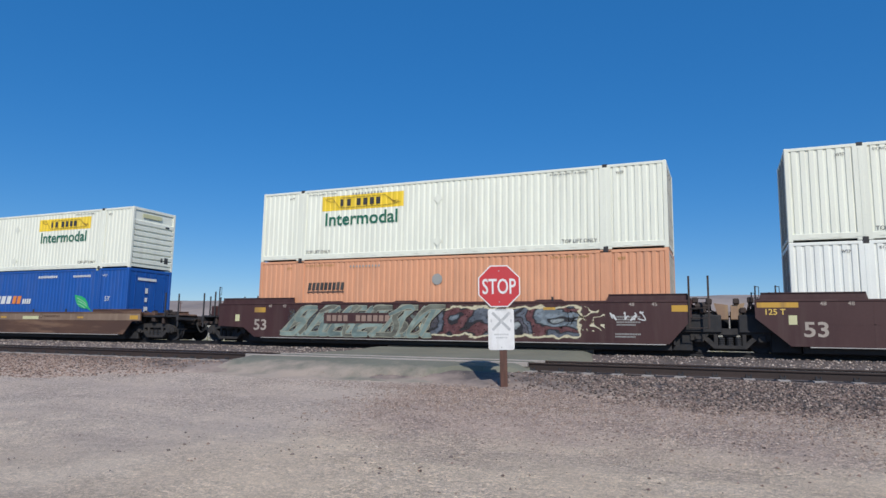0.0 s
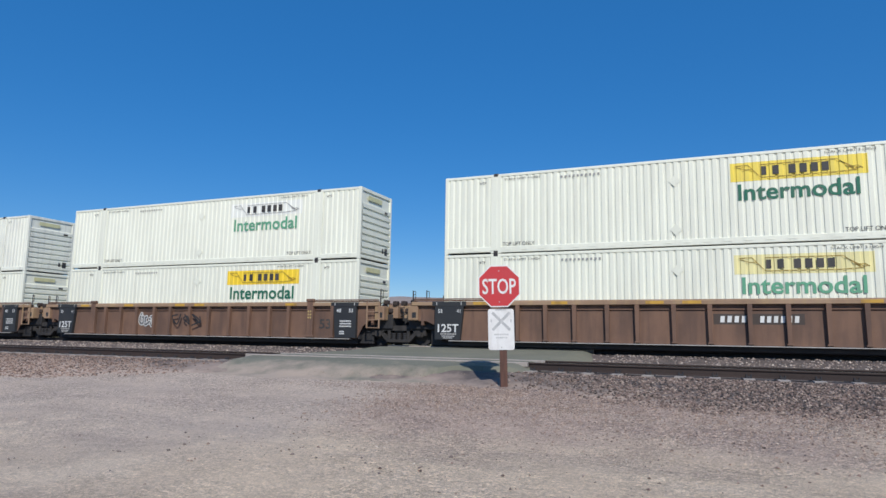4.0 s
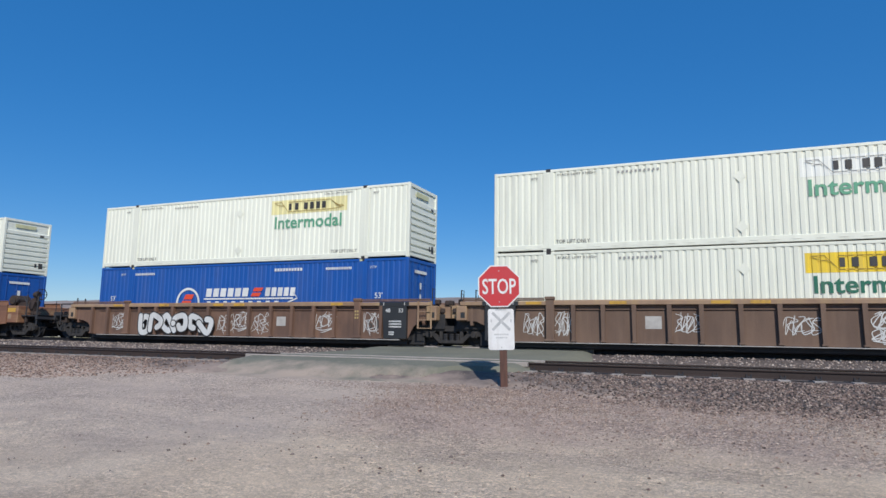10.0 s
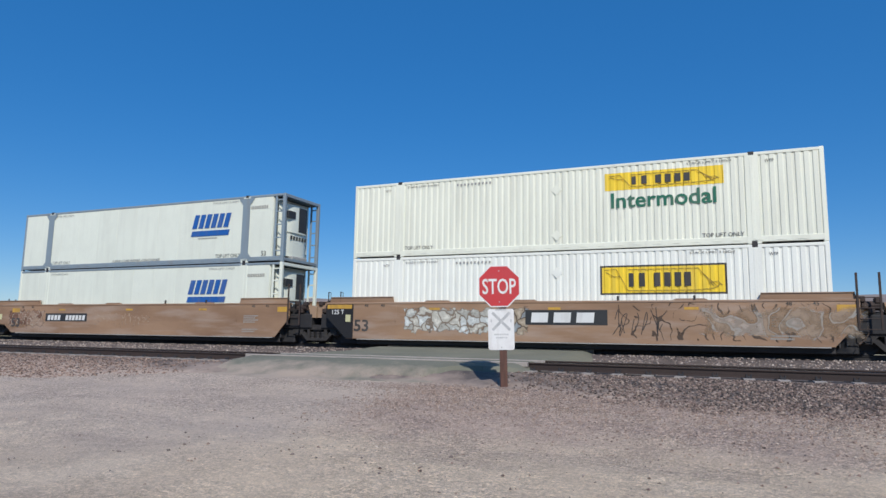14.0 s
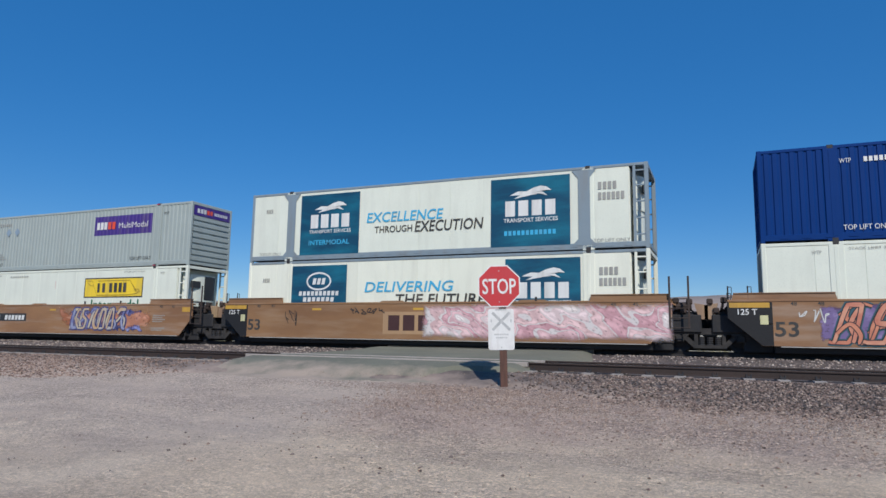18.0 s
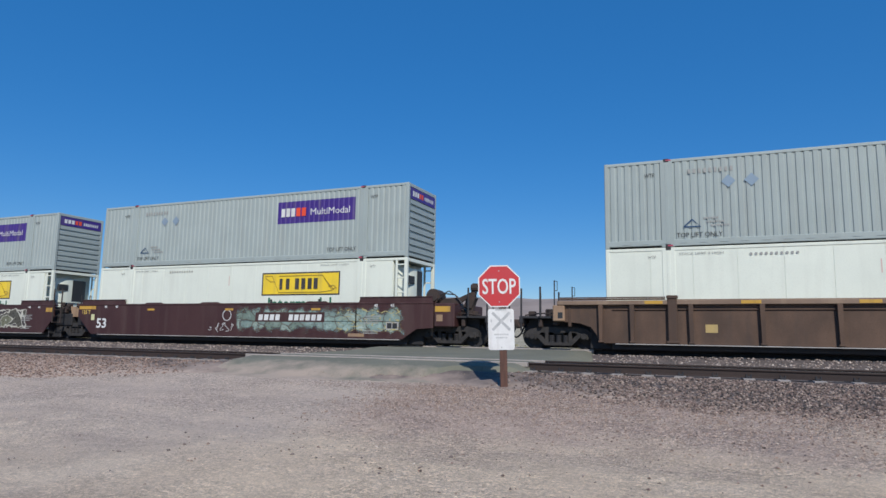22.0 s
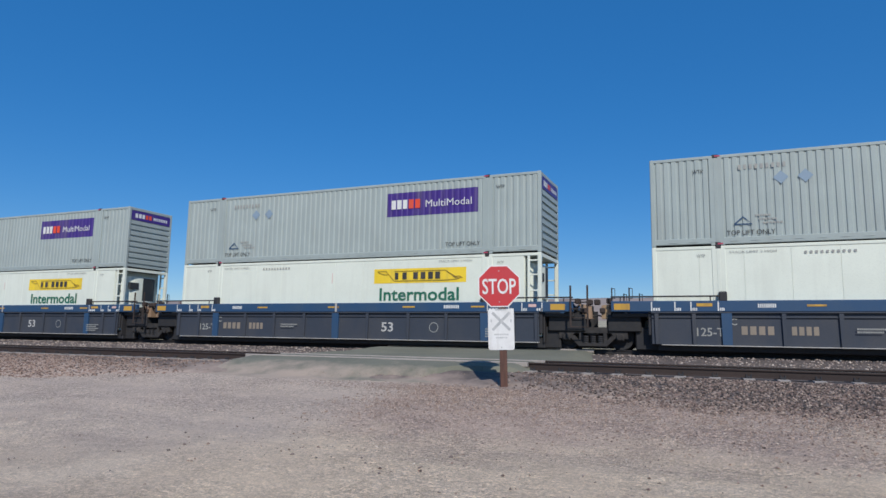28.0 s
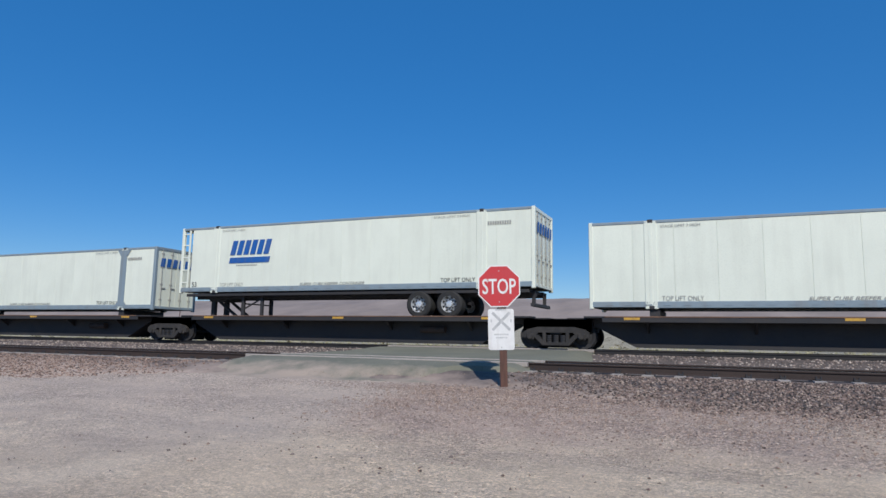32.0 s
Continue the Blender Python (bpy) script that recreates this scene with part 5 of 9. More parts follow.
def grey_box():
    c = container("light grey corrugated container with a violet logo panel", M_GREY)
    p = part("logo_panel", corr_patch(X(10.07), X(13.80), 1.57, 2.49, 0.005), M_PURPLE, c, "violet logo panel")
    y = FY - 0.004
    part("name_mark", word_bars(3, X(10.25), X(10.98), 1.85, 0.36, y, 0, 3, 0.15), M_WHITEP, p, "white bars of the name")
    part("name_mark", word_bars(2, X(10.98), X(11.52), 1.85, 0.36, y, 0, 4, 0.15), M_REDP, p, "orange-red bars of the name")
    lettering("MultiModal", 0.27, M_WHITEP, p, X(11.72), 1.87, y, width=1.85, label="white word", weight=0.0)
    placards(c, X(3.82), 2.03, M_PLACARD, s=0.21, n=2, step=0.66)
    tri = Geo().ribbon([(X(2.47), 0.63), (X(2.72), 0.86), (X(2.97), 0.63), (X(2.47), 0.63)], 0.05, FY)
    part("triangle_mark", tri, M_CARBLUE, c, "dark blue triangle mark")
    for k in range(3):
        part("number_mark", word_bars(6, X(3.05 + 0.1 * k), X(3.5 + 0.16 * k), 0.86 - 0.12 * k, 0.06, FY, seed=8), M_GREYP, c)
    lettering("TOP LIFT ONLY", 0.15, M_BLACKP, c, X(2.25), 0.30, FY, width=1.35, name="stencil", weight=0.0)
    lettering("TOP LIFT ONLY", 0.15, M_BLACKP, c, X(12.55), 0.34, FY, width=1.35, name="stencil", weight=0.0)
    lettering("WTP", 0.13, M_BLACKP, c, X(1.3), 2.33, FY, width=0.32, name="stencil", weight=0.0)
    lettering("WTP", 0.13, M_BLACKP, c, X(14.5), 2.36, FY, width=0.32, name="stencil", weight=0.0)
    part("number_mark", word_bars(9, X(2.6), X(4.0), 2.36, 0.15, FY, seed=5, gap=0.5), M_GREYP, c, "container number as plain bars")
    for x in (2.05, 14.12):
        for z in (0.03, HC - 0.06):
            part("marker_tab", Geo().box(X(x) - 0.08, X(x) + 0.08, FY - 0.006, FY + 0.05, z, z + 0.045, 0.003), M_REDTAB, c, "small red marker on the casting")
    nx = S2 + 0.003
    q = part("nose_panel", Geo().add([(nx, -HW + 0.14, 2.3), (nx, HW - 0.14, 2.3), (nx, HW - 0.14, 2.74), (nx, -HW + 0.14, 2.74)], [(0, 1, 2, 3)]), M_PURPLE, c, "violet logo panel on the nose")
    g, h = Geo(), Geo()
    for i in range(3):
        g.add([(nx + 0.003, -0.95 + 0.2 * i, 2.42), (nx + 0.003, -0.80 + 0.2 * i, 2.42), (nx + 0.003, -0.80 + 0.2 * i, 2.62), (nx + 0.003, -0.95 + 0.2 * i, 2.62)], [(0, 1, 2, 3)])
    for i in range(8):
        g.add([(nx + 0.003, 0.12 + 0.11 * i, 2.44), (nx + 0.003, 0.19 + 0.11 * i, 2.44), (nx + 0.003, 0.19 + 0.11 * i, 2.58), (nx + 0.003, 0.12 + 0.11 * i, 2.58)], [(0, 1, 2, 3)])
    for i in range(2):
        h.add([(nx + 0.003, -0.35 + 0.2 * i, 2.42), (nx + 0.003, -0.2 + 0.2 * i, 2.42), (nx + 0.003, -0.2 + 0.2 * i, 2.62), (nx + 0.003, -0.35 + 0.2 * i, 2.62)], [(0, 1, 2, 3)])
    part("name_mark", g, M_WHITEP, q)
    part("name_mark", h, M_REDP, q)
    return c


M_REDTAB = paint("red_marker_paint", (0.45, 0.05, 0.10))


def white_reefer(kind, dx=0.0, wide=1.0, word=0.95):
    """Smooth white refrigerated box. kind: boxed, open or plain banner."""
    c = container("smooth white refrigerated container with a yellow banner in the lower row", M_REEFER, smooth_side=True, nose="reefer")
    if kind == "boxed":
        banner(c, X(9.47 + dx), X(9.47 + dx + 3.61 * wide), 1.50, 2.44, M_YELLOW, M_BLACKP, on_corr=False)
        lettering("Intermodal", 0.46, M_GREEN, c, X(9.85 + 1.6 * dx), word, FY, width=3.05, weight=0.018, label="green word on the side")
    else:
        banner(c, X(9.60), X(13.38), 1.91, 2.46, M_YELLOW, None, on_corr=False)
        lettering("Intermodal", 0.46, M_GREEN, c, X(9.86), 1.27, FY, width=3.25, weight=0.018, label="green word on the side")
    small_marks(c, M_GREYP, bottom=False)
    part("red_tick", quad(X(7.7), X(7.73), 1.95, 2.35, FY + 0.018), M_PINKP, c)
    return c


def slanted_reefer(name_x=11.15, nose="reefer", tail="doors", rail=None, label="white refrigerated container with a slanted blue name and stripe"):
    c = container(label, M_REEFER, frame=rail or M_REEFER, smooth_side=True, nose=nose, tail=tail, rail=M_FRAME_GREY)
    part("name_mark", word_bars(6, X(name_x), X(name_x + 2.1), 1.60, 0.62, FY, 0.25, 5, 0.16), M_MBLUE, c, "name shown as slanted blue bars")
    part("stripe", quad(X(name_x), X(name_x + 2.1), 1.25, 1.49, FY, 0.25), M_MBLUE, c, "slanted blue stripe")
    part("web_mark", word_bars(14, X(name_x + 0.4), X(name_x + 1.5), 1.13, 0.05, FY, 0, 3), M_GREYP, c)
    lettering("TOP LIFT ONLY", 0.15, M_GREYP, c, X(2.3), 0.27, FY, width=1.25, name="stencil", weight=0.0)
    lettering("TOP LIFT ONLY", 0.15, M_BLACKP, c, X(12.6), 0.27, FY, width=1.35, name="stencil", weight=0.0)
    lettering("SUPER CUBE REEFER CONTAINER", 0.11, M_GREYP, c, X(6.4), 0.25, FY, width=3.0, name="stencil", shear=0.3)
    lettering("STACK LIMIT 3 HIGH", 0.09, M_GREYP, c, X(2.3), HC - 0.27, FY, width=1.2, name="stencil", weight=0.0)
    lettering("STACK LIMIT 3 HIGH", 0.09, M_GREYP, c, X(12.3), HC - 0.25, FY, width=1.4, name="stencil", weight=0.0)
    lettering("53", 0.2, M_BLACKP, c, X(15.05 if nose == "reefer" else 0.75), 0.28, FY, name="stencil", weight=0.0)
    part("number_mark", word_bars(10, X(14.4), X(15.3), 2.30, 0.13, FY, seed=6), M_GREYP, c, "container number as plain bars")
    if nose == "doors":
        g = Geo()
        for i in range(6):
            y0 = -1.0 + 0.36 * i
            g.add([(S2 + 0.0, y0, 2.0), (S2 + 0.0, y0 + 0.24, 2.0), (S2 + 0.0, y0 + 0.3, 2.4), (S2 + 0.0, y0 + 0.06, 2.4)], [(0, 1, 2, 3)])
        part("door_name_mark", g, M_MBLUE, c, "blue bars of the name on the doors")
    else:
        g = Geo()
        for i in range(6):
            y0 = -0.55 + 0.2 * i
            xx = S2 - 0.60 + 0.375
            g.add([(xx, y0, 1.05), (xx, y0 + 0.14, 1.05), (xx, y0 + 0.17, 1.22), (xx, y0 + 0.03, 1.22)], [(0, 1, 2, 3)])
        part("unit_name_mark", g, M_BLACKP, c, "dark bars of the name on the cooling unit")
    if rail:
        for x in (-6.096, 6.096):
            g = Geo().add([(x - 0.2, FY - 0.006, 0.4), (x + 0.2, FY - 0.006, 0.4), (x + 0.2, FY - 0.006, HC - 0.4), (x - 0.2, FY - 0.006, HC - 0.4)], [(0, 1, 2, 3)])
            for z0, z1, w0, w1 in ((0.17, 0.4, 0.42, 0.2), (HC - 0.4, HC - 0.12, 0.2, 0.42)):
                g.add([(x - w0, FY - 0.006, z0), (x + w0, FY - 0.006, z0), (x + w1, FY - 0.006, z1), (x - w1, FY - 0.006, z1)], [(0, 1, 2, 3)])
            part("post_cover", g, rail, c, "flared grey post cover")
    return c


def leaping(x, z, s, y):
    """A leaping animal as a plain streamlined shape."""
    pts = [(-1.0, 0.05), (-0.6, 0.22), (-0.2, 0.20), (0.1, 0.34), (0.45, 0.42), (0.72, 0.36), (0.95, 0.18), (0.70, 0.20), (0.50, 0.16), (0.78, -0.05), (0.45, 0.05), (0.05, 0.02), (-0.45, -0.06), (-0.80, -0.12), (-0.5, 0.04)]
    n = len(pts)
    c = (0.0, 0.12)
    return Geo().add([(x + c[0] * s, y, z + c[1] * s)] + [(x + a * s, y, z + b * s) for a, b in pts], [(0, i + 1, (i + 1) % n + 1) for i in range(n)])


def teal_reefer(upper):
    c = container("white refrigerated container with teal graphic panels and slogan" if upper else "older white refrigerated container with teal panels in the lower row",
                  M_REEFER if upper else M_WHITE, frame=M_FRAME_GREY if upper else M_WHITE, smooth_side=True, nose="reefer", rail=M_FRAME_GREY)
    y = FY
    spans = ((2.51, 5.27), (10.71, 13.57)) if upper else ((2.21, 4.79), (11.26, 13.90))
    for k, (a, b) in enumerate(spans):
        p = part("graphic_panel", quad(X(a), X(b), 0.22, 2.68, y), M_TEAL, c, "teal graphic panel")
        mid = X((a + b) / 2)
        if upper or k == 1:
            part("animal_graphic", leaping(mid + 0.05, 2.02, 0.78, y - 0.004), M_WHITEP, p, "white leaping animal shape")
            part("name_mark", word_bars(4, mid - 0.95, mid + 0.98, 1.30, 0.56, y - 0.004, 0, 6, 0.26), M_WHITEP, p, "name shown as plain white bars")
            lettering("TRANSPORT SERVICES", 0.14, M_WHITEP, p, mid - 0.95, 1.09, y - 0.004, width=1.95)
            if upper and k == 0:
                lettering("INTERMODAL", 0.19, M_SKYP, p, mid - 0.95, 0.62, y - 0.004, width=1.9)
            elif upper:
                part("web_mark", word_bars(12, mid - 0.95, mid + 0.95, 0.62, 0.17, y - 0.004, 0, 4), M_SKYP, p)
        else:
            ring = Geo().ribbon([(mid + 0.55 * math.cos(i * 0.2618), 2.05 + 0.33 * math.sin(i * 0.2618)) for i in range(25)], 0.07, y - 0.004)
            part("oval_emblem", ring, M_WHITEP, p, "white oval emblem")
            part("emblem_mark", word_bars(3, mid - 0.33, mid + 0.30, 1.92, 0.26, y - 0.004, 0.2, 4), M_WHITEP, p)
            part("name_mark", word_bars(10, mid - 0.95, mid + 0.95, 1.48, 0.18, y - 0.004, 0.1, 4), M_WHITEP, p)
            part("name_mark", word_bars(7, mid - 0.75, mid + 0.75, 1.24, 0.18, y - 0.004, 0.1, 7), M_WHITEP, p)
    if upper:
        lettering("EXCELLENCE", 0.38, M_SKYP, c, X(5.60), 1.40, y, width=3.25, shear=0.15, label="light blue slogan word")
        lettering("THROUGH", 0.25, M_BLACKP, c, X(5.96), 0.98, y, width=1.62, label="dark slogan word")
        lettering("EXECUTION", 0.40, M_BLACKP, c, X(7.68), 0.95, y, width=2.75, shear=0.15, label="dark slogan word")
    else:
        lettering("DELIVERING", 0.38, M_SKYP, c, X(5.60), 1.60, y, width=3.7, shear=0.15, label="light blue slogan word")
        lettering("THE FUTURE", 0.38, M_BLACKP, c, X(6.95), 1.12, y, width=3.6, shear=0.1, label="dark slogan word")
    part("number_mark", word_bars(4, X(14.50), X(15.15), 2.06, 0.26, y, 0, 3), M_GREYP, c, "container number as plain bars")
    part("number_mark", word_bars(6, X(14.50), X(15.40), 1.70, 0.26, y, 0, 4), M_GREYP, c)
    part("number_mark", word_bars(4, X(0.75), X(1.1), 2.05, 0.16, y, 0, 3), M_GREYP, c)
    lettering("TOP LIFT ONLY", 0.12, M_GREYP, c, X(0.5), 0.26, y, width=1.1, name="stencil", weight=0.0)
    lettering("TOP LIFT ONLY", 0.12, M_GREYP, c, X(14.35), 0.26, y, width=1.2, name="stencil", weight=0.0)
    if upper:
        for x in (2.05, 14.05):
            xx = X(x)
            g = Geo().add([(xx - 0.2, y - 0.006, 0.4), (xx + 0.2, y - 0.006, 0.4), (xx + 0.2, y - 0.006, HC - 0.4), (xx - 0.2, y - 0.006, HC - 0.4)], [(0, 1, 2, 3)])
            for z0, z1, w0, w1 in ((0.17, 0.4, 0.42, 0.2), (HC - 0.4, HC - 0.12, 0.2, 0.42)):
                g.add([(xx - w0, y - 0.006, z0), (xx + w0, y - 0.006, z0), (xx + w1, y - 0.006, z1), (xx - w1, y - 0.006, z1)], [(0, 1, 2, 3)])
            part("post_cover", g, M_FRAME_GREY, c, "flared grey post cover")
    return c


# ---------------------------------------------------------------- railway cars
CAR_Y = 1.5
SIDE_TOP = 1.60


def spray(name, rgb):
    return paint(name, rgb, rough=0.6, grime_amount=0.15, amount=0.4)


G_WHITE, G_GREEN = spray("white_spray", (0.62, 0.62, 0.60)), spray("dark_green_spray", (0.012, 0.06, 0.05))
G_CYAN = spray("pale_cyan_spray", (0.33, 0.42, 0.42))
G_BLACK, G_GREYG, G_OCHRE = spray("black_spray", (0.02, 0.02, 0.022)), spray("grey_spray", (0.15, 0.15, 0.15)), spray("faded_ochre_spray", (0.16, 0.065, 0.04))


def faded_spray(name, a, b):
    return surface(name, a, b, rough=0.6, big=2.2, fine=25, amount=0.9, stretch=(0.7, 1, 1.2), bump=0.03)


def curve_points(pts, n=6):
    """A smooth line through a few points."""
    out = []
    P = [pts[0]] + list(pts) + [pts[-1]]
    for i in range(1, len(P) - 2):
        a, b, c, d = P[i - 1], P[i], P[i + 1], P[i + 2]
        for k in range(n):
            t = k / n
            out.append(tuple(0.5 * (2 * b[j] + (c[j] - a[j]) * t + (2 * a[j] - 5 * b[j] + 4 * c[j] - d[j]) * t * t + (3 * b[j] - a[j] - 3 * c[j] + d[j]) * t ** 3) for j in (0, 1)))
    return out + [pts[-1]]


def bubble(car, x0, x1, z0, z1, n, fill, line, seed, halo=None, inner=None, y=None, line_w=0.045):
    """Fat rounded strokes side by side, each filled and outlined, with no word in them."""
    rnd = random.Random(seed)
    y = -CAR_Y - 0.005 if y is None else y
    gf, gl, gh, gi = Geo(), Geo(), Geo(), Geo()
    w, h = (x1 - x0) / n, z1 - z0
    fat = min(0.34 * w, 0.27 * h)

    def stroke(g, pts, wide, lay):
        g.ribbon(pts, wide, lay, 0.0, 0.00016)
        for (a, b), o in ((pts[0], 0.00008), (pts[-1], -0.00016 * len(pts))):
            g.add([(a + wide / 2 * math.cos(k * 0.6283), lay + o, b + wide / 2 * math.sin(k * 0.6283)) for k in range(10)], [tuple(range(10))])

    for i in range(n):
        # a swirl: a curl of a turn or more that opens into a hook
        cx, turn = x0 + w * (i + 0.5), rnd.choice((-1, 1))
        a0, k = rnd.uniform(0, 6.283), rnd.randint(6, 8)
        pts = []
        for j in range(k):
            a = a0 + turn * j * rnd.uniform(0.85, 1.15)
            r = 0.20 + 0.34 * j / (k - 1)
            px, pz = cx + w * r * 1.05 * math.cos(a) * 1.1, z0 + h * (0.5 + min(0.5, r * 0.98) * math.sin(a))
            pts.append((min(max(px, x0 + fat / 2), x1 - fat / 2), min(max(pz, z0 + fat / 2), z1 - fat / 2)))
        pts = curve_points(pts, 7)
        lay = y - 0.008 * (i % 2)
        stroke(gf, pts, fat, lay - 0.0006)
        stroke(gl, pts, fat + 2 * line_w, lay)
        if halo:
            stroke(gh, pts, fat + 2 * line_w + 0.18, y + 0.002)
        if inner:
            gi.ribbon(pts[3:-3], fat * 0.3, lay - 0.0010, 0.8, 0.00016)
        if not fill:
            for s in (-1, 1):
                gi.ribbon([(a + s * fat * 0.45, b) for a, b in pts], line_w, lay - 0.004 * s, 0.0, 0.00016)
    if fill:
        p = part("graffiti", gf, fill, car, "sprayed rounded graffiti forms")
        part("graffiti_outline", gl, line, p, "sprayed outline")
        if inner:
            part("graffiti_shading", gi, inner, p)
    else:
        p = part("graffiti", gi, line, car, "sprayed outline graffiti")
    if halo:
        part("graffiti_halo", gh, halo, p)


_piece_count = [0]


def spray_piece(car, x0, x1, z0, z1, fills, line=None, cell=0.5, tall=1.0, warp=0.55, edge=0.05, soft=0.06, ragged=0.25, rim=None, shine=0.35, lean=0.0, cover=1.0, bands=0.0, low=None, y=None, label="sprayed interlocking graffiti forms"):
    """A sprayed piece with no word in it: bent cells of paint with drawn edges, thinning out at a ragged border.
    fills: colours, or None for drawn lines alone; cell: size of a form; rim: colour of the drawn border; bands: winding strokes in place of cells; low: colour that the lower half fades to."""
    _piece_count[0] += 1
    seed = 3.7 * _piece_count[0]
    m = bpy.data.materials.new("sprayed_paint")
    m.use_nodes = True
    nd, ln = m.node_tree.nodes, m.node_tree.links
    bsdf = nd["Principled BSDF"]
    bsdf.inputs["Roughness"].default_value = 0.6

    def put(sock, v):
        if isinstance(v, (int, float)):
            sock.default_value = v
        elif isinstance(v, tuple):
            sock.default_value = (*v, 1)
        else:
            ln.new(v, sock)

    def op(kind, a, b=0.0):
        n = nd.new("ShaderNodeMath")
        n.operation = kind
        put(n.inputs[0], a)
        put(n.inputs[1], b)
        return n.outputs[0]

    def rng(v, a, b, c=0.0, d=1.0):
        n = nd.new("ShaderNodeMapRange")
        n.interpolation_type = "SMOOTHSTEP"
        put(n.inputs[0], v)
        for i, w in zip((1, 2, 3, 4), (a, b, c, d)):
            n.inputs[i].default_value = w
        return n.outputs[0]

    def mix(a, b, fac):
        n = nd.new("ShaderNodeMix")
        n.data_type = "RGBA"
        put(n.inputs[6], a)
        put(n.inputs[7], b)
        put(n.inputs[0], fac)
        return n.outputs[2]

    def noise_of(vec, scale, detail=3.0):
        n = nd.new("ShaderNodeTexNoise")
        n.inputs["Scale"].default_value, n.inputs["Detail"].default_value = scale, detail
        ln.new(vec, n.inputs["Vector"])
        return n

    tc, sep = nd.new("ShaderNodeTexCoord"), nd.new("ShaderNodeSeparateXYZ")
    ln.new(tc.outputs["Object"], sep.inputs[0])
    px, pz = sep.outputs[0], sep.outputs[2]
    flat = nd.new("ShaderNodeCombineXYZ")
    put(flat.inputs[0], op("ADD", op("MULTIPLY", op("ADD", px, op("MULTIPLY", pz, lean)), 1.0 / cell), seed))
    put(flat.inputs[1], op("MULTIPLY", pz, 1.0 / (cell * tall)))
    bend = noise_of(flat.outputs[0], 0.8, 2.0)
    shift = nd.new("ShaderNodeVectorMath")
    shift.operation = "MULTIPLY_ADD"
    ln.new(bend.outputs["Color"], shift.inputs[0])
    shift.inputs[1].default_value = (4.0 * warp, 4.0 * warp, 0)
    ln.new(flat.outputs[0], shift.inputs[2])

    def cells(feature):
        n = nd.new("ShaderNodeTexVoronoi")
        n.voronoi_dimensions, n.feature = "2D", feature
        n.inputs["Scale"].default_value = 1.0
        ln.new(shift.outputs[0], n.inputs["Vector"])
        return n
    if bands:
        level = op("MULTIPLY", noise_of(shift.outputs[0], 0.62, 0.6).outputs["Fac"], bands)
        gap = op("SUBTRACT", 0.5, op("ABSOLUTE", op("SUBTRACT", op("FRACT", level), 0.5)))
        pick = op("FRACT", op("MULTIPLY", op("FLOOR", level), 0.39))
    else:
        gap = cells("DISTANCE_TO_EDGE").outputs["Distance"]
        tone = nd.new("ShaderNodeSeparateColor")
        ln.new(cells("F1").outputs["Color"], tone.inputs[0])
        pick = tone.outputs[0]
    drawn = rng(gap, edge, edge + 0.035, 1.0, 0.0)
    # distance from the border, with a ragged outline
    room = op("MINIMUM", op("MINIMUM", op("SUBTRACT", px, x0), op("SUBTRACT", x1, px)), op("MINIMUM", op("SUBTRACT", pz, z0), op("SUBTRACT", z1, pz)))
    room = op("ADD", room, op("MULTIPLY", op("SUBTRACT", noise_of(flat.outputs[0], 1.3, 4.0).outputs["Fac"], 0.70), ragged * 2))
    alpha = op("MULTIPLY", rng(room, 0.0, soft), cover)
    if fills:
        cr = nd.new("ShaderNodeValToRGB")
        cr.color_ramp.interpolation = "CONSTANT"
        el = cr.color_ramp.elements
        while len(el) < len(fills):
            el.new(0.5)
        for i, c in enumerate(fills):
            el[i].position, el[i].color = i / len(fills), (*c, 1)
        ln.new(pick, cr.inputs[0])
        lift = nd.new("ShaderNodeHueSaturation")
        lift.inputs["Value"].default_value, lift.inputs["Saturation"].default_value = 1.7, 0.85
        ln.new(cr.outputs[0], lift.inputs["Color"])
        col = mix(cr.outputs[0], lift.outputs[0], op("MULTIPLY", rng(gap, 0.10, 0.32), rng(noise_of(flat.outputs[0], 2.4).outputs["Fac"], 0.4, 0.62, 0.0, shine * 2)))
        if low:
            col = mix(col, low, rng(pz, 1.05, 0.70, 0.0, 0.7))
        if line:
            col = mix(col, line, drawn)
        if rim:
            col = mix(col, rim, rng(room, soft + 0.03, soft + 0.06, 1.0, 0.0))
        worn = rng(noise_of(flat.outputs[0], 7.0, 5.0).outputs["Fac"], 0.30, 0.46, 0.55, 1.0)
        alpha = op("MULTIPLY", alpha, worn)
    else:
        col = line
        alpha = op("MULTIPLY", alpha, op("MULTIPLY", drawn, rng(noise_of(flat.outputs[0], 1.1).outputs["Fac"], 0.42, 0.5)))
    put(bsdf.inputs["Base Color"], col)
    clear, both = nd.new("ShaderNodeBsdfTransparent"), nd.new("ShaderNodeMixShader")
    ln.new(alpha, both.inputs[0])
    ln.new(clear.outputs[0], both.inputs[1])
    ln.new(bsdf.outputs[0], both.inputs[2])
    ln.new(both.outputs[0], nd["Material Output"].inputs["Surface"])
    return part("graffiti", quad(x0, x1, z0, z1, -CAR_Y - 0.0045 if y is None else y), m, car, label)


def scrawl(car, x0, x1, z0, z1, seed, mat, w=0.028, n=4, y=None):
    """A quick one-line tag."""
    rnd = random.Random(seed)
    y = -CAR_Y - 0.005 if y is None else y
    g = Geo()
    for k in range(n):
        a = x0 + (x1 - x0) * k / n
        b = x0 + (x1 - x0) * (k + 1.15) / n
        pts = [(rnd.uniform(a, b), rnd.uniform(z0, z1)) for _ in range(5)]
        g.ribbon(curve_points(pts), w, y - 0.0005 * k, 0.0, 0.00012)
    part("graffiti_tag", g, mat, car, "thin sprayed tag")


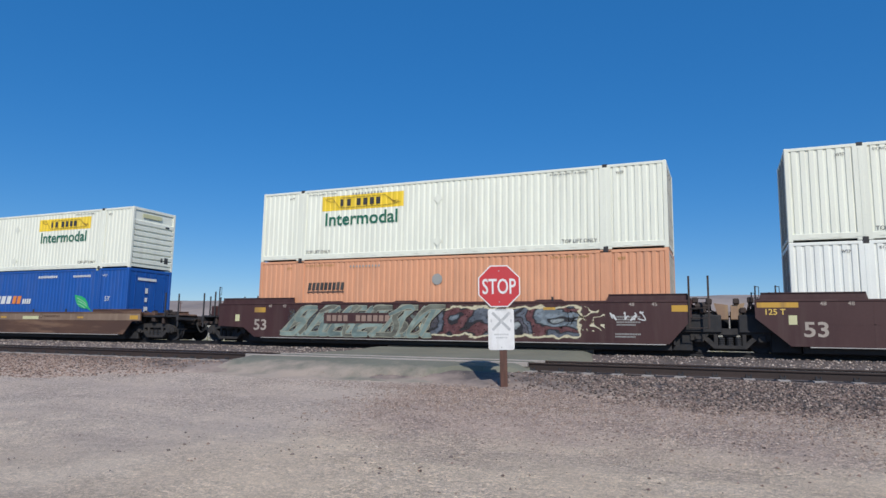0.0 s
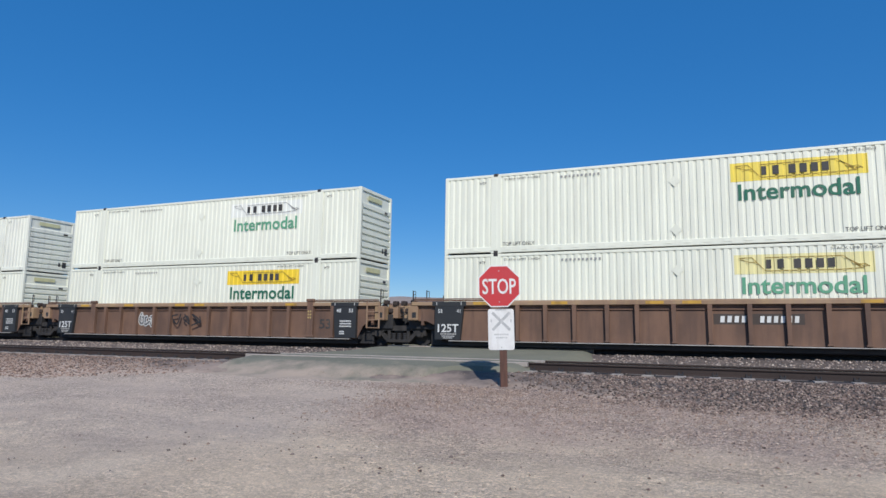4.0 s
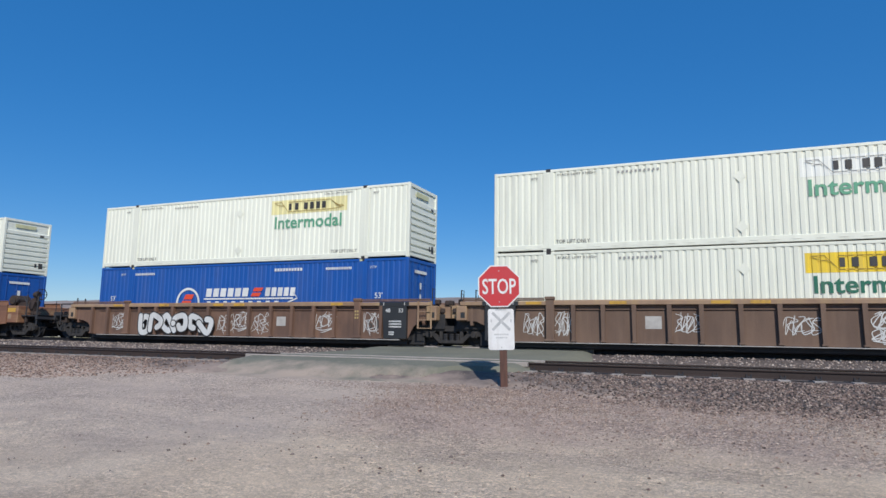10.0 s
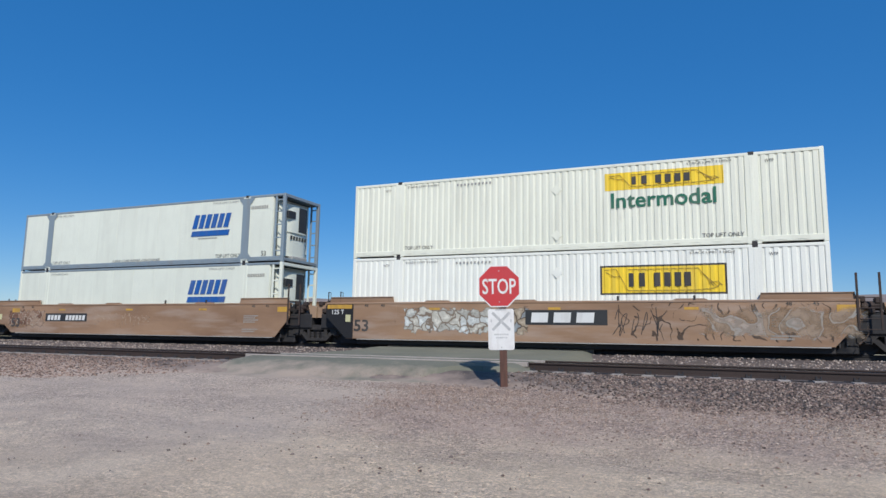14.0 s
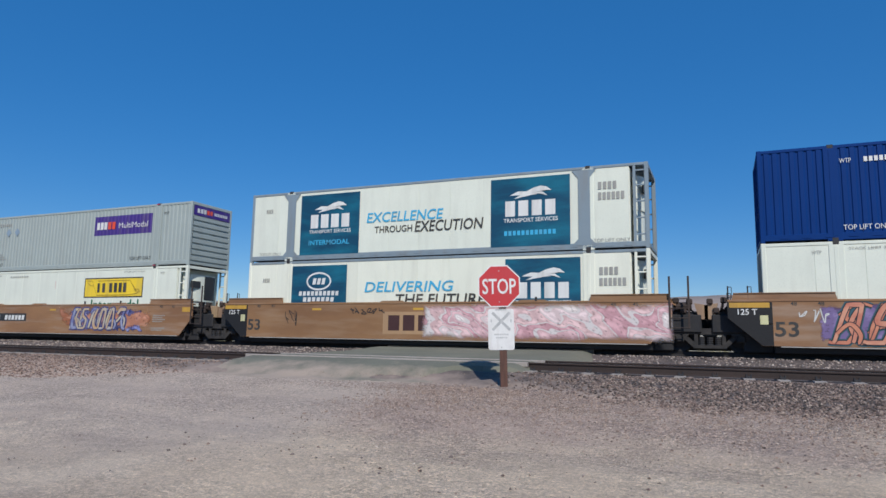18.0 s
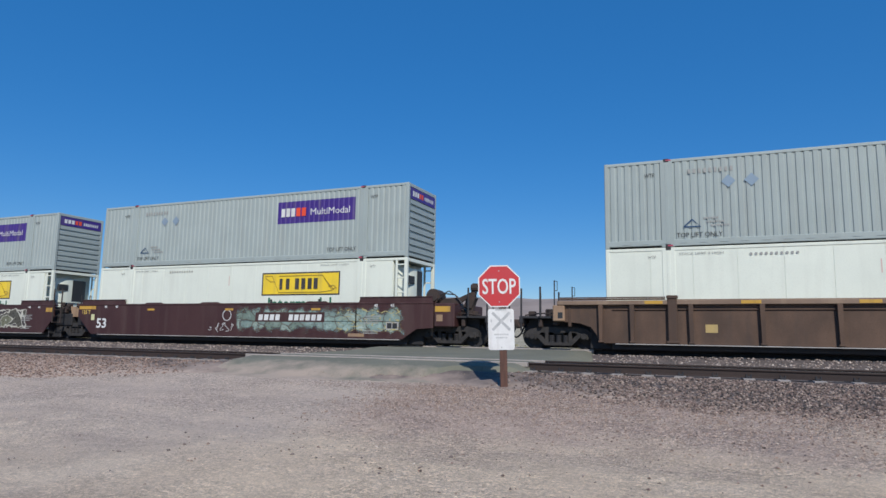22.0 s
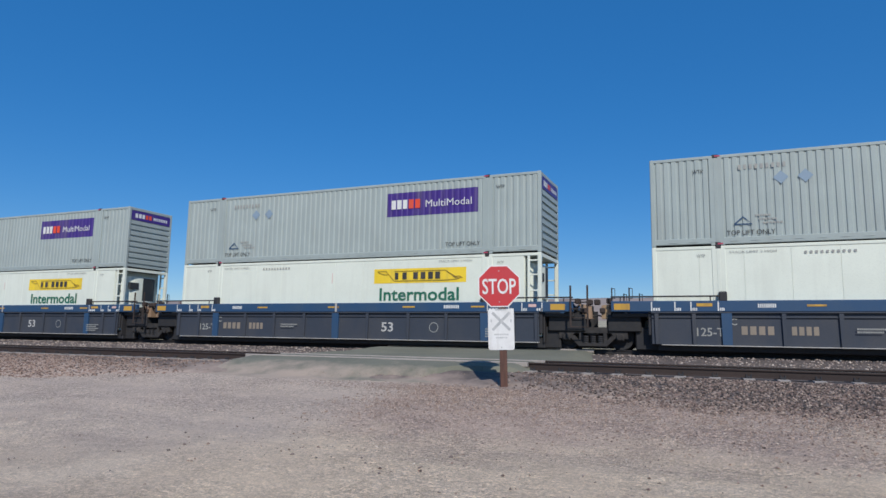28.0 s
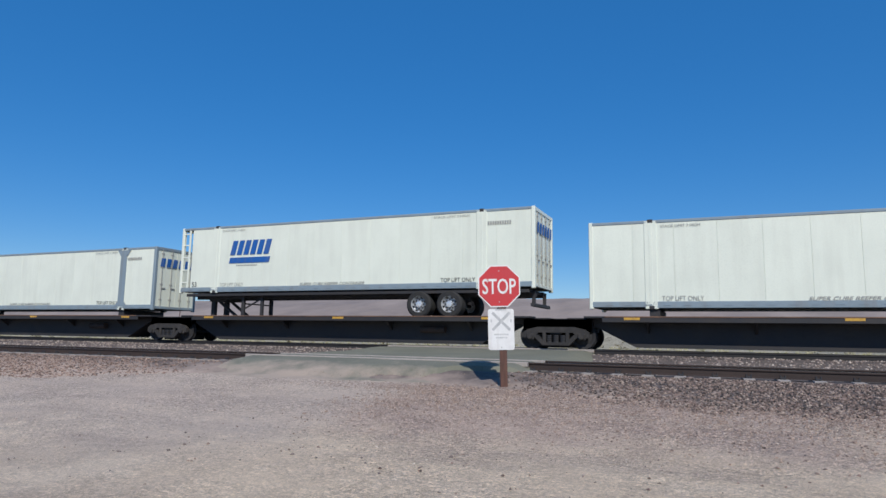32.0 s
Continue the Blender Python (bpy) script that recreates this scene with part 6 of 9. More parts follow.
def stroke_piece(car, x0, x1, z0, z1, n, fill, line, seed, halo=None, w=0.15, edge=0.07, lean=0.25, y=None, forms=3):
    """A sprayed piece with no word in it: thick leaning strokes that hook and cross, each with a drawn edge."""
    rnd = random.Random(seed)
    y = -CAR_Y - 0.010 if y is None else y
    kinds = (((0.15, 1.0), (0.05, 0.35), (0.35, 0.0), (0.8, 0.15)), ((0.9, 0.92), (0.35, 1.0), (0.25, 0.6), (0.75, 0.42), (0.6, 0.0), (0.0, 0.08)),
             ((0.1, 0.0), (0.3, 0.9), (0.6, 0.95), (0.85, 0.0)), ((0.0, 0.75), (0.45, 1.0), (0.95, 0.85)), ((0.1, 0.3), (0.5, 0.5), (1.0, 0.35), (0.9, 0.05)),
             ((0.8, 1.0), (0.6, 0.45), (0.95, 0.05), (1.25, 0.1)))
    H, L = Geo(), Geo()
    fills = [Geo() for _ in fill]
    k = 0
    for i in range(n):
        a, b = x0 + (x1 - x0) * (i + 0.08) / n, x0 + (x1 - x0) * (i + 0.95) / n
        mid = 0.5 * (z0 + z1)
        lift = rnd.uniform(-0.05, 0.05)
        for form in rnd.sample(kinds, forms):
            pts = []
            for u, v in form:
                z = min(z1 - w / 2, max(z0 + w / 2, z0 + lift + (z1 - z0) * (v + rnd.uniform(-0.08, 0.08))))
                pts.append((a + (b - a) * (u + rnd.uniform(-0.1, 0.1)) + lean * (z - mid), z))
            ww, d = w * rnd.uniform(0.7, 1.2), y - 0.0016 * k
            rim = ww / 2 + (1.3 * edge if halo else 0.5 * edge)
            c = [(p, min(z1 - rim, max(z0 + rim, q))) for p, q in curve_points(pts, 7)]
            if halo:
                H.ribbon(c, ww + 2.6 * edge, y + 0.004, 0.2, 0.00003)
            L.ribbon(c, ww + edge, d, 0.22, 0.00003)
            fills[k % len(fill)].ribbon(c, ww, d - 0.0008, 0.35, 0.00002)
            k += 1
    if halo:
        part("graffiti_halo", H, halo, car, "sprayed outer edge")
    part("graffiti_outline", L, line, car, "drawn outline of the graffiti")
    for g, m in zip(fills, fill):
        part("graffiti", g, m, car, "sprayed interlocking strokes")


def loose_tag(car, x0, x1, z0, z1, seed, mat, n=3, w=0.04, y=None, flourish=False, rows=1):
    """A one-colour marker tag: leaning hooks, loops and zigzags side by side, perhaps underlined."""
    rnd = random.Random(seed)
    kinds = (((0.1, 1.0), (0.2, 0.0), (0.55, 0.75), (0.85, 0.05)), ((0.85, 0.9), (0.2, 0.8), (0.6, 0.5), (0.9, 0.2), (0.1, 0.05)),
             ((0.5, 1.0), (0.1, 0.6), (0.3, 0.05), (0.85, 0.3), (0.7, 0.85), (0.4, 0.95)), ((0.15, 0.0), (0.25, 1.0), (0.85, 0.75), (0.3, 0.5), (0.9, 0.0)),
             ((0.2, 0.95), (0.85, 0.9), (0.15, 0.1), (0.9, 0.1)))
    g, k, dz = Geo(), 0, (z1 - z0) / rows
    for row in range(rows):
        low = z0 + row * dz + (0.22 * dz if flourish and row == 0 else 0.0)
        high = z0 + (row + 1) * dz - 0.04
        for i in range(n):
            a, b = x0 + (x1 - x0) * (i - 0.25) / n, x0 + (x1 - x0) * (i + 1.35) / n
            lift = rnd.uniform(-0.06, 0.06) * dz
            for form in rnd.sample(kinds, 2):
                pts = [(a + (b - a) * (u + 0.2 * v + rnd.uniform(-0.16, 0.16)), low + lift + (high - low) * (v + rnd.uniform(-0.15, 0.15))) for u, v in form]
                g.ribbon(curve_points(pts), w * rnd.uniform(0.6, 0.9), y - 0.0004 * k, 0.25, 0.0001)
                k += 1
    if flourish:
        g.ribbon(curve_points([(x0, z0 + 0.18 * dz), (x0 + 0.4 * (x1 - x0), z0 + 0.1 * dz), (x1, z0 + 0.22 * dz), (x0 + 0.5 * (x1 - x0), z0 + 0.02 * dz), (x0 + 0.3 * (x1 - x0), z0)]), w, y - 0.0004 * k, 0.3, 0.0001)
    part("graffiti_tag", g, mat, car, "loose sprayed marker tag")


def wheelset():
    g = Geo()
    for s in (-1, 1):
        y = s * 0.7525
        prof = [(0.10, -0.075), (0.14, -0.07), (0.30, -0.03), (0.35, -0.055), (0.425, -0.06), (0.43, 0.045), (0.455, 0.055), (0.455, 0.08), (0.36, 0.075), (0.30, 0.02), (0.14, 0.06), (0.10, 0.075)]
        g.lathe([(r, (yy if s < 0 else -yy)) for r, yy in prof], (0, y, 0), 24)
        for k in range(3):
            a = k * 2.0944
            g.tube((0.22 * math.cos(a), y + s * 0.02, 0.22 * math.sin(a)), (0.22 * math.cos(a), y + s * 0.05, 0.22 * math.sin(a)), 0.045, 8)
    g.tube((0, -1.05, 0), (0, 1.05, 0), 0.085, 10)
    return g


def truck_frame():
    g = Geo()
    for s in (-1, 1):
        y0, y1 = s * 0.93, s * 1.09
        out = [(-1.13, 0.37), (-1.13, 0.56), (-0.98, 0.66), (-0.62, 0.74), (0.62, 0.74), (0.98, 0.66), (1.13, 0.56), (1.13, 0.37), (0.72, 0.40), (0.62, 0.60), (0.42, 0.62), (0.42, 0.66), (-0.42, 0.66), (-0.42, 0.62), (-0.62, 0.60), (-0.72, 0.40)]
        g.prism(out[:2] + out[2:8] + [(0.74, 0.37), (0.60, 0.55), (-0.60, 0.55), (-0.74, 0.37)], y0, y1)
        low = [(-0.80, 0.45), (-0.62, 0.47), (-0.36, 0.22), (0.36, 0.22), (0.62, 0.47), (0.80, 0.45), (0.46, 0.12), (-0.46, 0.12)]
        g.prism(low, y0, y1)
        for x in (-0.40, 0.40):
            g.box(x - 0.06, x + 0.06, y0, y1, 0.14, 0.60, 0.015)
        for x in (-0.885, 0.885):
            g.box(x - 0.13, x + 0.13, s * 0.92, s * 1.12, 0.30, 0.52, 0.03)
            g.tube((x, s * 1.10, 0.43), (x, s * 1.17, 0.43), 0.10, 12)
    g.box(-0.2, 0.2, -1.05, 1.05, 0.48, 0.68, 0.03)
    # centre block reaches down to close the lit slit under the truck
    g.box(-0.62, 0.62, -0.62, 0.62, 0.04, 0.48, 0.03)
    return g


def truck_springs():
    g = Geo()
    for s in (-1, 1):
        for x in (-0.24, 0.0, 0.24):
            for k in range(4):
                g.tube((x, s * 1.0, 0.22 + 0.065 * k), (x, s * 1.0, 0.265 + 0.065 * k), 0.10, 10)
    return g


WHEELSETS = []


def add_truck(car, x):
    t = part("truck", shared("truck", truck_frame, M_TRUCK), M_TRUCK, car, "cast steel four-wheel truck with grey-brown dust", m=pose(x, 0, 0))
    part("spring_nest", shared("spring_nest", truck_springs, M_DARK), M_DARK, t)
    for dx in (-0.885, 0.885):
        WHEELSETS.append((part("wheelset", shared("wheelset", wheelset, M_WHEEL, True), M_WHEEL, t, "axle with two steel wheels", m=pose(dx, 0, 0.43)), dx))


def hand_posts(car, xs, z0, z1, material=None):
    """Slim upright grab irons at the car's end."""
    for x in xs:
        for s in (-1, 1):
            part("grab_iron", shared(f"grab_iron{z0}{z1}", lambda: Geo().path([(0, 0, z0), (0, 0, z1)], 0.022).path([(0, 0, z1 - 0.03), (0.10, 0, z1 - 0.03), (0.10, 0, z1 - 0.35), (0, 0, z1 - 0.35)], 0.011, 5), material or M_DARK), material or M_DARK, car, "upright grab iron", m=pose(x, s * 1.42, 0))


def ladder(car, x, w, z0, z1, material, top):
    def make():
        g = Geo()
        for xx in (0, w):
            g.box(xx - 0.03, xx + 0.03, -0.02, 0.02, z0, top, 0.006)
        z = z0 + 0.02
        while z < z1 - 0.05:
            g.path([(0, 0, z), (w, 0, z)], 0.016, 6)
            z += 0.3
        return g
    part("ladder", shared(f"ladder{w}{z0}{z1}{top}", make, material), material, car, "steel end ladder", m=pose(x, -CAR_Y - 0.02, 0))


def coupler_end(car, e, x0, body, stand, tall):
    """Platform, draft gear, coupler, air hose and brake stand outside the body's end. e: +1 leading, -1 trailing end; x0: the body's end."""
    xe = e * (S2 + (3.25 if e > 0 else 2.95))
    part("end_platform", Geo().box(x0, xe, -1.3, 1.3, 1.02, 1.10).box(x0, xe, -0.35, 0.35, 0.72, 1.02).box(xe - e * 0.12, xe, -1.35, 1.35, 0.86, 1.10), M_DARK if body is not M_TAN else body, car, "steel end platform")
    part("coupler", Geo().box(xe, xe + e * 0.45, -0.13, 0.13, 0.76, 0.98, 0.03).box(xe + e * 0.32, xe + e * 0.60, -0.20, 0.20, 0.70, 1.02, 0.05).box(xe + e * 0.06, xe + e * 0.12, -0.25, 0.25, 0.66, 1.06), M_GEAR, car, "grimy knuckle coupler")
    hose = [(xe + e * (0.1 + 0.62 * u), -0.32, 0.80 - 0.42 * math.sin(u * 3.14) ** 0.8) for u in [i / 10 for i in range(11)]]
    part("air_hose", Geo().hose(hose, 0.032, 7), M_TYRE, car, "hanging black air hose")
    for s in (-1, 1):
        g = Geo()
        if tall > 2.1:
            g.path([(xe - e * 0.06, s * 1.3, 0.6), (xe - e * 0.06, s * 1.3, 2.05)], 0.034)
            g.path([(xe - e * 0.75, s * 1.38, 1.05), (xe - e * 0.75, s * 1.38, 2.1)], 0.034)
        else:
            g.path([(xe - e * 0.55, s * 1.38, 0.62), (xe - e * 0.55, s * 1.38, 1.62), (xe - e * 1.45, s * 1.38, 1.62)], 0.03)
            g.path([(xe - e * 0.55, s * 1.38, 1.3), (xe - e * 1.45, s * 1.38, 1.5)], 0.02, 5)
            g.path([(xe - e * 0.06, s * 1.3, 0.9), (xe - e * 0.06, s * 1.3, 1.75)], 0.018, 5)
            g.box(xe - e * 0.55, xe, s * 1.26, s * 1.34, 1.06, 1.24, 0.01)
        g.path([(xe - e * 0.03, s * 1.28, 0.5), (xe - e * 0.03, s * 0.75, 0.5)], 0.02, 5)
        part("end_handrail", g, M_DARK, car, "slim end handrail")
    part("cut_lever", Geo().path([(xe + e * 0.02, -1.35, 0.92), (xe + e * 0.05, -0.6, 0.92), (xe + e * 0.3, -0.1, 1.05)], 0.018, 6), M_DARK, car)
    part("body_bolster", Geo().box(e * (S2 + 0.35), e * (S2 + 2.75), -0.86, 0.86, 0.55, 1.03, 0.02), M_WHEEL, car, "dark underframe over the truck")
    xe = e * (S2 + 2.95)
    gear = Geo()
    for x, y, w, z0, z1 in ((0.35, -0.9, 0.24, 1.10, 1.28), (0.95, -0.7, 0.34, 1.10, 1.36), (1.45, -1.0, 0.2, 1.1, 1.3), (0.7, -1.12, 0.14, 0.72, 1.02), (1.25, -1.15, 0.2, 0.8, 1.0)):
        gear.box(xe - e * x - w / 2, xe - e * x + w / 2, y - 0.12, y + 0.12, z0, z1, 0.03)
    gear.path([(xe - e * 0.1, -0.95, 1.14), (xe - e * 0.7, -1.12, 1.2), (xe - e * 1.5, -1.1, 1.18), (xe - e * 2.0, -1.05, 1.3)], 0.025, 6)
    gear.path([(xe + e * 0.05, -0.5, 1.0), (xe + e * 0.25, -0.42, 0.72), (xe + e * 0.4, -0.36, 0.98)], 0.025, 6)
    part("brake_rigging", gear, M_GEAR, car, "grimy valves and rods on the end platform")
    if stand and body is M_SLATE:
        b = part("brake_stand", Geo().box(xe - e * 0.6 - 0.09, xe - e * 0.6 + 0.09, -1.1, -0.95, 1.1, 2.2, 0.02).box(xe - e * 0.6 - 0.2, xe - e * 0.6 + 0.2, -1.12, -0.9, 1.1, 1.5, 0.03), M_GEAR, car, "slim steel brake stand")
        hub = (xe - e * 0.6, -1.2, 2.02)
        ring = [(hub[0] + 0.3 * math.cos(k * 0.3927), -1.2, 2.02 + 0.3 * math.sin(k * 0.3927)) for k in range(17)]
        g = Geo().path(ring, 0.024, 6)
        for k in range(5):
            g.path([hub, (hub[0] + 0.3 * math.cos(k * 1.2566), -1.2, 2.02 + 0.3 * math.sin(k * 1.2566))], 0.018, 5)
        part("brake_wheel", g.path([hub, (hub[0], -1.05, 2.02)], 0.05, 8), M_DARK, b, "spoked hand brake wheel")
    elif stand:
        b = part("brake_stand", Geo().prism([(xe - e * 0.62, 1.1), (xe - e * 0.42, 1.1), (xe - e * 0.27, 2.28), (xe - e * 0.42, 2.28)], -1.05, -0.86), M_GEAR, car, "slim steel brake stand")
        part("gear_box", Geo().prism([(xe - e * 0.74, 1.45), (xe - e * 0.42, 1.38), (xe - e * 0.28, 1.75), (xe - e * 0.5, 1.95)], -1.12, -0.8).tube((xe - e * 0.46, -1.0, 2.12), (xe - e * 0.2, -1.0, 2.12), 0.14, 10), M_GEAR, b)
        wx = xe - e * 0.12
        ring = [(wx, -0.9 + 0.27 * math.cos(k * 0.3927), 2.14 + 0.27 * math.sin(k * 0.3927)) for k in range(17)]
        g = Geo().path(ring, 0.022, 6)
        for k in range(4):
            g.path([(wx, -0.9, 2.14), ring[k * 4]], 0.014, 5)
        g.path([(wx - e * 0.3, -0.9, 2.14), (wx, -0.9, 2.14)], 0.03, 7)
        part("brake_wheel", g, M_DARK, b, "spoked hand brake wheel")
        if body not in (M_BROWN, M_BROWN_DK):
            part("brake_arm", Geo().prism([(xe - e * 1.85, 1.72), (xe - e * 1.75, 1.45), (xe - e * 0.95, 1.55), (xe - e * 0.5, 1.82), (xe - e * 0.46, 1.98), (xe - e * 0.95, 1.78)], -0.98, -0.88), M_GEAR, b, "angled brake arm")
            part("air_reservoir", Geo().tube((xe - e * 2.05, -0.3, 1.84), (xe - e * 1.95, -1.1, 1.84), 0.27, 18).tube((xe - e * 1.95, -1.1, 1.84), (xe - e * 1.94, -1.16, 1.84), 0.2, 14), M_GEAR, car, "round air reservoir", smooth=True)
            part("reservoir_strap", Geo().box(xe - e * 2.25, xe - e * 1.72, -0.98, -0.9, 1.1, 1.64).box(xe - e * 2.12, xe - e * 1.86, -1.0, -0.9, 1.5, 2.0, 0.02), M_BROWN, car, "rusty reservoir bracket")
            part("brake_pipe", Geo().path([(xe - e * 1.75, -1.1, 1.7), (xe - e * 1.45, -1.1, 1.92), (xe - e * 1.1, -1.05, 1.88), (xe - e * 0.6, -1.0, 1.3)], 0.026, 6).path([(xe - e * 1.75, -1.0, 1.85), (xe - e * 1.35, -1.0, 2.02), (xe - e * 1.0, -1.0, 1.8)], 0.02, 6).path([(xe - e * 1.9, -0.6, 1.3), (xe - e * 1.1, -0.9, 1.35), (xe - e * 0.4, -0.6, 1.2)], 0.025, 6), M_DARK, car, "bent brake pipes")


def artic_end(car, e, x0):
    """Bolster over the shared truck."""
    xc = e * (S2 + 1.68)
    g = Geo()
    g.box(x0 - e * 0.4, xc - e * 0.25, -0.55, 0.55, 0.62, 1.25, 0.05)
    g.prism([(x0 - e * 0.5, 1.1), (x0 - e * 0.1, 1.55), (xc - e * 0.35, 1.12), (xc - e * 0.35, 0.95)], -1.0, -0.82)
    g.prism([(x0 - e * 0.5, 1.1), (x0 - e * 0.1, 1.55), (xc - e * 0.35, 1.12), (xc - e * 0.35, 0.95)], 0.82, 1.0)
    g.tube((xc - e * 0.3, 0, 0.6), (xc - e * 0.3, 0, 1.3), 0.3, 14)
    g.box(x0 - e * 0.9, xc - e * 0.22, -1.16, 1.16, 0.60, 1.16, 0.03)
    part("articulation_bolster", g, M_WHEEL, car, "dark steel articulation bolster")
    part("bearing_cap", Geo().prism([(xc - e * 0.42, 1.52), (xc - e * 0.02, 1.46), (xc - e * 0.02, 1.02), (xc - e * 0.28, 1.02)], -1.12, -0.7), M_CHORD, car, "dusty tan bearing housing")
    valve = Geo().tube((x0 + e * 0.1, -1.05, 1.42), (xc - e * 0.5, -1.05, 1.44), 0.13, 12)
    for k, (u, z) in enumerate(((0.1, 1.62), (0.32, 1.3), (0.5, 1.58))):
        valve.box(x0 + e * u - 0.09, x0 + e * u + 0.09, -1.2, -0.95, z - 0.1, z + 0.08, 0.03)
    part("brake_valve", valve, M_GEAR, car, "grimy brake valve and cylinder")
    part("air_pipe", Geo().path([(x0, -1.15, 1.35), (xc - e * 0.5, -1.0, 1.3), (xc - e * 0.2, -0.9, 1.05), (xc + e * 0.15, -0.85, 1.15)], 0.028, 6), M_TYRE, car, "black air pipe")


def under_frame(car, x0, x1):
    # floor dropped almost to the rails, a dark fill for the shade beneath
    part("well_floor", Geo().box(x0 - 0.15, x1 + 0.15, -1.22, 1.22, 0.014, 0.36, 0.03), M_DARK, car, "dark well floor, deepened to fill the shade under the car")
    for e in (-1, 1):
        part("well_end_wall", Geo().box(e * (S2 + 0.06), e * (S2 + 0.11), -CAR_Y + 0.19, CAR_Y - 0.19, 0.2, 1.15), M_DARK, car, "dark end wall of the well")
        # added dark block where shade fills the space before the truck
        part("well_slope", Geo().box(e * (S2 - 0.25), e * (S2 + 0.6), -1.05, 1.05, 0.014, 0.75, 0.04), M_WHEEL, car, "dark block filling the shade below the well's end")
    # the sunlit line along the sill is put into the flange's pale colour
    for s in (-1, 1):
        part("bottom_flange", Geo().box(x0, x1, s * (CAR_Y - 0.14), s * (CAR_Y + 0.035), 0.195, 0.222, 0.005), M_FLANGE, car, "lower flange with the sunlit tone in its colour")


def stencil_53(car, x, z, material, h=0.34):
    lettering("53", h, material, car, x, z, -CAR_Y - 0.005, width=1.5 * h, name="stencil", weight=0.02)


def little_print(car, x, z, material, n=2, w=0.7, seed=1):
    g = Geo()
    for k in range(n):
        b = word_bars(int(w / 0.05), x, x + w * (1 if k % 2 == 0 else 0.8), z - 0.085 * k, 0.05, -CAR_Y - 0.005, 0, seed + k)
        g.add(b.v, b.f)
    part("small_print", g, material, car, "illegible small print")


def reflectors(car, xs, z, y=-CAR_Y - 0.006, w=0.42, h=0.085):
    me = shared(f"reflector{w}{h}{z}{y}", lambda: Geo().box(-w / 2, w / 2, y, y + 0.004, z, z + h, 0.001), M_REFLECT)
    for x in xs:
        part("reflector", me, M_REFLECT, car, "yellow reflective strip", m=pose(x, 0, 0))


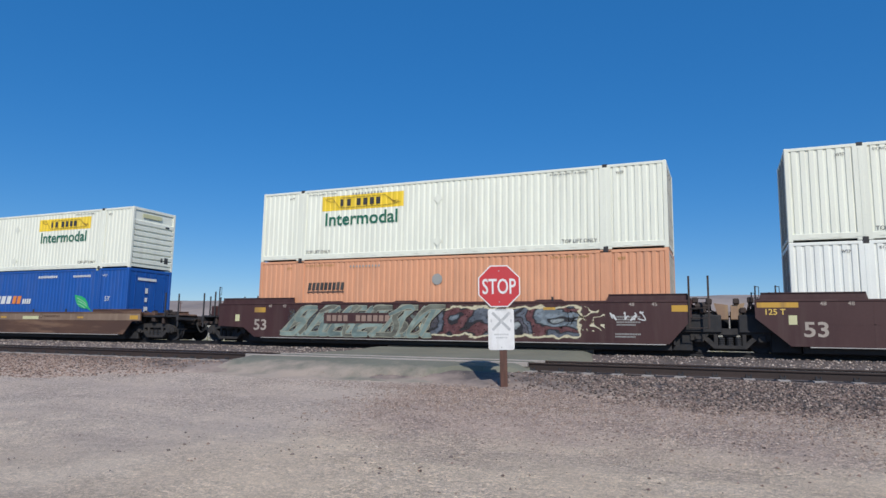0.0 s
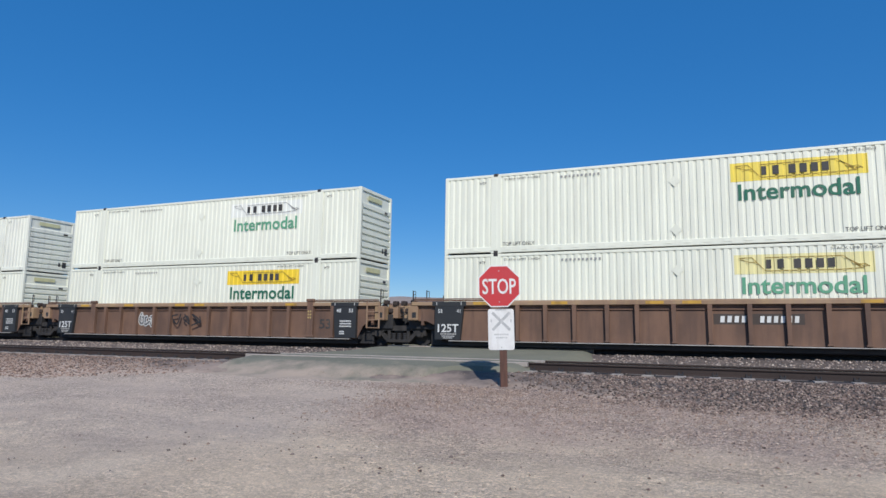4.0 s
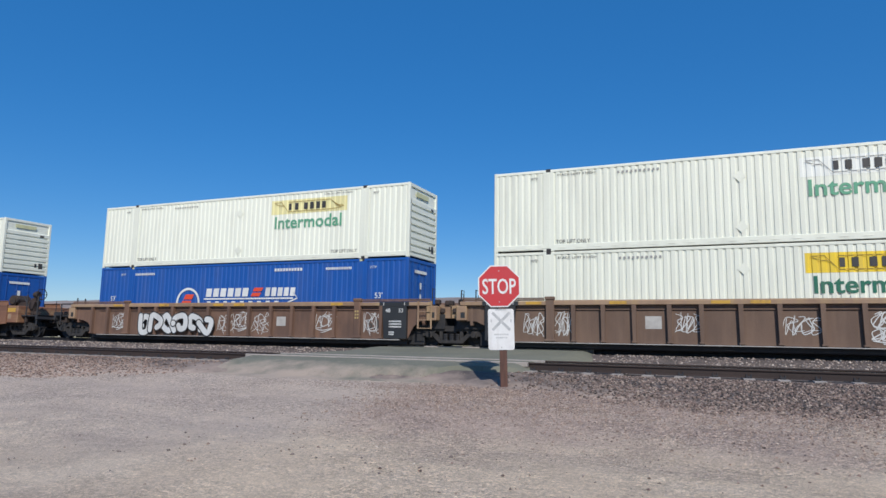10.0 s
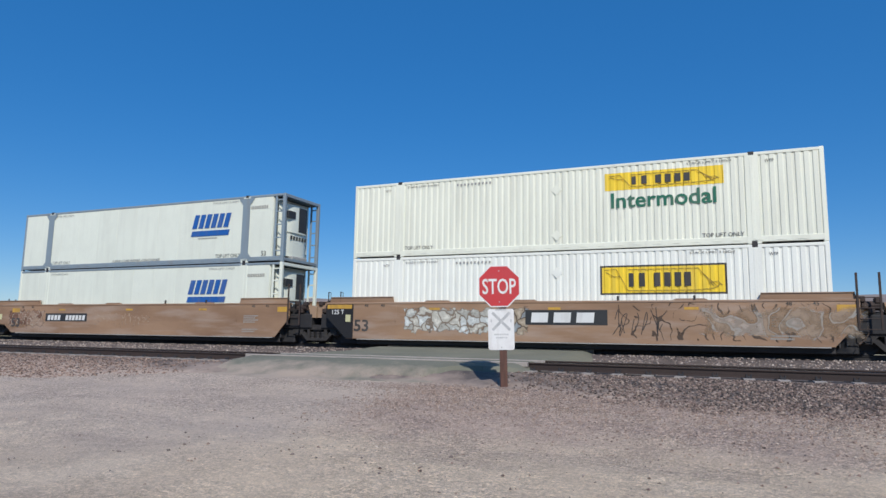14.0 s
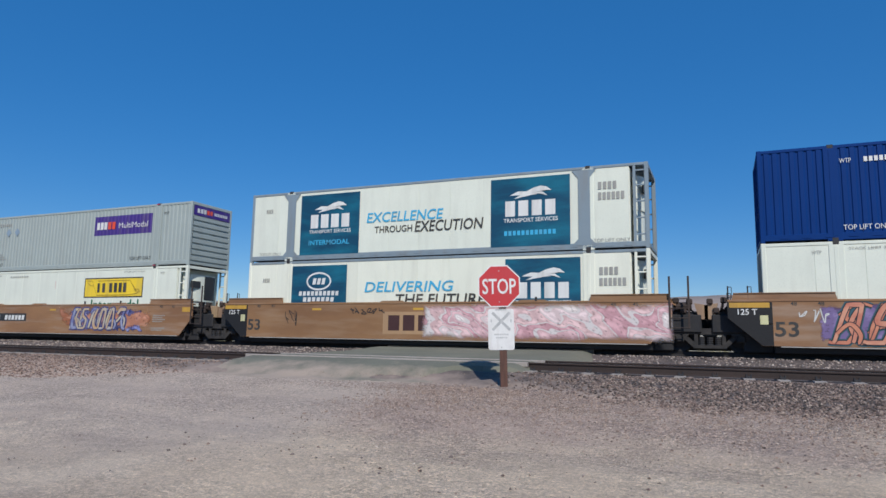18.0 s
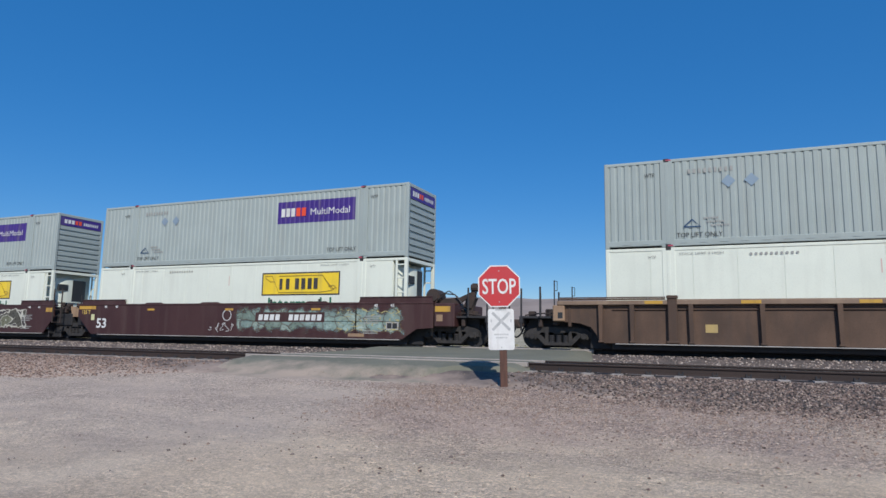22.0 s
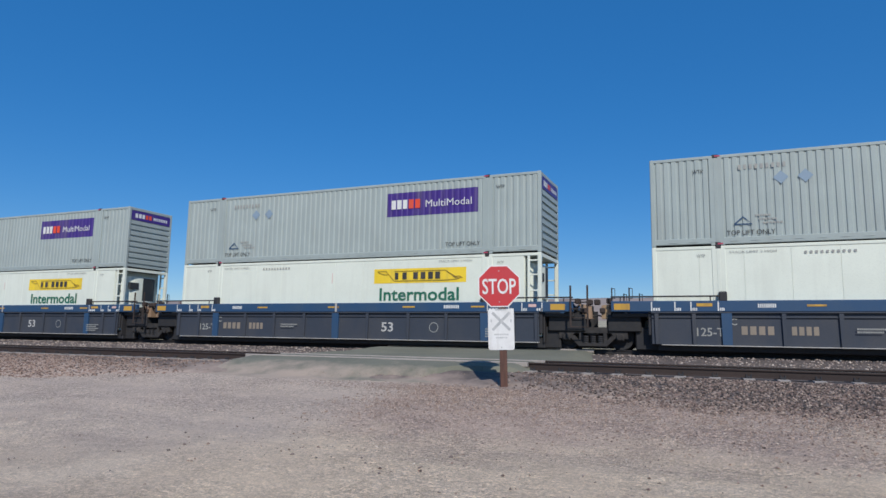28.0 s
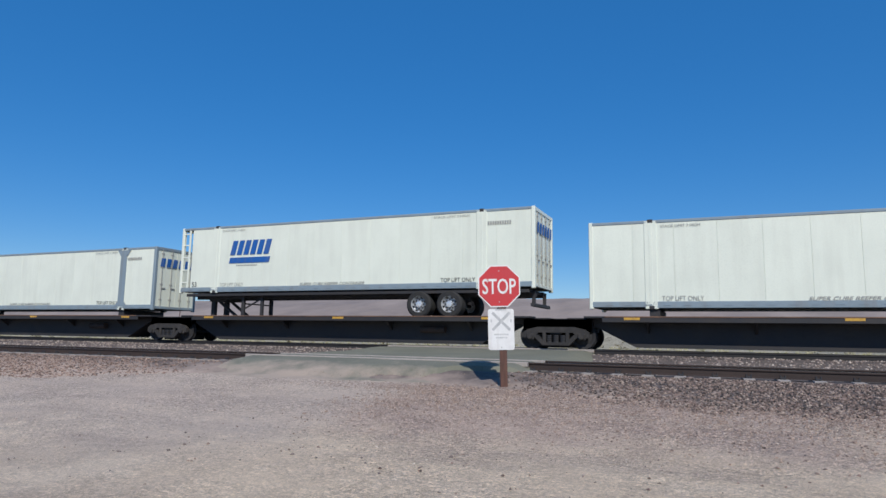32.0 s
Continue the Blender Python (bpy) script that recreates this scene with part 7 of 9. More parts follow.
def smooth_car(body, left, right, label, trim, number, top=SIDE_TOP):
    """Well car with plain sheet sides and raised ends."""
    car = thing("well_car", label, "railway car", "cars of the train")
    xl = -S2 - (1.0 if left == "A" else 1.85)
    xr = S2 + (0.62 if right == "A" else 1.2)
    for s in (-1, 1):
        y0, y1 = s * (CAR_Y - 0.05), s * CAR_Y
        low_l = [(xl, 0.66), (-S2 - 0.53, 0.61), (-S2 + 0.05, 0.23)] if left == "C" and top > 1.5 else [(xl, 0.84), (-S2 - 0.68, 0.82), (-S2 - 0.18, 0.23)] if left == "C" else [(xl, 1.05), (-S2 - 0.08, 0.23)]
        low_r = [(S2 - 0.05, 0.23), (S2 + 0.53, 0.61), (xr, 0.66)] if right == "C" and top > 1.5 else [(S2 + 0.18, 0.23), (S2 + 0.68, 0.82), (xr, 0.84)] if right == "C" else [(S2 - 0.05, 0.23), (xr, 1.0)]
        poly = [(xl, top)] + low_l + low_r + [(xr, top)]
        g = Geo().prism(poly, y0, y1)
        # pressed bead half way up
        g.box(-S2 + 0.1, S2 - 0.1, s * (CAR_Y - 0.01), s * (CAR_Y + 0.003), 0.86, 0.885, 0.001)
        for x in (-6.05, 6.05):
            g.box(x - 0.03, x + 0.03, s * (CAR_Y - 0.01), s * (CAR_Y + 0.003), 0.23, top, 0.001)
        part("side_sheet", g, body, car)
        g = Geo().box(xl, xr, s * (CAR_Y - 0.2), s * (CAR_Y + 0.02), top - 0.07, top, 0.01)
        part("top_chord", g, body, car)
        up = 0.2 if top > 1.5 else 0.12
        for a, b in ((xl + 0.12, -S2 + 1.92), (S2 - 1.95, xr - 0.05)):
            part("end_coaming", Geo().prism([(a, top - 0.02), (b, top - 0.02), (b - 0.06, top + up), (a + 0.06, top + up)], s * (CAR_Y - 0.11), s * (CAR_Y - 0.06)).box(a + 0.05, b - 0.05, s * (CAR_Y - 0.16), s * (CAR_Y - 0.03), top + up - 0.02, top + up + 0.01, 0.006), body, car)
        for x in (2.0, 4.32):
            part("lock_pin", shared(f"lock_pin{s}{top}", lambda s=s: Geo().box(-0.035, 0.035, s * (CAR_Y - 0.1), s * (CAR_Y - 0.04), top - 0.02, top + 0.15, 0.01), M_DARK), M_DARK, car, "small dark lock pin", m=pose(x, 0, 0))
        for x in (-4.4, -1.2, 4.2) if top > 1.5 else ():
            part("top_guide", shared(f"top_guide{s}{top}", lambda s=s: Geo().prism([(-0.55, top - 0.01), (0.55, top - 0.01), (0.42, top + 0.055), (-0.42, top + 0.055)], s * (CAR_Y - 0.12), s * (CAR_Y - 0.06)), body), body, car, m=pose(x, 0, 0))
    for x in (xl + 0.4, xr - 0.35):
        part("end_bulkhead", Geo().box(x - 0.05, x + 0.05, -CAR_Y + 0.06, CAR_Y - 0.06, 0.75, top - 0.1), M_DARK, car, "dark end bulkhead")
    under_frame(car, -S2 + 0.4, S2 - 0.15)
    low = top < 1.5
    if not low:
        stencil_53(car, X(0.0 if left == "C" else 0.26), 0.52, trim, 0.42)
    reflectors(car, (X(3.6), X(8.0), X(13.5 if low else 12.3)), top - 0.30, **({"y": -CAR_Y - 0.010} if low else {}))
    if low:
        reflectors(car, (X(16.95), X(-0.8)), top - 0.34, y=-CAR_Y - 0.010, w=0.5, h=0.18)
        part("bleached_strip", quad(X(9.45), X(10.6), top - 0.35, top - 0.20, -CAR_Y - 0.010), M_BADGE, car, "bleached yellow strip")
        part("round_mark", Geo().ribbon([(X(10.78) + 0.10 * math.cos(k * 0.5236), top - 0.20 + 0.10 * math.sin(k * 0.5236)) for k in range(13)], 0.03, -CAR_Y - 0.010), M_BROWN_PLAIN, car, "small dark round mark")
        part("number_mark", word_bars(14, X(10.95), X(12.1), top - 0.25, 0.09, -CAR_Y - 0.010, 0.1, 6, 0.35), M_BROWN_PLAIN, car, "illegible dark print")
    else:
        reflectors(car, (S2 + (1.57 if right == "C" else 0.28),), top - 0.36, w=0.6 if right == "C" else 0.48, h=0.20)
        if left == "A":
            reflectors(car, (xl + 0.60,), top - 0.24, w=1.1, h=0.15)
        else:
            reflectors(car, (X(0.28),), top - 0.38, w=0.55, h=0.20)
    for x in () if low else (1.6, 2.3, 14.9, 15.6):
        lettering("48" if x < 15 else "45", 0.12, trim, car, X(x) - (0.9 if x < 8 else 0), 1.42, -CAR_Y - 0.005, name="stencil")
    if not low:
        little_print(car, X(14.5), 1.05, M_GREYP, 4, 0.75, 3)
        little_print(car, X(14.45), 0.50, M_GREYP, 2, 0.8, 4)
        part("yellow_tag", quad(xl + 0.88, xl + 1.1, 0.86, 1.13, -CAR_Y - 0.006), M_BADGE, car, "small yellow tag")
    if number:
        x0, x1, z, plate, ink = number
        if plate:
            part("number_plate", quad(X(x0 - 0.12), X(x1 + 0.12), z - 0.06, z + 0.32, -CAR_Y - 0.004), plate, car, "dark panel behind the car number")
        part("number_mark", word_bars(4, X(x0), X(x0 + (x1 - x0) * 0.36), z, 0.24, -CAR_Y - 0.007, 0.12, 3, 0.25), ink, car, "reporting mark as plain bars")
        part("number_mark", word_bars(6, X(x0 + (x1 - x0) * 0.48), X(x1), z, 0.24, -CAR_Y - 0.007, 0.12, 4, 0.25), ink, car, "car number as plain bars")
    finish_ends(car, left, right, xl, xr, body, stand_right=not low)
    # the half above the fold catches more sun: painted as a paler strip
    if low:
        part("upper_band", Geo().add([(xl + 0.02, -CAR_Y - 0.006, top - 0.075), (xl + 0.02, -CAR_Y - 0.006, 0.86), (xr - 0.02, -CAR_Y - 0.006, 0.86), (xr - 0.02, -CAR_Y - 0.006, top - 0.075)], [(0, 1, 2, 3)]), M_BAND, car, "paler upper half of the side, sunlit tone painted on")
    for e, kind, xx in ((1, right, xr), (-1, left, xl)):
        if kind == "C" and e > 0 and not low:
            part("end_box", Geo().box(xx + 0.03, xx + 0.82, -CAR_Y + 0.003, CAR_Y - 0.003, 0.70, top - 0.05, 0.03), body, car, "boxed end of the side")
            part("pale_plate", quad(xx + 0.12, xx + 0.37, 0.90, 1.14, -CAR_Y - 0.001), M_CHORD, car, "small pale plate")
            q = part("route_plate", quad(S2 - 0.72, S2 - 0.20, 0.58, 0.86, -CAR_Y - 0.004), M_FLANGE, car, "pale framed plate")
            for a in (-0.68, -0.45):
                part("plate_field", quad(S2 + a, S2 + a + 0.20, 0.62, 0.82, -CAR_Y - 0.007), M_BLACK, q, "dark field of the plate")
            part("pale_plate", quad(S2 - 2.35, S2 - 1.65, 0.30, 0.42, -CAR_Y - 0.004), M_CHORD, car, "small pale plate")
        elif kind == "C":
            part("end_box", Geo().box(xx - e * 0.3, xx + e * 0.62, -1.32, 1.32, 1.06, min(1.50, top - 0.02), 0.04), body, car, "boxed end sill")
    if left == "A":
        if body is not M_MAROON:
            part("stencil_panel", Geo().add([(xl, -CAR_Y - 0.003, top - 0.08), (xl, -CAR_Y - 0.003, 1.05), (xl + 0.92, -CAR_Y - 0.003, 0.235), (xl + 1.22, -CAR_Y - 0.003, 0.235), (xl + 1.22, -CAR_Y - 0.003, top - 0.08)], [(0, 1, 2, 3, 4)]), M_BLACK_DEEP, car, "black painted end of the side")
        lettering("125 T", 0.17, M_WHITEP if body is not M_MAROON else M_YELLOW2, car, xl + 0.28, 1.15, -CAR_Y - 0.008, name="stencil")
    return car


def finish_ends(car, left, right, xl, xr, body, stand_left=False, stand_right=True, posts=2.35):
    add_truck(car, S2 + 1.68)
    if right == "A":
        artic_end(car, 1, xr)
        if posts < 2.1:
            ladder(car, xr - 0.5, 0.52, 0.62, 1.5, M_CHORD, 1.62)
            hand_posts(car, (xr + 0.02,), 1.5, 2.1)
        else:
            ladder(car, xr - 0.06, 0.56, 0.72, 1.75, M_GEAR, posts)
    else:
        coupler_end(car, 1, xr - 0.1, body, stand_right, posts)
    if left == "A":
        artic_end(car, -1, xl)
        hand_posts(car, (xl + 0.03, xl + 0.58), 1.55, 2.02)
    else:
        add_truck(car, -S2 - 1.66)
        coupler_end(car, -1, xl + 0.1, body, stand_left, posts)
        if posts > 2.1:
            hand_posts(car, (xl - 0.1,), 1.1, 2.3)


RIB_X = (2.84, 3.81, 4.79, 5.86, 6.80, 7.91, 8.96, 10.07, 11.10, 12.13, 13.08, 15.14)


def ribbed_car(body, left, right, label, number=None, plain=False, stand_left=False, stand_right=False):
    """Well car with outside posts and a heavy top chord."""
    car = thing("well_car", label, "railway car", "cars of the train")
    xl = -S2 - (1.2 if left == "A" else 1.6)
    xr = S2 + (1.05 if right == "A" else 1.6)
    ribs = RIB_X if not plain else (2.6, 4.6, 6.6, 9.2, 11.3, 13.2, 15.3)
    for s in (-1, 1):
        y0, y1 = s * (CAR_Y - 0.17), s * (CAR_Y - 0.13)
        right_cut = [(S2 + 0.05, 0.23), (S2 + 0.3, 0.7), (S2 + 0.55, 0.9), (xr, 0.93)] if right == "A" else [(S2 + 0.25, 0.23), (S2 + 0.32, 0.5), (S2 + 0.5, 0.74), (S2 + 0.85, 0.86), (S2 + 1.25, 0.90), (xr, 0.90)]
        left_cut = [(xl, 0.93), (-S2 - 0.62, 0.90), (-S2 - 0.30, 0.76), (-S2 - 0.08, 0.52), (-S2 + 0.10, 0.23)] if left == "A" else [(xl, 0.90), (-S2 - 1.25, 0.90), (-S2 - 0.85, 0.86), (-S2 - 0.5, 0.74), (-S2 - 0.32, 0.5), (-S2 - 0.25, 0.23)]
        g = Geo().prism([(xr, 1.5), (xl, 1.5)] + left_cut + right_cut, y0, y1)
        part("side_sheet", g, body, car)
        g = Geo().box(xl, xr, s * (CAR_Y - 0.2), s * CAR_Y, 1.46, SIDE_TOP, 0.015).box(-S2 + 1.9, S2 - 1.9, s * (CAR_Y - 0.14), s * (CAR_Y - 0.02), SIDE_TOP - 0.01, SIDE_TOP + 0.03, 0.008)
        part("top_chord", g, M_BAND if plain else M_CHORD, car, "sun-bleached heavy box top chord")
        part("ledge", Geo().box(-S2 + 0.2, S2 - 0.2, s * (CAR_Y - 0.14), s * (CAR_Y - 0.085), 1.30, 1.33, 0.006), body, car)
        rm = shared(f"side_post{s}", lambda s=s: Geo().prism([(-0.05, 0.25), (0.05, 0.25), (0.07, 1.47), (-0.07, 1.47)], s * (CAR_Y - 0.135), s * (CAR_Y + 0.01)).box(-0.085, 0.085, s * (CAR_Y - 0.135), s * (CAR_Y + 0.018), 0.25, 0.305, 0.008), body)
        wm = shared(f"wide_post{s}", lambda s=s: Geo().box(-0.14, 0.14, s * (CAR_Y - 0.135), s * (CAR_Y + 0.025), 0.22, SIDE_TOP + 0.05, 0.02).box(-0.17, 0.17, s * (CAR_Y - 0.1), s * (CAR_Y + 0.05), SIDE_TOP + 0.04, SIDE_TOP + 0.15, 0.02).box(-0.2, 0.2, s * (CAR_Y - 0.05), s * (CAR_Y + 0.05), 0.24, 0.33, 0.02), body)
        for x in ribs:
            part("side_post", rm, body, car, m=pose(X(x), 0, 0))
        for x in ((0.83, -0.16) if left == "C" else ()) + ((16.31,) if right == "C" else ()):
            part("side_post", rm, body, car, m=pose(X(x), 0, 0))
        for x in (2.06, 14.12):
            part("wide_post", wm, body, car, "wide side post with lock housing", m=pose(X(x), 0, 0))
        for a, b in ((xl + 0.1, -S2 + 1.85), (S2 - 1.9, xr - 0.05)):
            part("walkway_rail", Geo().box(a, b, s * (CAR_Y - 0.12), s * (CAR_Y - 0.02), SIDE_TOP + 0.02, SIDE_TOP + 0.07, 0.01).path([(a, s * (CAR_Y - 0.05), SIDE_TOP + 0.10), (b, s * (CAR_Y - 0.05), SIDE_TOP + 0.10)], 0.022, 6), body, car)
    for x in (xl + 0.4, xr - 0.35):
        part("end_bulkhead", Geo().box(x - 0.05, x + 0.05, -CAR_Y + 0.12, CAR_Y - 0.12, 0.75, 1.5), body, car)
    for x in (xl + 0.05, xr):
        part("end_box", Geo().box(x - 0.2, x + 0.2, -CAR_Y + 0.01, CAR_Y - 0.01, 0.92, SIDE_TOP - 0.145, 0.03), M_CHORD, car, "sun-bleached boxed end sill")
        # no opening here: a flat black square paints the unlit inside
        part("jacking_hole", quad(x - 0.02, x + 0.14, 1.02, 1.22, -CAR_Y + 0.007), M_BLACK, car, "flat black patch for the dark of a square hole")
    under_frame(car, -S2 + 0.3, S2 - 0.2)
    yy = -CAR_Y + 0.126
    if not plain:
        for side, a in (("L", left), ("R", right)):
            if a == "A":
                x0, x1 = (X(-0.24), X(0.86)) if side == "L" else (X(15.20), X(16.22))
                a, b = (0.0, 0.13) if side == "L" else (0.10, 0.0)
                p = part("stencil_panel", Geo().prism([(x0 + a, 0.25), (x1 - b, 0.25), (x1, 1.44), (x0, 1.44)], -CAR_Y - 0.005, -CAR_Y + 0.135), M_BLACK, car, "black painted stencil panel")
                part("chord_patch", Geo().box(x0 - 0.12, x1 + 0.1, -CAR_Y - 0.004, -CAR_Y + 0.05, 1.445, SIDE_TOP + 0.004, 0.004), M_BLACK, car, "black painted stretch of the chord")
                part("chord_tick", quad(x0 + 0.05, x0 + 0.08, 1.48, 1.59, -CAR_Y - 0.007), M_GREYW, car)
                part("chord_tick", quad(x1 - 0.1, x1 - 0.07, 1.48, 1.59, -CAR_Y - 0.007), M_GREYW, car)
                if side == "L":
                    lettering("125T", 0.28, M_WHITEP, p, x0 + 0.12, 0.52, -CAR_Y - 0.009, width=0.80, name="stencil", weight=0.018)
                    lettering("53", 0.13, M_WHITEP, p, x0 + 0.12, 1.2, -CAR_Y - 0.009, name="stencil")
                    g = Geo()
                    for k, zz in enumerate((0.43, 0.355, 0.29)):
                        b = word_bars(10, x0 + 0.22 + 0.05 * k, x0 + 0.84 - 0.07 * k, zz, 0.04, -CAR_Y - 0.009, seed=k)
                        g.add(b.v, b.f)
                    part("small_print", g, M_GREYW, p, "illegible white print")
                    lettering("41", 0.13, M_GREYW, p, x1 - 0.26, 1.2, -CAR_Y - 0.009, name="stencil")
                else:
                    lettering("48", 0.14, M_WHITEP, p, x0 + 0.15, 1.22, -CAR_Y - 0.009, name="stencil")
                    lettering("53", 0.14, M_WHITEP, p, x1 - 0.32, 1.22, -CAR_Y - 0.009, name="stencil")
                    g = Geo()
                    for k, zz in enumerate((0.86, 0.76, 0.66, 0.46, 0.38)):
                        b = word_bars(14, x0 + 0.3, x1 - (0.2 if k < 3 else 0.5), zz, 0.055, -CAR_Y - 0.009, seed=k)
                        g.add(b.v, b.f)
                    part("small_print", g, M_WHITEP, p, "illegible white print")
        lettering("53", 0.36, M_BLACKP, car, X(14.50), 0.60, yy, width=0.52, name="stencil", weight=0.014)
        for k, zz in enumerate((1.22, 1.10, 0.98)):
            part("post_print", word_bars(2, X(14.02), X(14.22), zz, 0.07, -CAR_Y - 0.029, seed=k), M_TAG, car)
    else:
        part("yellow_tag", quad(X(3.0), X(3.35), 0.6, 0.85, yy), M_TAG, car, "faded ochre label")
        part("yellow_tag", quad(X(14.5), X(14.95), 0.55, 0.85, yy), M_CHORD, car, "worn ochre label")
        part("worn_label", quad(X(15.5), X(15.75), 0.58, 0.82, yy), M_GREYP, car, "small grey label")
    reflectors(car, (X(1.5), X(4.3), X(7.35), X(8.45), X(13.2)), 1.485, y=-CAR_Y - 0.006, w=0.55, h=0.10)
    if right == "C" and not plain:
        q = part("route_plate", quad(X(15.55), X(15.95), 0.62, 0.88, yy - 0.004), M_WHITEP, car, "small white plate")
        part("small_print", word_bars(3, X(15.6), X(15.9), 0.68, 0.14, yy - 0.008), M_BLACKP, q)
    if right == "C":
        part("yellow_end", quad(xr - 1.3, xr - 0.1, 1.47, 1.59, -CAR_Y - 0.006), M_REFLECT, car, "yellow painted chord end")
    if number:
        x0, x1 = number
        part("number_plate", quad(X(x0 - 0.15), X(x1 + 0.12), 0.86, 1.18, yy + 0.003), M_PLATE, car, "darker repainted strip")
        w = x1 - x0
        part("number_mark", word_bars(4, X(x0), X(x0 + 0.36 * w), 0.92, 0.2, yy, 0.1, 3, 0.4), M_WHITEP, car, "reporting mark as plain bars")
        part("number_mark", word_bars(6, X(x0 + 0.50 * w), X(x1), 0.92, 0.2, yy, 0.1, 4, 0.4), M_WHITEP, car, "car number as plain bars")
    finish_ends(car, left, right, xl, xr, body, stand_left, stand_right, posts=2.15 if plain else 2.05)
    return car


def slate_car(left, right, label):
    """Slate grey ribbed well car with a dark blue top chord."""
    car = thing("well_car", label, "railway car", "cars of the train")
    xl, xr = -S2 - 0.05, S2 - 0.05
    cl = -S2 - (2.05 if left == "C" else 1.3)
    cr = S2 + (1.75 if right == "C" else 1.1)
    for s in (-1, 1):
        part("side_sheet", Geo().box(xl, xr, s * (CAR_Y - 0.12), s * (CAR_Y - 0.07), 0.22, 1.24, 0.01), M_SLATE, car)
        part("top_chord", Geo().box(cl, cr, s * (CAR_Y - 0.22), s * (CAR_Y - 0.02), 1.235, 1.58, 0.02), M_CARBLUE, car, "dark blue top chord")
        part("ledge", Geo().box(xl, xr, s * (CAR_Y - 0.1), s * (CAR_Y + 0.01), 1.19, 1.235, 0.008).box(xl, xr, s * (CAR_Y - 0.1), s * (CAR_Y - 0.03), 1.05, 1.075, 0.006), M_SLATE, car)
        rm = shared(f"slate_post{s}", lambda s=s: Geo().prism([(-0.03, 0.23), (0.05, 0.23), (0.07, 1.2), (-0.05, 1.2)], s * (CAR_Y - 0.1), s * (CAR_Y - 0.005)), M_SLATE)
        for x in (0.1, 1.2, 3.68, 5.14, 6.59, 9.45, 11.17, 12.69, 15.2, 16.0):
            part("side_post", rm, M_SLATE, car, m=pose(X(x), 0, 0))
        wm = shared(f"slate_wide_post{s}", lambda s=s: Geo().prism([(-0.13, 0.23), (0.14, 0.23), (0.15, 1.21), (-0.15, 1.21)], s * (CAR_Y - 0.1), s * (CAR_Y + 0.004)), M_CARBLUE)
        for x in (2.14, 8.05, 14.15):
            part("wide_post", wm, M_CARBLUE, car, "dark blue wide post", m=pose(X(x), 0, 0))
        for a, b in ((cl, -S2 + 2.0), (S2 - 2.0, cr)):
            part("walkway_rail", Geo().path([(a, s * (CAR_Y - 0.05), 1.72), (b, s * (CAR_Y - 0.05), 1.72)], 0.028, 6).path([(a + 0.3, s * (CAR_Y - 0.05), 1.55), (a + 0.3, s * (CAR_Y - 0.05), 1.72)], 0.02, 5).path([(b - 0.3, s * (CAR_Y - 0.05), 1.55), (b - 0.3, s * (CAR_Y - 0.05), 1.72)], 0.02, 5), M_DARK, car)
        for x in (2.06, 14.12):
            part("lock_stanchion", shared(f"lock_stanchion{s}", lambda s=s: Geo().box(-0.12, 0.12, s * (CAR_Y - 0.2), s * (CAR_Y - 0.02), 1.55, 1.86, 0.03), M_DARK), M_DARK, car, "dark lock stanchion", m=pose(X(x), 0, 0))
    for x in (xl - 0.05, xr + 0.05):
        part("end_bulkhead", Geo().box(x - 0.05, x + 0.05, -CAR_Y + 0.12, CAR_Y - 0.12, 0.5, 1.5), M_DARK, car)
    for a, b in ((cl, xl), (xr, cr)):
        part("end_deck", Geo().box(a, b, -1.25, 1.25, 1.08, 1.2), M_DARK, car)
    under_frame(car, xl + 0.3, xr)
    y = -CAR_Y + 0.064
    lettering("53", 0.33, M_GREYW, car, X(10.05), 0.52, y, width=0.50, name="stencil", weight=0.016)
    if left == "A":
        lettering("125-T", 0.25, M_GREYP, car, X(1.28), 0.5, y, width=0.78, name="stencil")
        lettering("C", 0.2, M_GREYP, car, X(2.24), 0.84, y, name="stencil")
    else:
        lettering("A", 0.2, M_GREYP, car, X(2.24), 0.84, y, name="stencil")
    part("number_mark", word_bars(4, X(2.5), X(3.45), 0.55, 0.26, y, 0, 3), M_OCHRE_INK, car, "reporting mark as plain bars")
    part("number_mark", word_bars(4, X(3.85), X(4.6), 0.55, 0.26, y, 0, 4), M_OCHRE_INK, car, "car number as plain bars")
    little_print(car, X(5.5), 0.72, M_GREYP, 2, 0.8)
    little_print(car, X(14.2), 0.62, M_GREYP, 4, 0.8)
    part("round_mark", Geo().ribbon([(X(12.2) + 0.17 * math.cos(k * 0.3927), 0.68 + 0.17 * math.sin(k * 0.3927)) for k in range(17)], 0.025, y - 0.002), M_GREYP, car, "round grey mark")
    for x in (4.55, 7.95, 11.2, 13.9):
        part("reflector", shared("slate_reflector", lambda: Geo().box(-0.25, 0.25, -CAR_Y + 0.012, -CAR_Y + 0.018, 1.39, 1.45, 0.001), M_REFLECT), M_REFLECT, car, "yellow reflective strip", m=pose(X(x), 0, 0))
    for x, w in ((cl + 0.35, 0.5), (cr - 0.5, 0.5)):
        part("reflector", quad(x - w / 2, x + w / 2, 1.30, 1.50, -CAR_Y + 0.013), M_REFLECT, car, "yellow end patch")
    for x, w in ((-0.05, 0.28), (0.65, 0.2), (1.12, 0.2), (1.9, 0.2), (14.25, 0.42), (15.03, 0.2), (15.5, 0.2), (16.2, -0.18)):
        part("chord_tick", quad(X(x), X(x + 0.035), 1.26, 1.55, -CAR_Y + 0.013), M_WHITEP, car, "white tick on the chord")
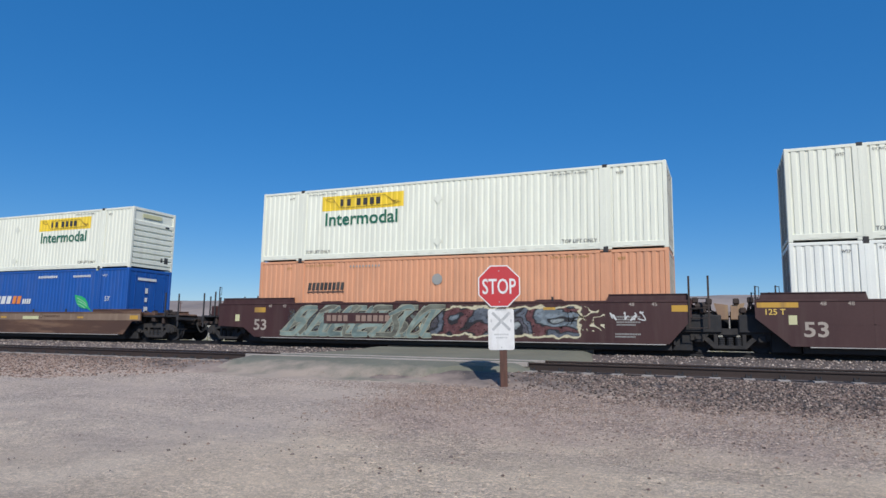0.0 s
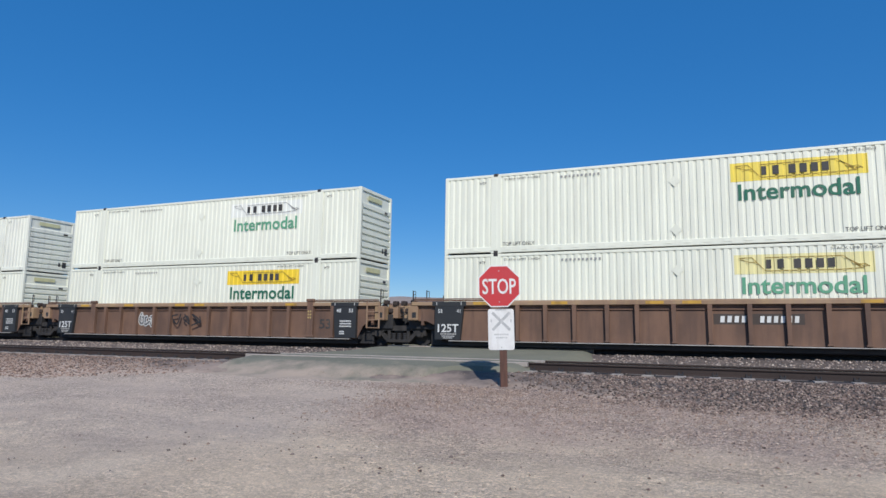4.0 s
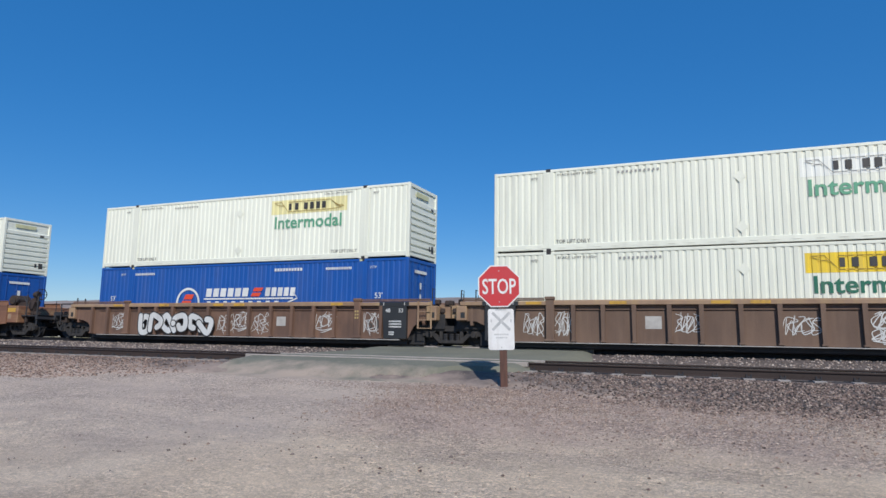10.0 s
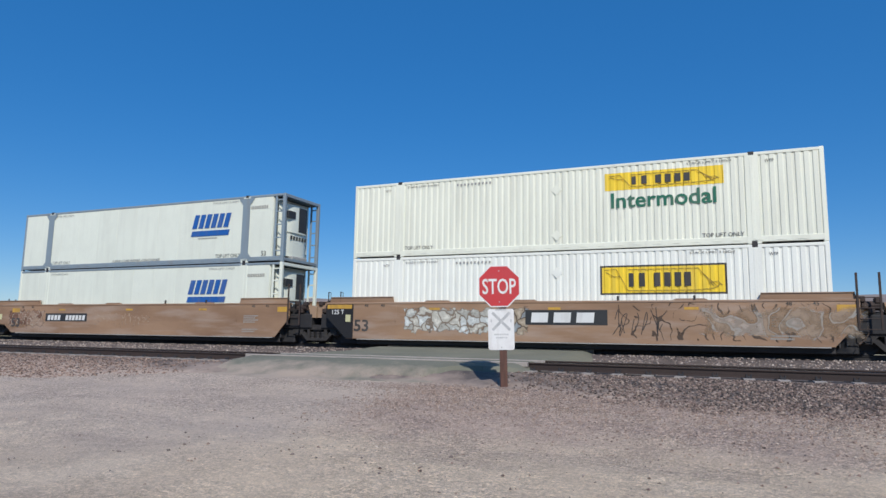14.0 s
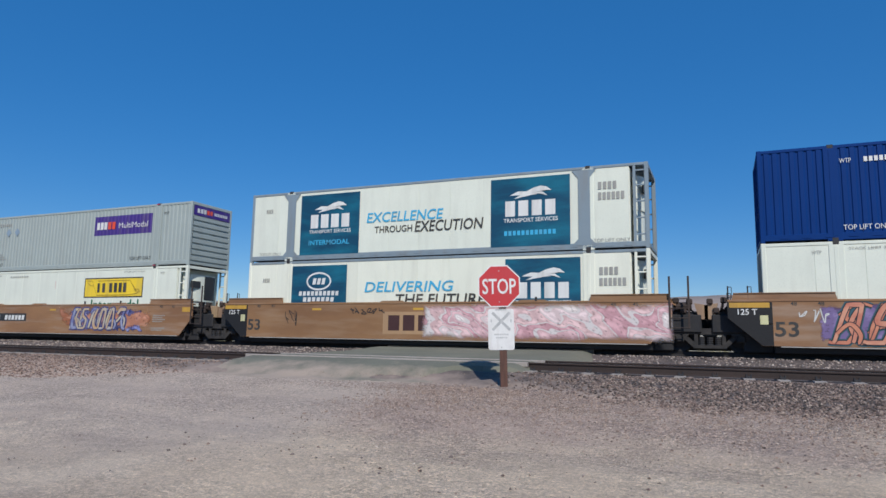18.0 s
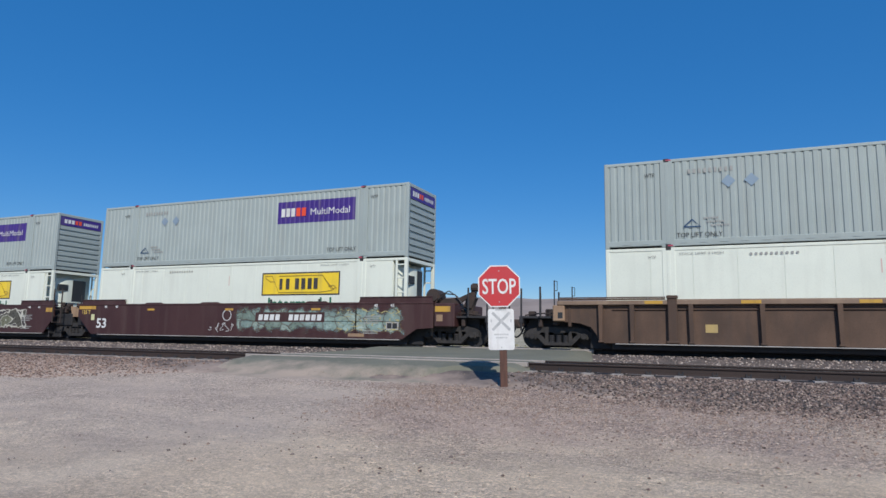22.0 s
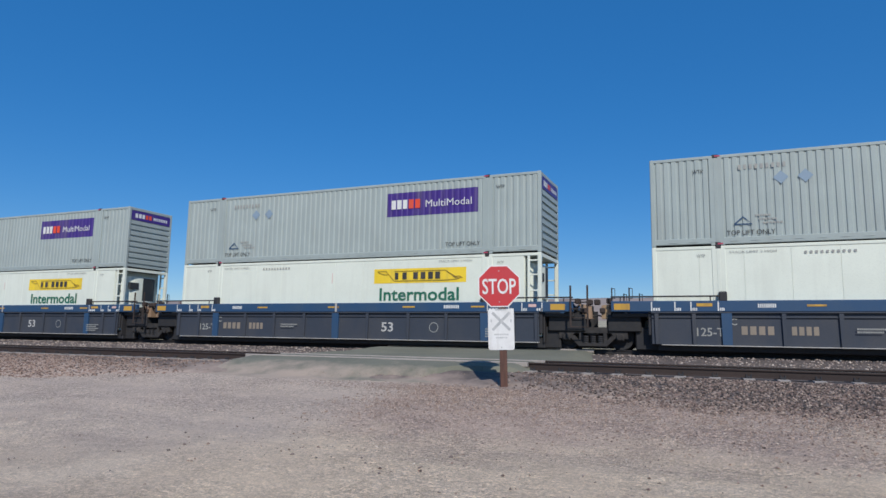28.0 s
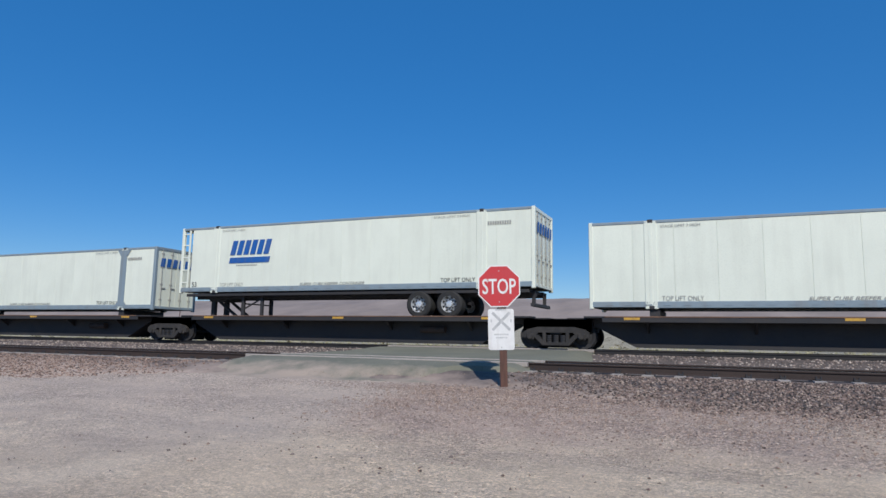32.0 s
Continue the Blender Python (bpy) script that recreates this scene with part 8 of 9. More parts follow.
        part("small_print", word_bars(3, min(X(x + 0.05), X(x + w)), max(X(x + 0.05), X(x + w)), 1.27, 0.09, -CAR_Y + 0.013), M_WHITEP, car)
    for x, w, ink in ((14.4, 0.45, M_REFLECT), (15.75, 0.27, M_PINKP), (1.3, 0.45, M_REFLECT)):
        part("chord_label", quad(X(x), X(x + w), 1.40, 1.50, -CAR_Y + 0.013), ink, car, "small label on the chord")
    part("white_label", word_bars(9, X(3.0), X(3.5), 1.36, 0.12, -CAR_Y + 0.013), M_WHITEP, car)
    part("white_label", word_bars(9, X(12.6), X(13.2), 1.36, 0.12, -CAR_Y + 0.013), M_WHITEP, car)
    if left == "C":
        part("tool_box", Geo().box(cl + 0.4, cl + 0.92, -CAR_Y + 0.03, -CAR_Y + 0.4, 1.58, 1.80, 0.02), M_CARBLUE, car, "small dark blue box on the chord")
    part("chord_joint", Geo().box(X(8.02), X(8.1), -CAR_Y + 0.005, -CAR_Y + 0.03, 1.24, 1.58, 0.004), M_FLANGE, car, "pale chord joint")
    finish_ends(car, left, right, cl, cr, M_SLATE, posts=2.11)
    return car


def spine_car(x_right, x_left, label, lead):
    """Spine car: a deep centre sill, narrow platforms, stanchions. x_right, x_left: its trucks."""
    car = thing("spine_car", label, "railway car", "cars of the train")
    a, b = x_left, x_right
    g = Geo()
    g.prism([(a + 0.3, 0.75), (a + 1.3, 0.75), (a + 2.6, 0.09), (b - 2.9, 0.09), (b - 1.5, 0.84), (b + (1.75 if lead else -0.3), 0.84), (b + (1.75 if lead else -0.3), 1.06), (a + 0.3, 1.06)], -0.62, 0.62)
    part("centre_sill", g, M_DARK, car, "deep dark centre sill")
    for s in (-1, 1):
        part("side_platform", Geo().box(a + 1.0, b + (1.75 if lead else -0.8), s * 0.66, s * 1.3, 1.04, 1.10, 0.01).box(a + 1.6, b - 1.6, s * 1.24, s * 1.30, 0.90, 1.08, 0.01), M_DARK, car, "dark narrow side platform")
        for x in (a + 3.0, a + 6.2, b - 6.5, b - 3.2):
            part("platform_bracket", shared(f"platform_bracket{s}", lambda s=s: Geo().add([(-0.04, s * 0.6, 0.55), (0.04, s * 0.6, 0.55), (0.04, s * 1.24, 1.0), (-0.04, s * 1.24, 1.0), (-0.04, s * 0.6, 1.0), (0.04, s * 0.6, 1.0)], [(0, 1, 2, 3), (3, 2, 5, 4), (0, 3, 4), (1, 5, 2)]), M_DARK), M_DARK, car, m=pose(x, 0, 0))
    part("deck_edge", Geo().box(a + 1.7, b - 1.7, -1.312, -1.30, 1.062, 1.098, 0.003), M_BROWN, car, "rusty deck edge")
    for x in (a + 2.3, (a + b) / 2, b - 2.6):
        part("reflector", quad(x, x + 0.5, 0.98, 1.06, -1.306), M_REFLECT, car, "yellow reflective strip")
    part("air_reservoir", Geo().tube((b - 5.2, -0.75, 0.62), (b - 4.2, -0.75, 0.62), 0.13, 14), M_GEAR, car, "small air reservoir", smooth=True)
    for x in (a, b):
        part("body_bolster", Geo().box(x - 1.2, x + 1.2, -0.86, 0.86, 0.55, 1.03, 0.02), M_WHEEL, car, "dark underframe over the truck")
    if lead:
        xe = b + 1.75
        st = part("brake_stand", Geo().box(xe - 0.14, xe - 0.02, -1.02, -0.9, 1.08, 2.3, 0.01).box(xe - 0.2, xe + 0.06, -1.08, -0.84, 1.08, 1.5, 0.02), M_GEAR, car, "dark brake stand")
        part("ratchet_housing", Geo().prism([(xe - 0.1, 1.78), (xe, 1.78), (xe + 0.07, 1.92), (xe + 0.07, 2.08), (xe - 0.06, 2.14)], -1.14, -1.03), M_SIGNRED, st, "red ratchet housing")
        part("brake_wheel", Geo().path([(xe + 0.2, -1.08 + 0.27 * math.cos(k * 0.3927), 2.05 + 0.27 * math.sin(k * 0.3927)) for k in range(17)], 0.02, 6).path([(xe + 0.2, -1.08, 1.78), (xe + 0.2, -1.08, 2.32)], 0.015, 5).path([(xe, -1.08, 2.05), (xe + 0.2, -1.08, 2.05)], 0.03, 6), M_DARK, st, "hand brake wheel")
        part("end_handrail", Geo().path([(xe - 0.35, -1.28, 1.08), (xe - 0.35, -1.28, 1.95)], 0.026).path([(xe - 1.4, -1.28, 2.06), (xe - 0.1, -1.02, 2.0)], 0.014, 5), M_DARK, car, "slim end handrail")
        part("coupler", Geo().box(xe, xe + 0.55, -0.13, 0.13, 0.76, 0.98, 0.03).box(xe + 0.42, xe + 0.72, -0.20, 0.20, 0.72, 1.02, 0.05), M_GEAR, car, "grimy knuckle coupler")
        for k in range(2):
            part("air_hose", Geo().hose([(xe + 0.1 + 0.5 * u + 0.2 * k, -0.32 - 0.2 * k, 0.84 - 0.34 * math.sin(u * 3.14) ** 0.8) for u in [i / 10 for i in range(11)]], 0.03, 7), M_TYRE, car, "hanging black air hose")
        gear = Geo()
        for x, w, z0, z1 in ((-0.5, 0.5, 1.1, 1.22), (-1.3, 0.7, 1.1, 1.2), (0.2, 0.3, 0.7, 1.0), (-0.25, 0.2, 0.75, 1.05)):
            gear.box(xe + x - w / 2, xe + x + w / 2, -1.25, -0.7, z0, z1, 0.03)
        part("brake_rigging", gear, M_BROWN_DK, car, "rusty fittings on the end platform")
    return car


def chassis():
    """Skeletal trailer chassis that carries a box, its rear to +x."""
    c = thing("container_chassis", "black skeletal trailer chassis with white wheels standing on the rail car", "trailer", "")
    for s in (-1, 1):
        part("frame_rail", Geo().box(X(0.4), X(16.0), s * 0.44, s * 0.56, -0.24, -0.02, 0.01), M_DARK, c, "long black frame rail")
        part("side_rail", Geo().box(X(0.4), X(15.9), s * 1.15, s * 1.22, -0.14, -0.02, 0.01), M_DARK, c)
    g = Geo()
    for k in range(9):
        g.box(X(0.6 + k * 1.9), X(0.72 + k * 1.9), -1.2, 1.2, -0.14, -0.03, 0.01)
    part("cross_member_set", g, M_DARK, c)
    part("landing_gear", Geo().box(X(3.25), X(3.39), -1.0, -0.86, -1.0, -0.1).box(X(3.25), X(3.39), 0.86, 1.0, -1.0, -0.1).box(X(3.11), X(3.53), -1.06, -0.8, -1.03, -0.99).path([(X(3.32), -0.93, -0.7), (X(4.25), -0.93, -0.25)], 0.035).path([(X(3.32), -0.93, -0.45), (X(3.32), 0.93, -0.45)], 0.03).box(X(4.25), X(4.37), -1.0, -0.88, -0.95, -0.1), M_DARK, c, "black landing gear legs")
    part("rear_bumper", Geo().box(X(15.95), X(16.08), -1.15, 1.15, -0.62, -0.5).box(X(15.9), X(16.02), -0.8, -0.7, -0.55, -0.05).box(X(15.9), X(16.02), 0.7, 0.8, -0.55, -0.05), M_DARK, c, "rear bumper frame")
    part("mud_flap", Geo().box(X(14.75), X(14.78), -1.2, -0.6, -0.85, -0.1), M_TYRE, c, "black mud flap")
    for x in (11.70, 12.92):
        for s in (-1, 1):
            w = part("wheel", shared(f"road_tyre{s}", lambda s=s: Geo().lathe([(0.30, s * 0.0), (0.44, s * 0.0), (0.50, s * 0.05), (0.50, s * 0.5), (0.44, s * 0.55), (0.30, s * 0.55), (0.29, s * 0.3)], (0, 0, 0), 28, False), M_TYRE, True), M_TYRE, c, "black tyre", m=pose(X(x), s * 0.70, -0.53))
            part("rim", shared(f"road_rim{s}", lambda s=s: Geo().lathe([(0.30, s * 0.555), (0.29, s * 0.52), (0.23, s * 0.43), (0.13, s * 0.44), (0.11, s * 0.53), (0.05, s * 0.54), (0.002, s * 0.54)], (0, 0, 0), 20, False), M_RIM, True), M_RIM, w, "polished white rim")
            part("rim_dish", shared(f"rim_dish{s}", lambda s=s: Geo().lathe([(0.228, s * 0.436), (0.18, s * 0.444), (0.135, s * 0.449)], (0, 0, 0), 20, False), M_GALV, True), M_GALV, w, "bright inner dish of the rim")
            # solid dark stubs draw the shade inside the rim openings
            holes = Geo()
            for k in range(8):
                a, b = 0.262 * math.cos(k * 0.785 + 0.39), 0.262 * math.sin(k * 0.785 + 0.39)
                holes.tube((a, s * 0.46, b), (a, s * 0.505, b), 0.05, 8)
            part("hand_hole_ring", holes, M_TYRE, w, "dark stubs for the shade in the rim's hand holes")
            nuts = Geo()
            for k in range(8):
                nuts.tube((0.17 * math.cos(k * 0.785), s * 0.44, 0.17 * math.sin(k * 0.785)), (0.17 * math.cos(k * 0.785), s * 0.475, 0.17 * math.sin(k * 0.785)), 0.03, 6)
            part("wheel_nut_ring", nuts, M_DARK, w)
    part("axle_pair", Geo().tube((X(11.7), -0.9, -0.53), (X(11.7), 0.9, -0.53), 0.07).tube((X(12.92), -0.9, -0.53), (X(12.92), 0.9, -0.53), 0.07).box(X(11.2), X(13.5), -0.55, -0.45, -0.42, -0.22), M_DARK, c)
    return c


# ---------------------------------------------------------------- the train, from its leading to its trailing end
TRAIN = []   # (thing, x at the clip's start, height over the rails)


def place(ob, s, z):
    TRAIN.append((ob, s + S2, z))
    return ob


def again(ob, s, z):
    return place(copy_thing(ob, Matrix()), s, z)


UP = BASE + HC

# containers: one of each look, then its repeats
jb = dry_white("white corrugated container with a yellow banner and green word")
place(jb, -41.33, UP)
again(jb, -209.93, UP)
place(dry_white("white corrugated container with a bleached pale yellow banner", logo="pale"), -166.88, UP)
place(dry_white("white corrugated container with a lightly faded yellow banner", logo="sunned"), -190.45, UP)
place(dry_white("white corrugated container with a lightly faded yellow banner", logo="sunned"), -64.95, UP)
place(dry_white("white corrugated container with a bleached pale yellow banner and pale word", logo="pale"), -64.95, BASE)
place(dry_white("white corrugated container with its banner near the trailing end", flip=True), -17.66, UP)
jlow = dry_white("white corrugated container with a yellow banner in the lower row")
place(jlow, -84.70, BASE)
for s in (-104.25, -147.35):
    again(jlow, s, BASE)
jf = dry_white("white corrugated container with a sun-faded banner", logo="faded")
place(jf, -84.70, UP)
again(jf, -147.35, UP)
place(dry_white("worn white corrugated container with rust spots and a faded banner", worn=1, logo="faded"), -104.25, UP)
place(dry_white("worn white corrugated container with a bare grey patch", worn=2, logo="none"), -127.75, UP)
jbox = dry_white("clean white corrugated container with a black-edged yellow banner", logo="box", base=M_WHITE_FRESH)
place(jbox, -127.75, BASE)
again(jbox, -209.93, BASE)
place(dry_white("cream white corrugated container", logo="none"), 1.89, UP)
place(dry_white("clean white corrugated container in the lower row", logo="none", base=M_WHITE_FRESH), 1.89, BASE)
place(orange_box(), -17.66, BASE)
place(blue_box("unit"), -41.33, BASE)
ds = blue_box("stack")
place(ds, -166.88, BASE)
again(ds, -190.45, BASE)
nv = navy_box()
place(nv, -252.86, UP)
again(nv, -377.65, UP)
gb = grey_box()
place(gb, -291.76, UP)
for s in (-315.22, -338.70, -358.16, -401.20, -421.0, -440.75):
    again(gb, s, UP)
place(white_reefer("boxed", word=0.83), -252.86, BASE)
for s, dx, wide in ((-291.76, 0.28, 1.05), (-315.22, 0.17, 1.02), (-338.70, -0.02, 1.045)):
    place(white_reefer("boxed", dx, wide), s, BASE)
place(white_reefer("boxed"), -358.16, BASE)
ro = white_reefer("open")
place(ro, -377.65, BASE)
for s in (-401.20, -421.0, -440.75):
    again(ro, s, BASE)
place(slanted_reefer(rail=M_FRAME_GREY, label="white refrigerated container in a grey frame with a slanted blue name"), -229.45, UP)
sl = place(slanted_reefer(), -229.45, BASE)
again(sl, -462.10, 1.33)
place(slanted_reefer(2.72, nose="doors", tail="reefer", label="white refrigerated container on a chassis with rear doors"), -480.10, 2.06)
place(slanted_reefer(2.72, nose="doors", tail="reefer", rail=M_FRAME_GREY, label="white refrigerated container with grey posts and rear doors"), -497.75, 1.33)
place(teal_reefer(True), -272.23, UP)
place(teal_reefer(False), -272.23, BASE)
place(chassis(), -480.10, 2.06)

# cars
MAR, TAN, RIB = "maroon well car with smooth weathered sides and graffiti", "yellow-brown well car with smooth weathered sides", "rust-brown ribbed well car"

c = place(smooth_car(M_MAROON, "A", "A", MAR, M_TAN_INK, None), 1.89, 0)
c = place(smooth_car(M_MAROON, "C", "A", MAR, M_TAN_INK, None), -17.66, 0)
spray_piece(c, X(1.5), X(8.3), 0.25, 1.54, [(0.10, 0.12, 0.115), (0.14, 0.17, 0.16), (0.07, 0.05, 0.048)], None, 0.8, 0.7, 0.4, 0.0, 0.2, 0.45, lean=0.8, cover=0.85, y=-CAR_Y - 0.003)
stroke_piece(c, X(1.7), X(8.2), 0.24, 1.54, 6, [faded_spray("teal_grey_spray", (0.19, 0.26, 0.24), (0.09, 0.115, 0.105)), faded_spray("pale_teal_spray", (0.26, 0.33, 0.29), (0.13, 0.17, 0.15)), faded_spray("olive_grey_spray", (0.18, 0.19, 0.15), (0.07, 0.06, 0.05))], spray("bone_spray", (0.34, 0.32, 0.24)), 17, G_BLACK, w=0.20, edge=0.032, lean=0.8, forms=5, y=-CAR_Y - 0.012)
spray_piece(c, X(7.4), X(13.5), 0.25, 1.54, [(0.06, 0.055, 0.065), (0.12, 0.145, 0.165), (0.075, 0.085, 0.105), (0.20, 0.22, 0.22), (0.09, 0.03, 0.03)], (0.02, 0.018, 0.02), 0.70, 0.8, 0.35, 0.09, 0.05, 0.25, rim=(0.56, 0.50, 0.34), shine=0.5, lean=-0.4, bands=10.0)
spray_piece(c, X(12.6), X(14.2), 0.55, 1.50, None, (0.60, 0.54, 0.38), 0.40, 0.9, 0.3, 0.08, 0.04, 0.1, bands=8.0, label="cream drawn lines")
scrawl(c, X(14.3), X(15.4), 0.95, 1.25, 3, G_WHITE, 0.035)
part("number_plate", quad(X(3.4), X(6.4), 0.80, 1.20, -CAR_Y - 0.045), M_MAROON, c, "maroon strip behind the car number")
part("number_mark", word_bars(4, X(3.5), X(4.5), 0.88, 0.24, -CAR_Y - 0.048, 0.0, 3, 0.25), M_SALMON, c, "reporting mark as plain bars")
part("number_mark", word_bars(6, X(4.8), X(6.3), 0.88, 0.24, -CAR_Y - 0.048, 0.0, 4, 0.25), M_SALMON, c, "car number as plain bars")
c = place(smooth_car(M_TAN2, "C", "C", "low brown well car with a paler upper half", M_BLACKP, (3.7, 5.6, 0.92, None, M_BROWN_PLAIN), top=1.24), -41.33, 0)
c = place(ribbed_car(M_BROWN, "A", "C", RIB, (9.2, 11.4)), -64.95, 0)
c = place(ribbed_car(M_BROWN, "A", "A", RIB + " with graffiti tags"), -84.70, 0)
bubble(c, X(4.9), X(5.8), 0.6, 1.2, 3, G_GREYG, G_WHITE, 4, y=-CAR_Y + 0.122, line_w=0.035)
scrawl(c, X(7.0), X(8.6), 0.5, 1.3, 6, G_BLACK, 0.06, 3, y=-CAR_Y - 0.04)
c = place(ribbed_car(M_BROWN, "C", "A", RIB), -104.25, 0)
for k, x in enumerate((3.0, 8.1, 11.2, 12.3)):
    scrawl(c, X(x), X(x + 0.8), 0.4, 1.1, 20 + k, G_BLACK, 0.03, 3, y=-CAR_Y + 0.125)
bubble(c, X(5.95), X(6.7), 0.5, 1.05, 2, G_GREYG, G_WHITE, 9, y=-CAR_Y + 0.122, line_w=0.03)
c = place(ribbed_car(M_BROWN_DK, "A", "C", RIB + ", darker, with pale tags", (11.5, 13.0), stand_right=True), -127.75, 0)
for k, (x, w, z0, z1) in enumerate(((5.95, 0.62, 0.62, 1.18), (6.88, 0.78, 0.60, 1.18), (8.02, 0.72, 0.52, 1.18), (10.12, 0.90, 0.62, 1.24))):
    loose_tag(c, X(x), X(x + w), z0, z1, 100 + k, G_CYAN, 3 + k % 2, 0.040, -CAR_Y + 0.123, k == 3)
scrawl(c, X(13.2), X(13.95), 0.45, 1.2, 8, G_WHITE, 0.04, 4, y=-CAR_Y + 0.125)
c = place(ribbed_car(M_BROWN_DK, "A", "A", RIB + ", darker, with pale tags"), -147.35, 0)
for x0, x1, z0, z1 in ((1.1, 1.75, 0.52, 1.18), (2.2, 2.78, 0.5, 1.2), (6.0, 6.72, 0.6, 1.2), (9.05, 10.0, 0.6, 1.1), (11.25, 12.05, 0.34, 1.28), (12.35, 13.2, 0.32, 1.30)):
    loose_tag(c, X(x0), X(x1), z0, z1, int(x0 * 10), G_WHITE, 4, 0.045 if z1 - z0 > 0.8 else 0.034, -CAR_Y + 0.123, z1 - z0 > 0.8, 2 if z1 - z0 > 0.8 else 1)
part("bare_square", quad(X(5.12), X(5.62), 0.70, 1.1, -CAR_Y + 0.126), M_FLANGE, c, "pale repainted square")
c = place(ribbed_car(M_BROWN, "C", "A", RIB + " with a large white painted tag", (2.9, 4.6)), -166.88, 0)
bubble(c, X(2.9), X(7.2), 0.28, 1.2, 6, G_WHITE, G_BLACK, 14, y=-CAR_Y - 0.045, line_w=0.05)
for k, x in enumerate((1.1, 7.3, 8.1, 9.1, 12.2, 14.3)):
    loose_tag(c, X(x), X(x + 0.8), 0.45, 1.2, 200 + k, G_WHITE, 3, 0.034, -CAR_Y + 0.123, k % 2 == 0)
part("bare_square", quad(X(10.3), X(10.75), 0.68, 1.05, -CAR_Y + 0.124), M_FLANGE, c, "pale repainted square")

c = place(smooth_car(M_TAN5, "A", "C", TAN.replace("yellow", "red") + " and dark green graffiti", M_BLACKP, (9.75, 12.9, 0.85, M_BLACK, M_WHITEP)), -190.45, 0)
bubble(c, X(2.1), X(6.4), 0.30, 1.47, 5, G_GREEN, G_WHITE, 21, G_BLACK, line_w=0.055)
bubble(c, X(6.5), X(7.25), 1.15, 1.45, 1, G_GREEN, G_WHITE, 22, None, line_w=0.03)
c = place(smooth_car(M_TAN4, "A", "A", TAN + " and line-drawn graffiti", M_BLACKP, None), -209.93, 0)
spray_piece(c, X(2.2), X(6.3), 0.40, 1.50, [(0.42, 0.42, 0.38), (0.50, 0.52, 0.50), (0.34, 0.33, 0.29), (0.46, 0.44, 0.38)], (0.20, 0.15, 0.11), 0.40, 1.0, 0.5, 0.05, 0.08, 0.35, shine=0.3)
part("number_plate", quad(X(7.0), X(9.75), 0.80, 1.30, -CAR_Y - 0.007), M_BLACK, c, "dark panel with a logo")
part("logo_mark", word_bars(3, X(7.1), X(9.4), 0.88, 0.34, -CAR_Y - 0.010, 0.1, 3, 0.25), M_WHITEP, c, "logo as plain white bars")
spray_piece(c, X(5.9), X(7.3), 0.35, 1.50, [(0.36, 0.30, 0.20), (0.28, 0.32, 0.34), (0.40, 0.33, 0.24)], (0.10, 0.07, 0.05), 0.45, 1.2, 0.5, 0.04, 0.1, 0.3, cover=0.8)
spray_piece(c, X(10.0), X(17.0), 0.28, 1.55, None, (0.07, 0.045, 0.03), 0.60, 0.9, 0.3, 0.05, 0.05, 0.15, bands=9.0, label="thin dark drawn lines")
spray_piece(c, X(12.4), X(17.0), 0.30, 1.55, [(0.36, 0.31, 0.26), (0.30, 0.22, 0.15), (0.26, 0.17, 0.10)], (0.44, 0.42, 0.38), 0.70, 0.9, 0.3, 0.05, 0.2, 0.4, bands=9.0, cover=0.6, y=-CAR_Y - 0.0075)
scrawl(c, X(9.8), X(11.6), 0.4, 1.4, 34, G_BLACK, 0.022, 6)
c = place(smooth_car(M_TAN4, "C", "A", TAN, M_BLACKP, (2.6, 5.2, 0.85, M_BLACK, M_WHITEP)), -229.45, 0)
spray_piece(c, X(-0.4), X(2.5), 0.40, 1.45, [(0.34, 0.23, 0.16), (0.16, 0.08, 0.05), (0.26, 0.15, 0.10)], (0.46, 0.37, 0.29), 0.35, 1.0, 0.6, 0.04, 0.1, 0.3, cover=0.8)
spray_piece(c, X(5.6), X(9.4), 0.5, 1.4, None, (0.42, 0.31, 0.22), 0.3, 1.0, 0.3, 0.06, 0.1, 0.3, bands=8.0, label="faint pale drawn lines")

c = place(smooth_car(M_TAN, "A", "C", TAN + " with orange and violet graffiti", M_BLACKP, (9.75, 12.95, 0.85, M_BLACK, M_WHITEP)), -252.86, 0)
spray_piece(c, X(1.3), X(9.1), 0.25, 1.55, [(0.13, 0.085, 0.20), (0.17, 0.12, 0.27), (0.10, 0.06, 0.15)], None, 0.8, 0.8, 0.5, 0.02, 0.12, 0.25)
stroke_piece(c, X(1.75), X(8.5), 0.24, 1.56, 8, [faded_spray("peach_spray", (0.60, 0.24, 0.14), (0.48, 0.15, 0.10)), faded_spray("salmon_spray", (0.52, 0.17, 0.11), (0.64, 0.32, 0.21))], spray("blue_black_spray", (0.012, 0.018, 0.026)), 41, spray("dull_cyan_spray", (0.03, 0.10, 0.13)), w=0.125, edge=0.045, lean=0.3, forms=5)
scrawl(c, X(0.9), X(1.7), 0.9, 1.35, 43, G_WHITE, 0.03, 3)
scrawl(c, X(9.0), X(13.0), 1.25, 1.5, 44, G_WHITE, 0.03, 6)
c = place(smooth_car(M_TAN3, "A", "A", TAN + " with pink and white graffiti", M_BLACKP, None), -272.23, 0)
spray_piece(c, X(8.1), X(16.9), 0.21, 1.60, [(0.58, 0.36, 0.38), (0.64, 0.50, 0.50), (0.52, 0.28, 0.31), (0.68, 0.60, 0.58), (0.60, 0.40, 0.40)], (0.66, 0.60, 0.59), 0.85, 0.9, 0.35, 0.08, 0.25, 0.14, shine=0.3, lean=0.8, bands=10.0, y=-CAR_Y - 0.024)
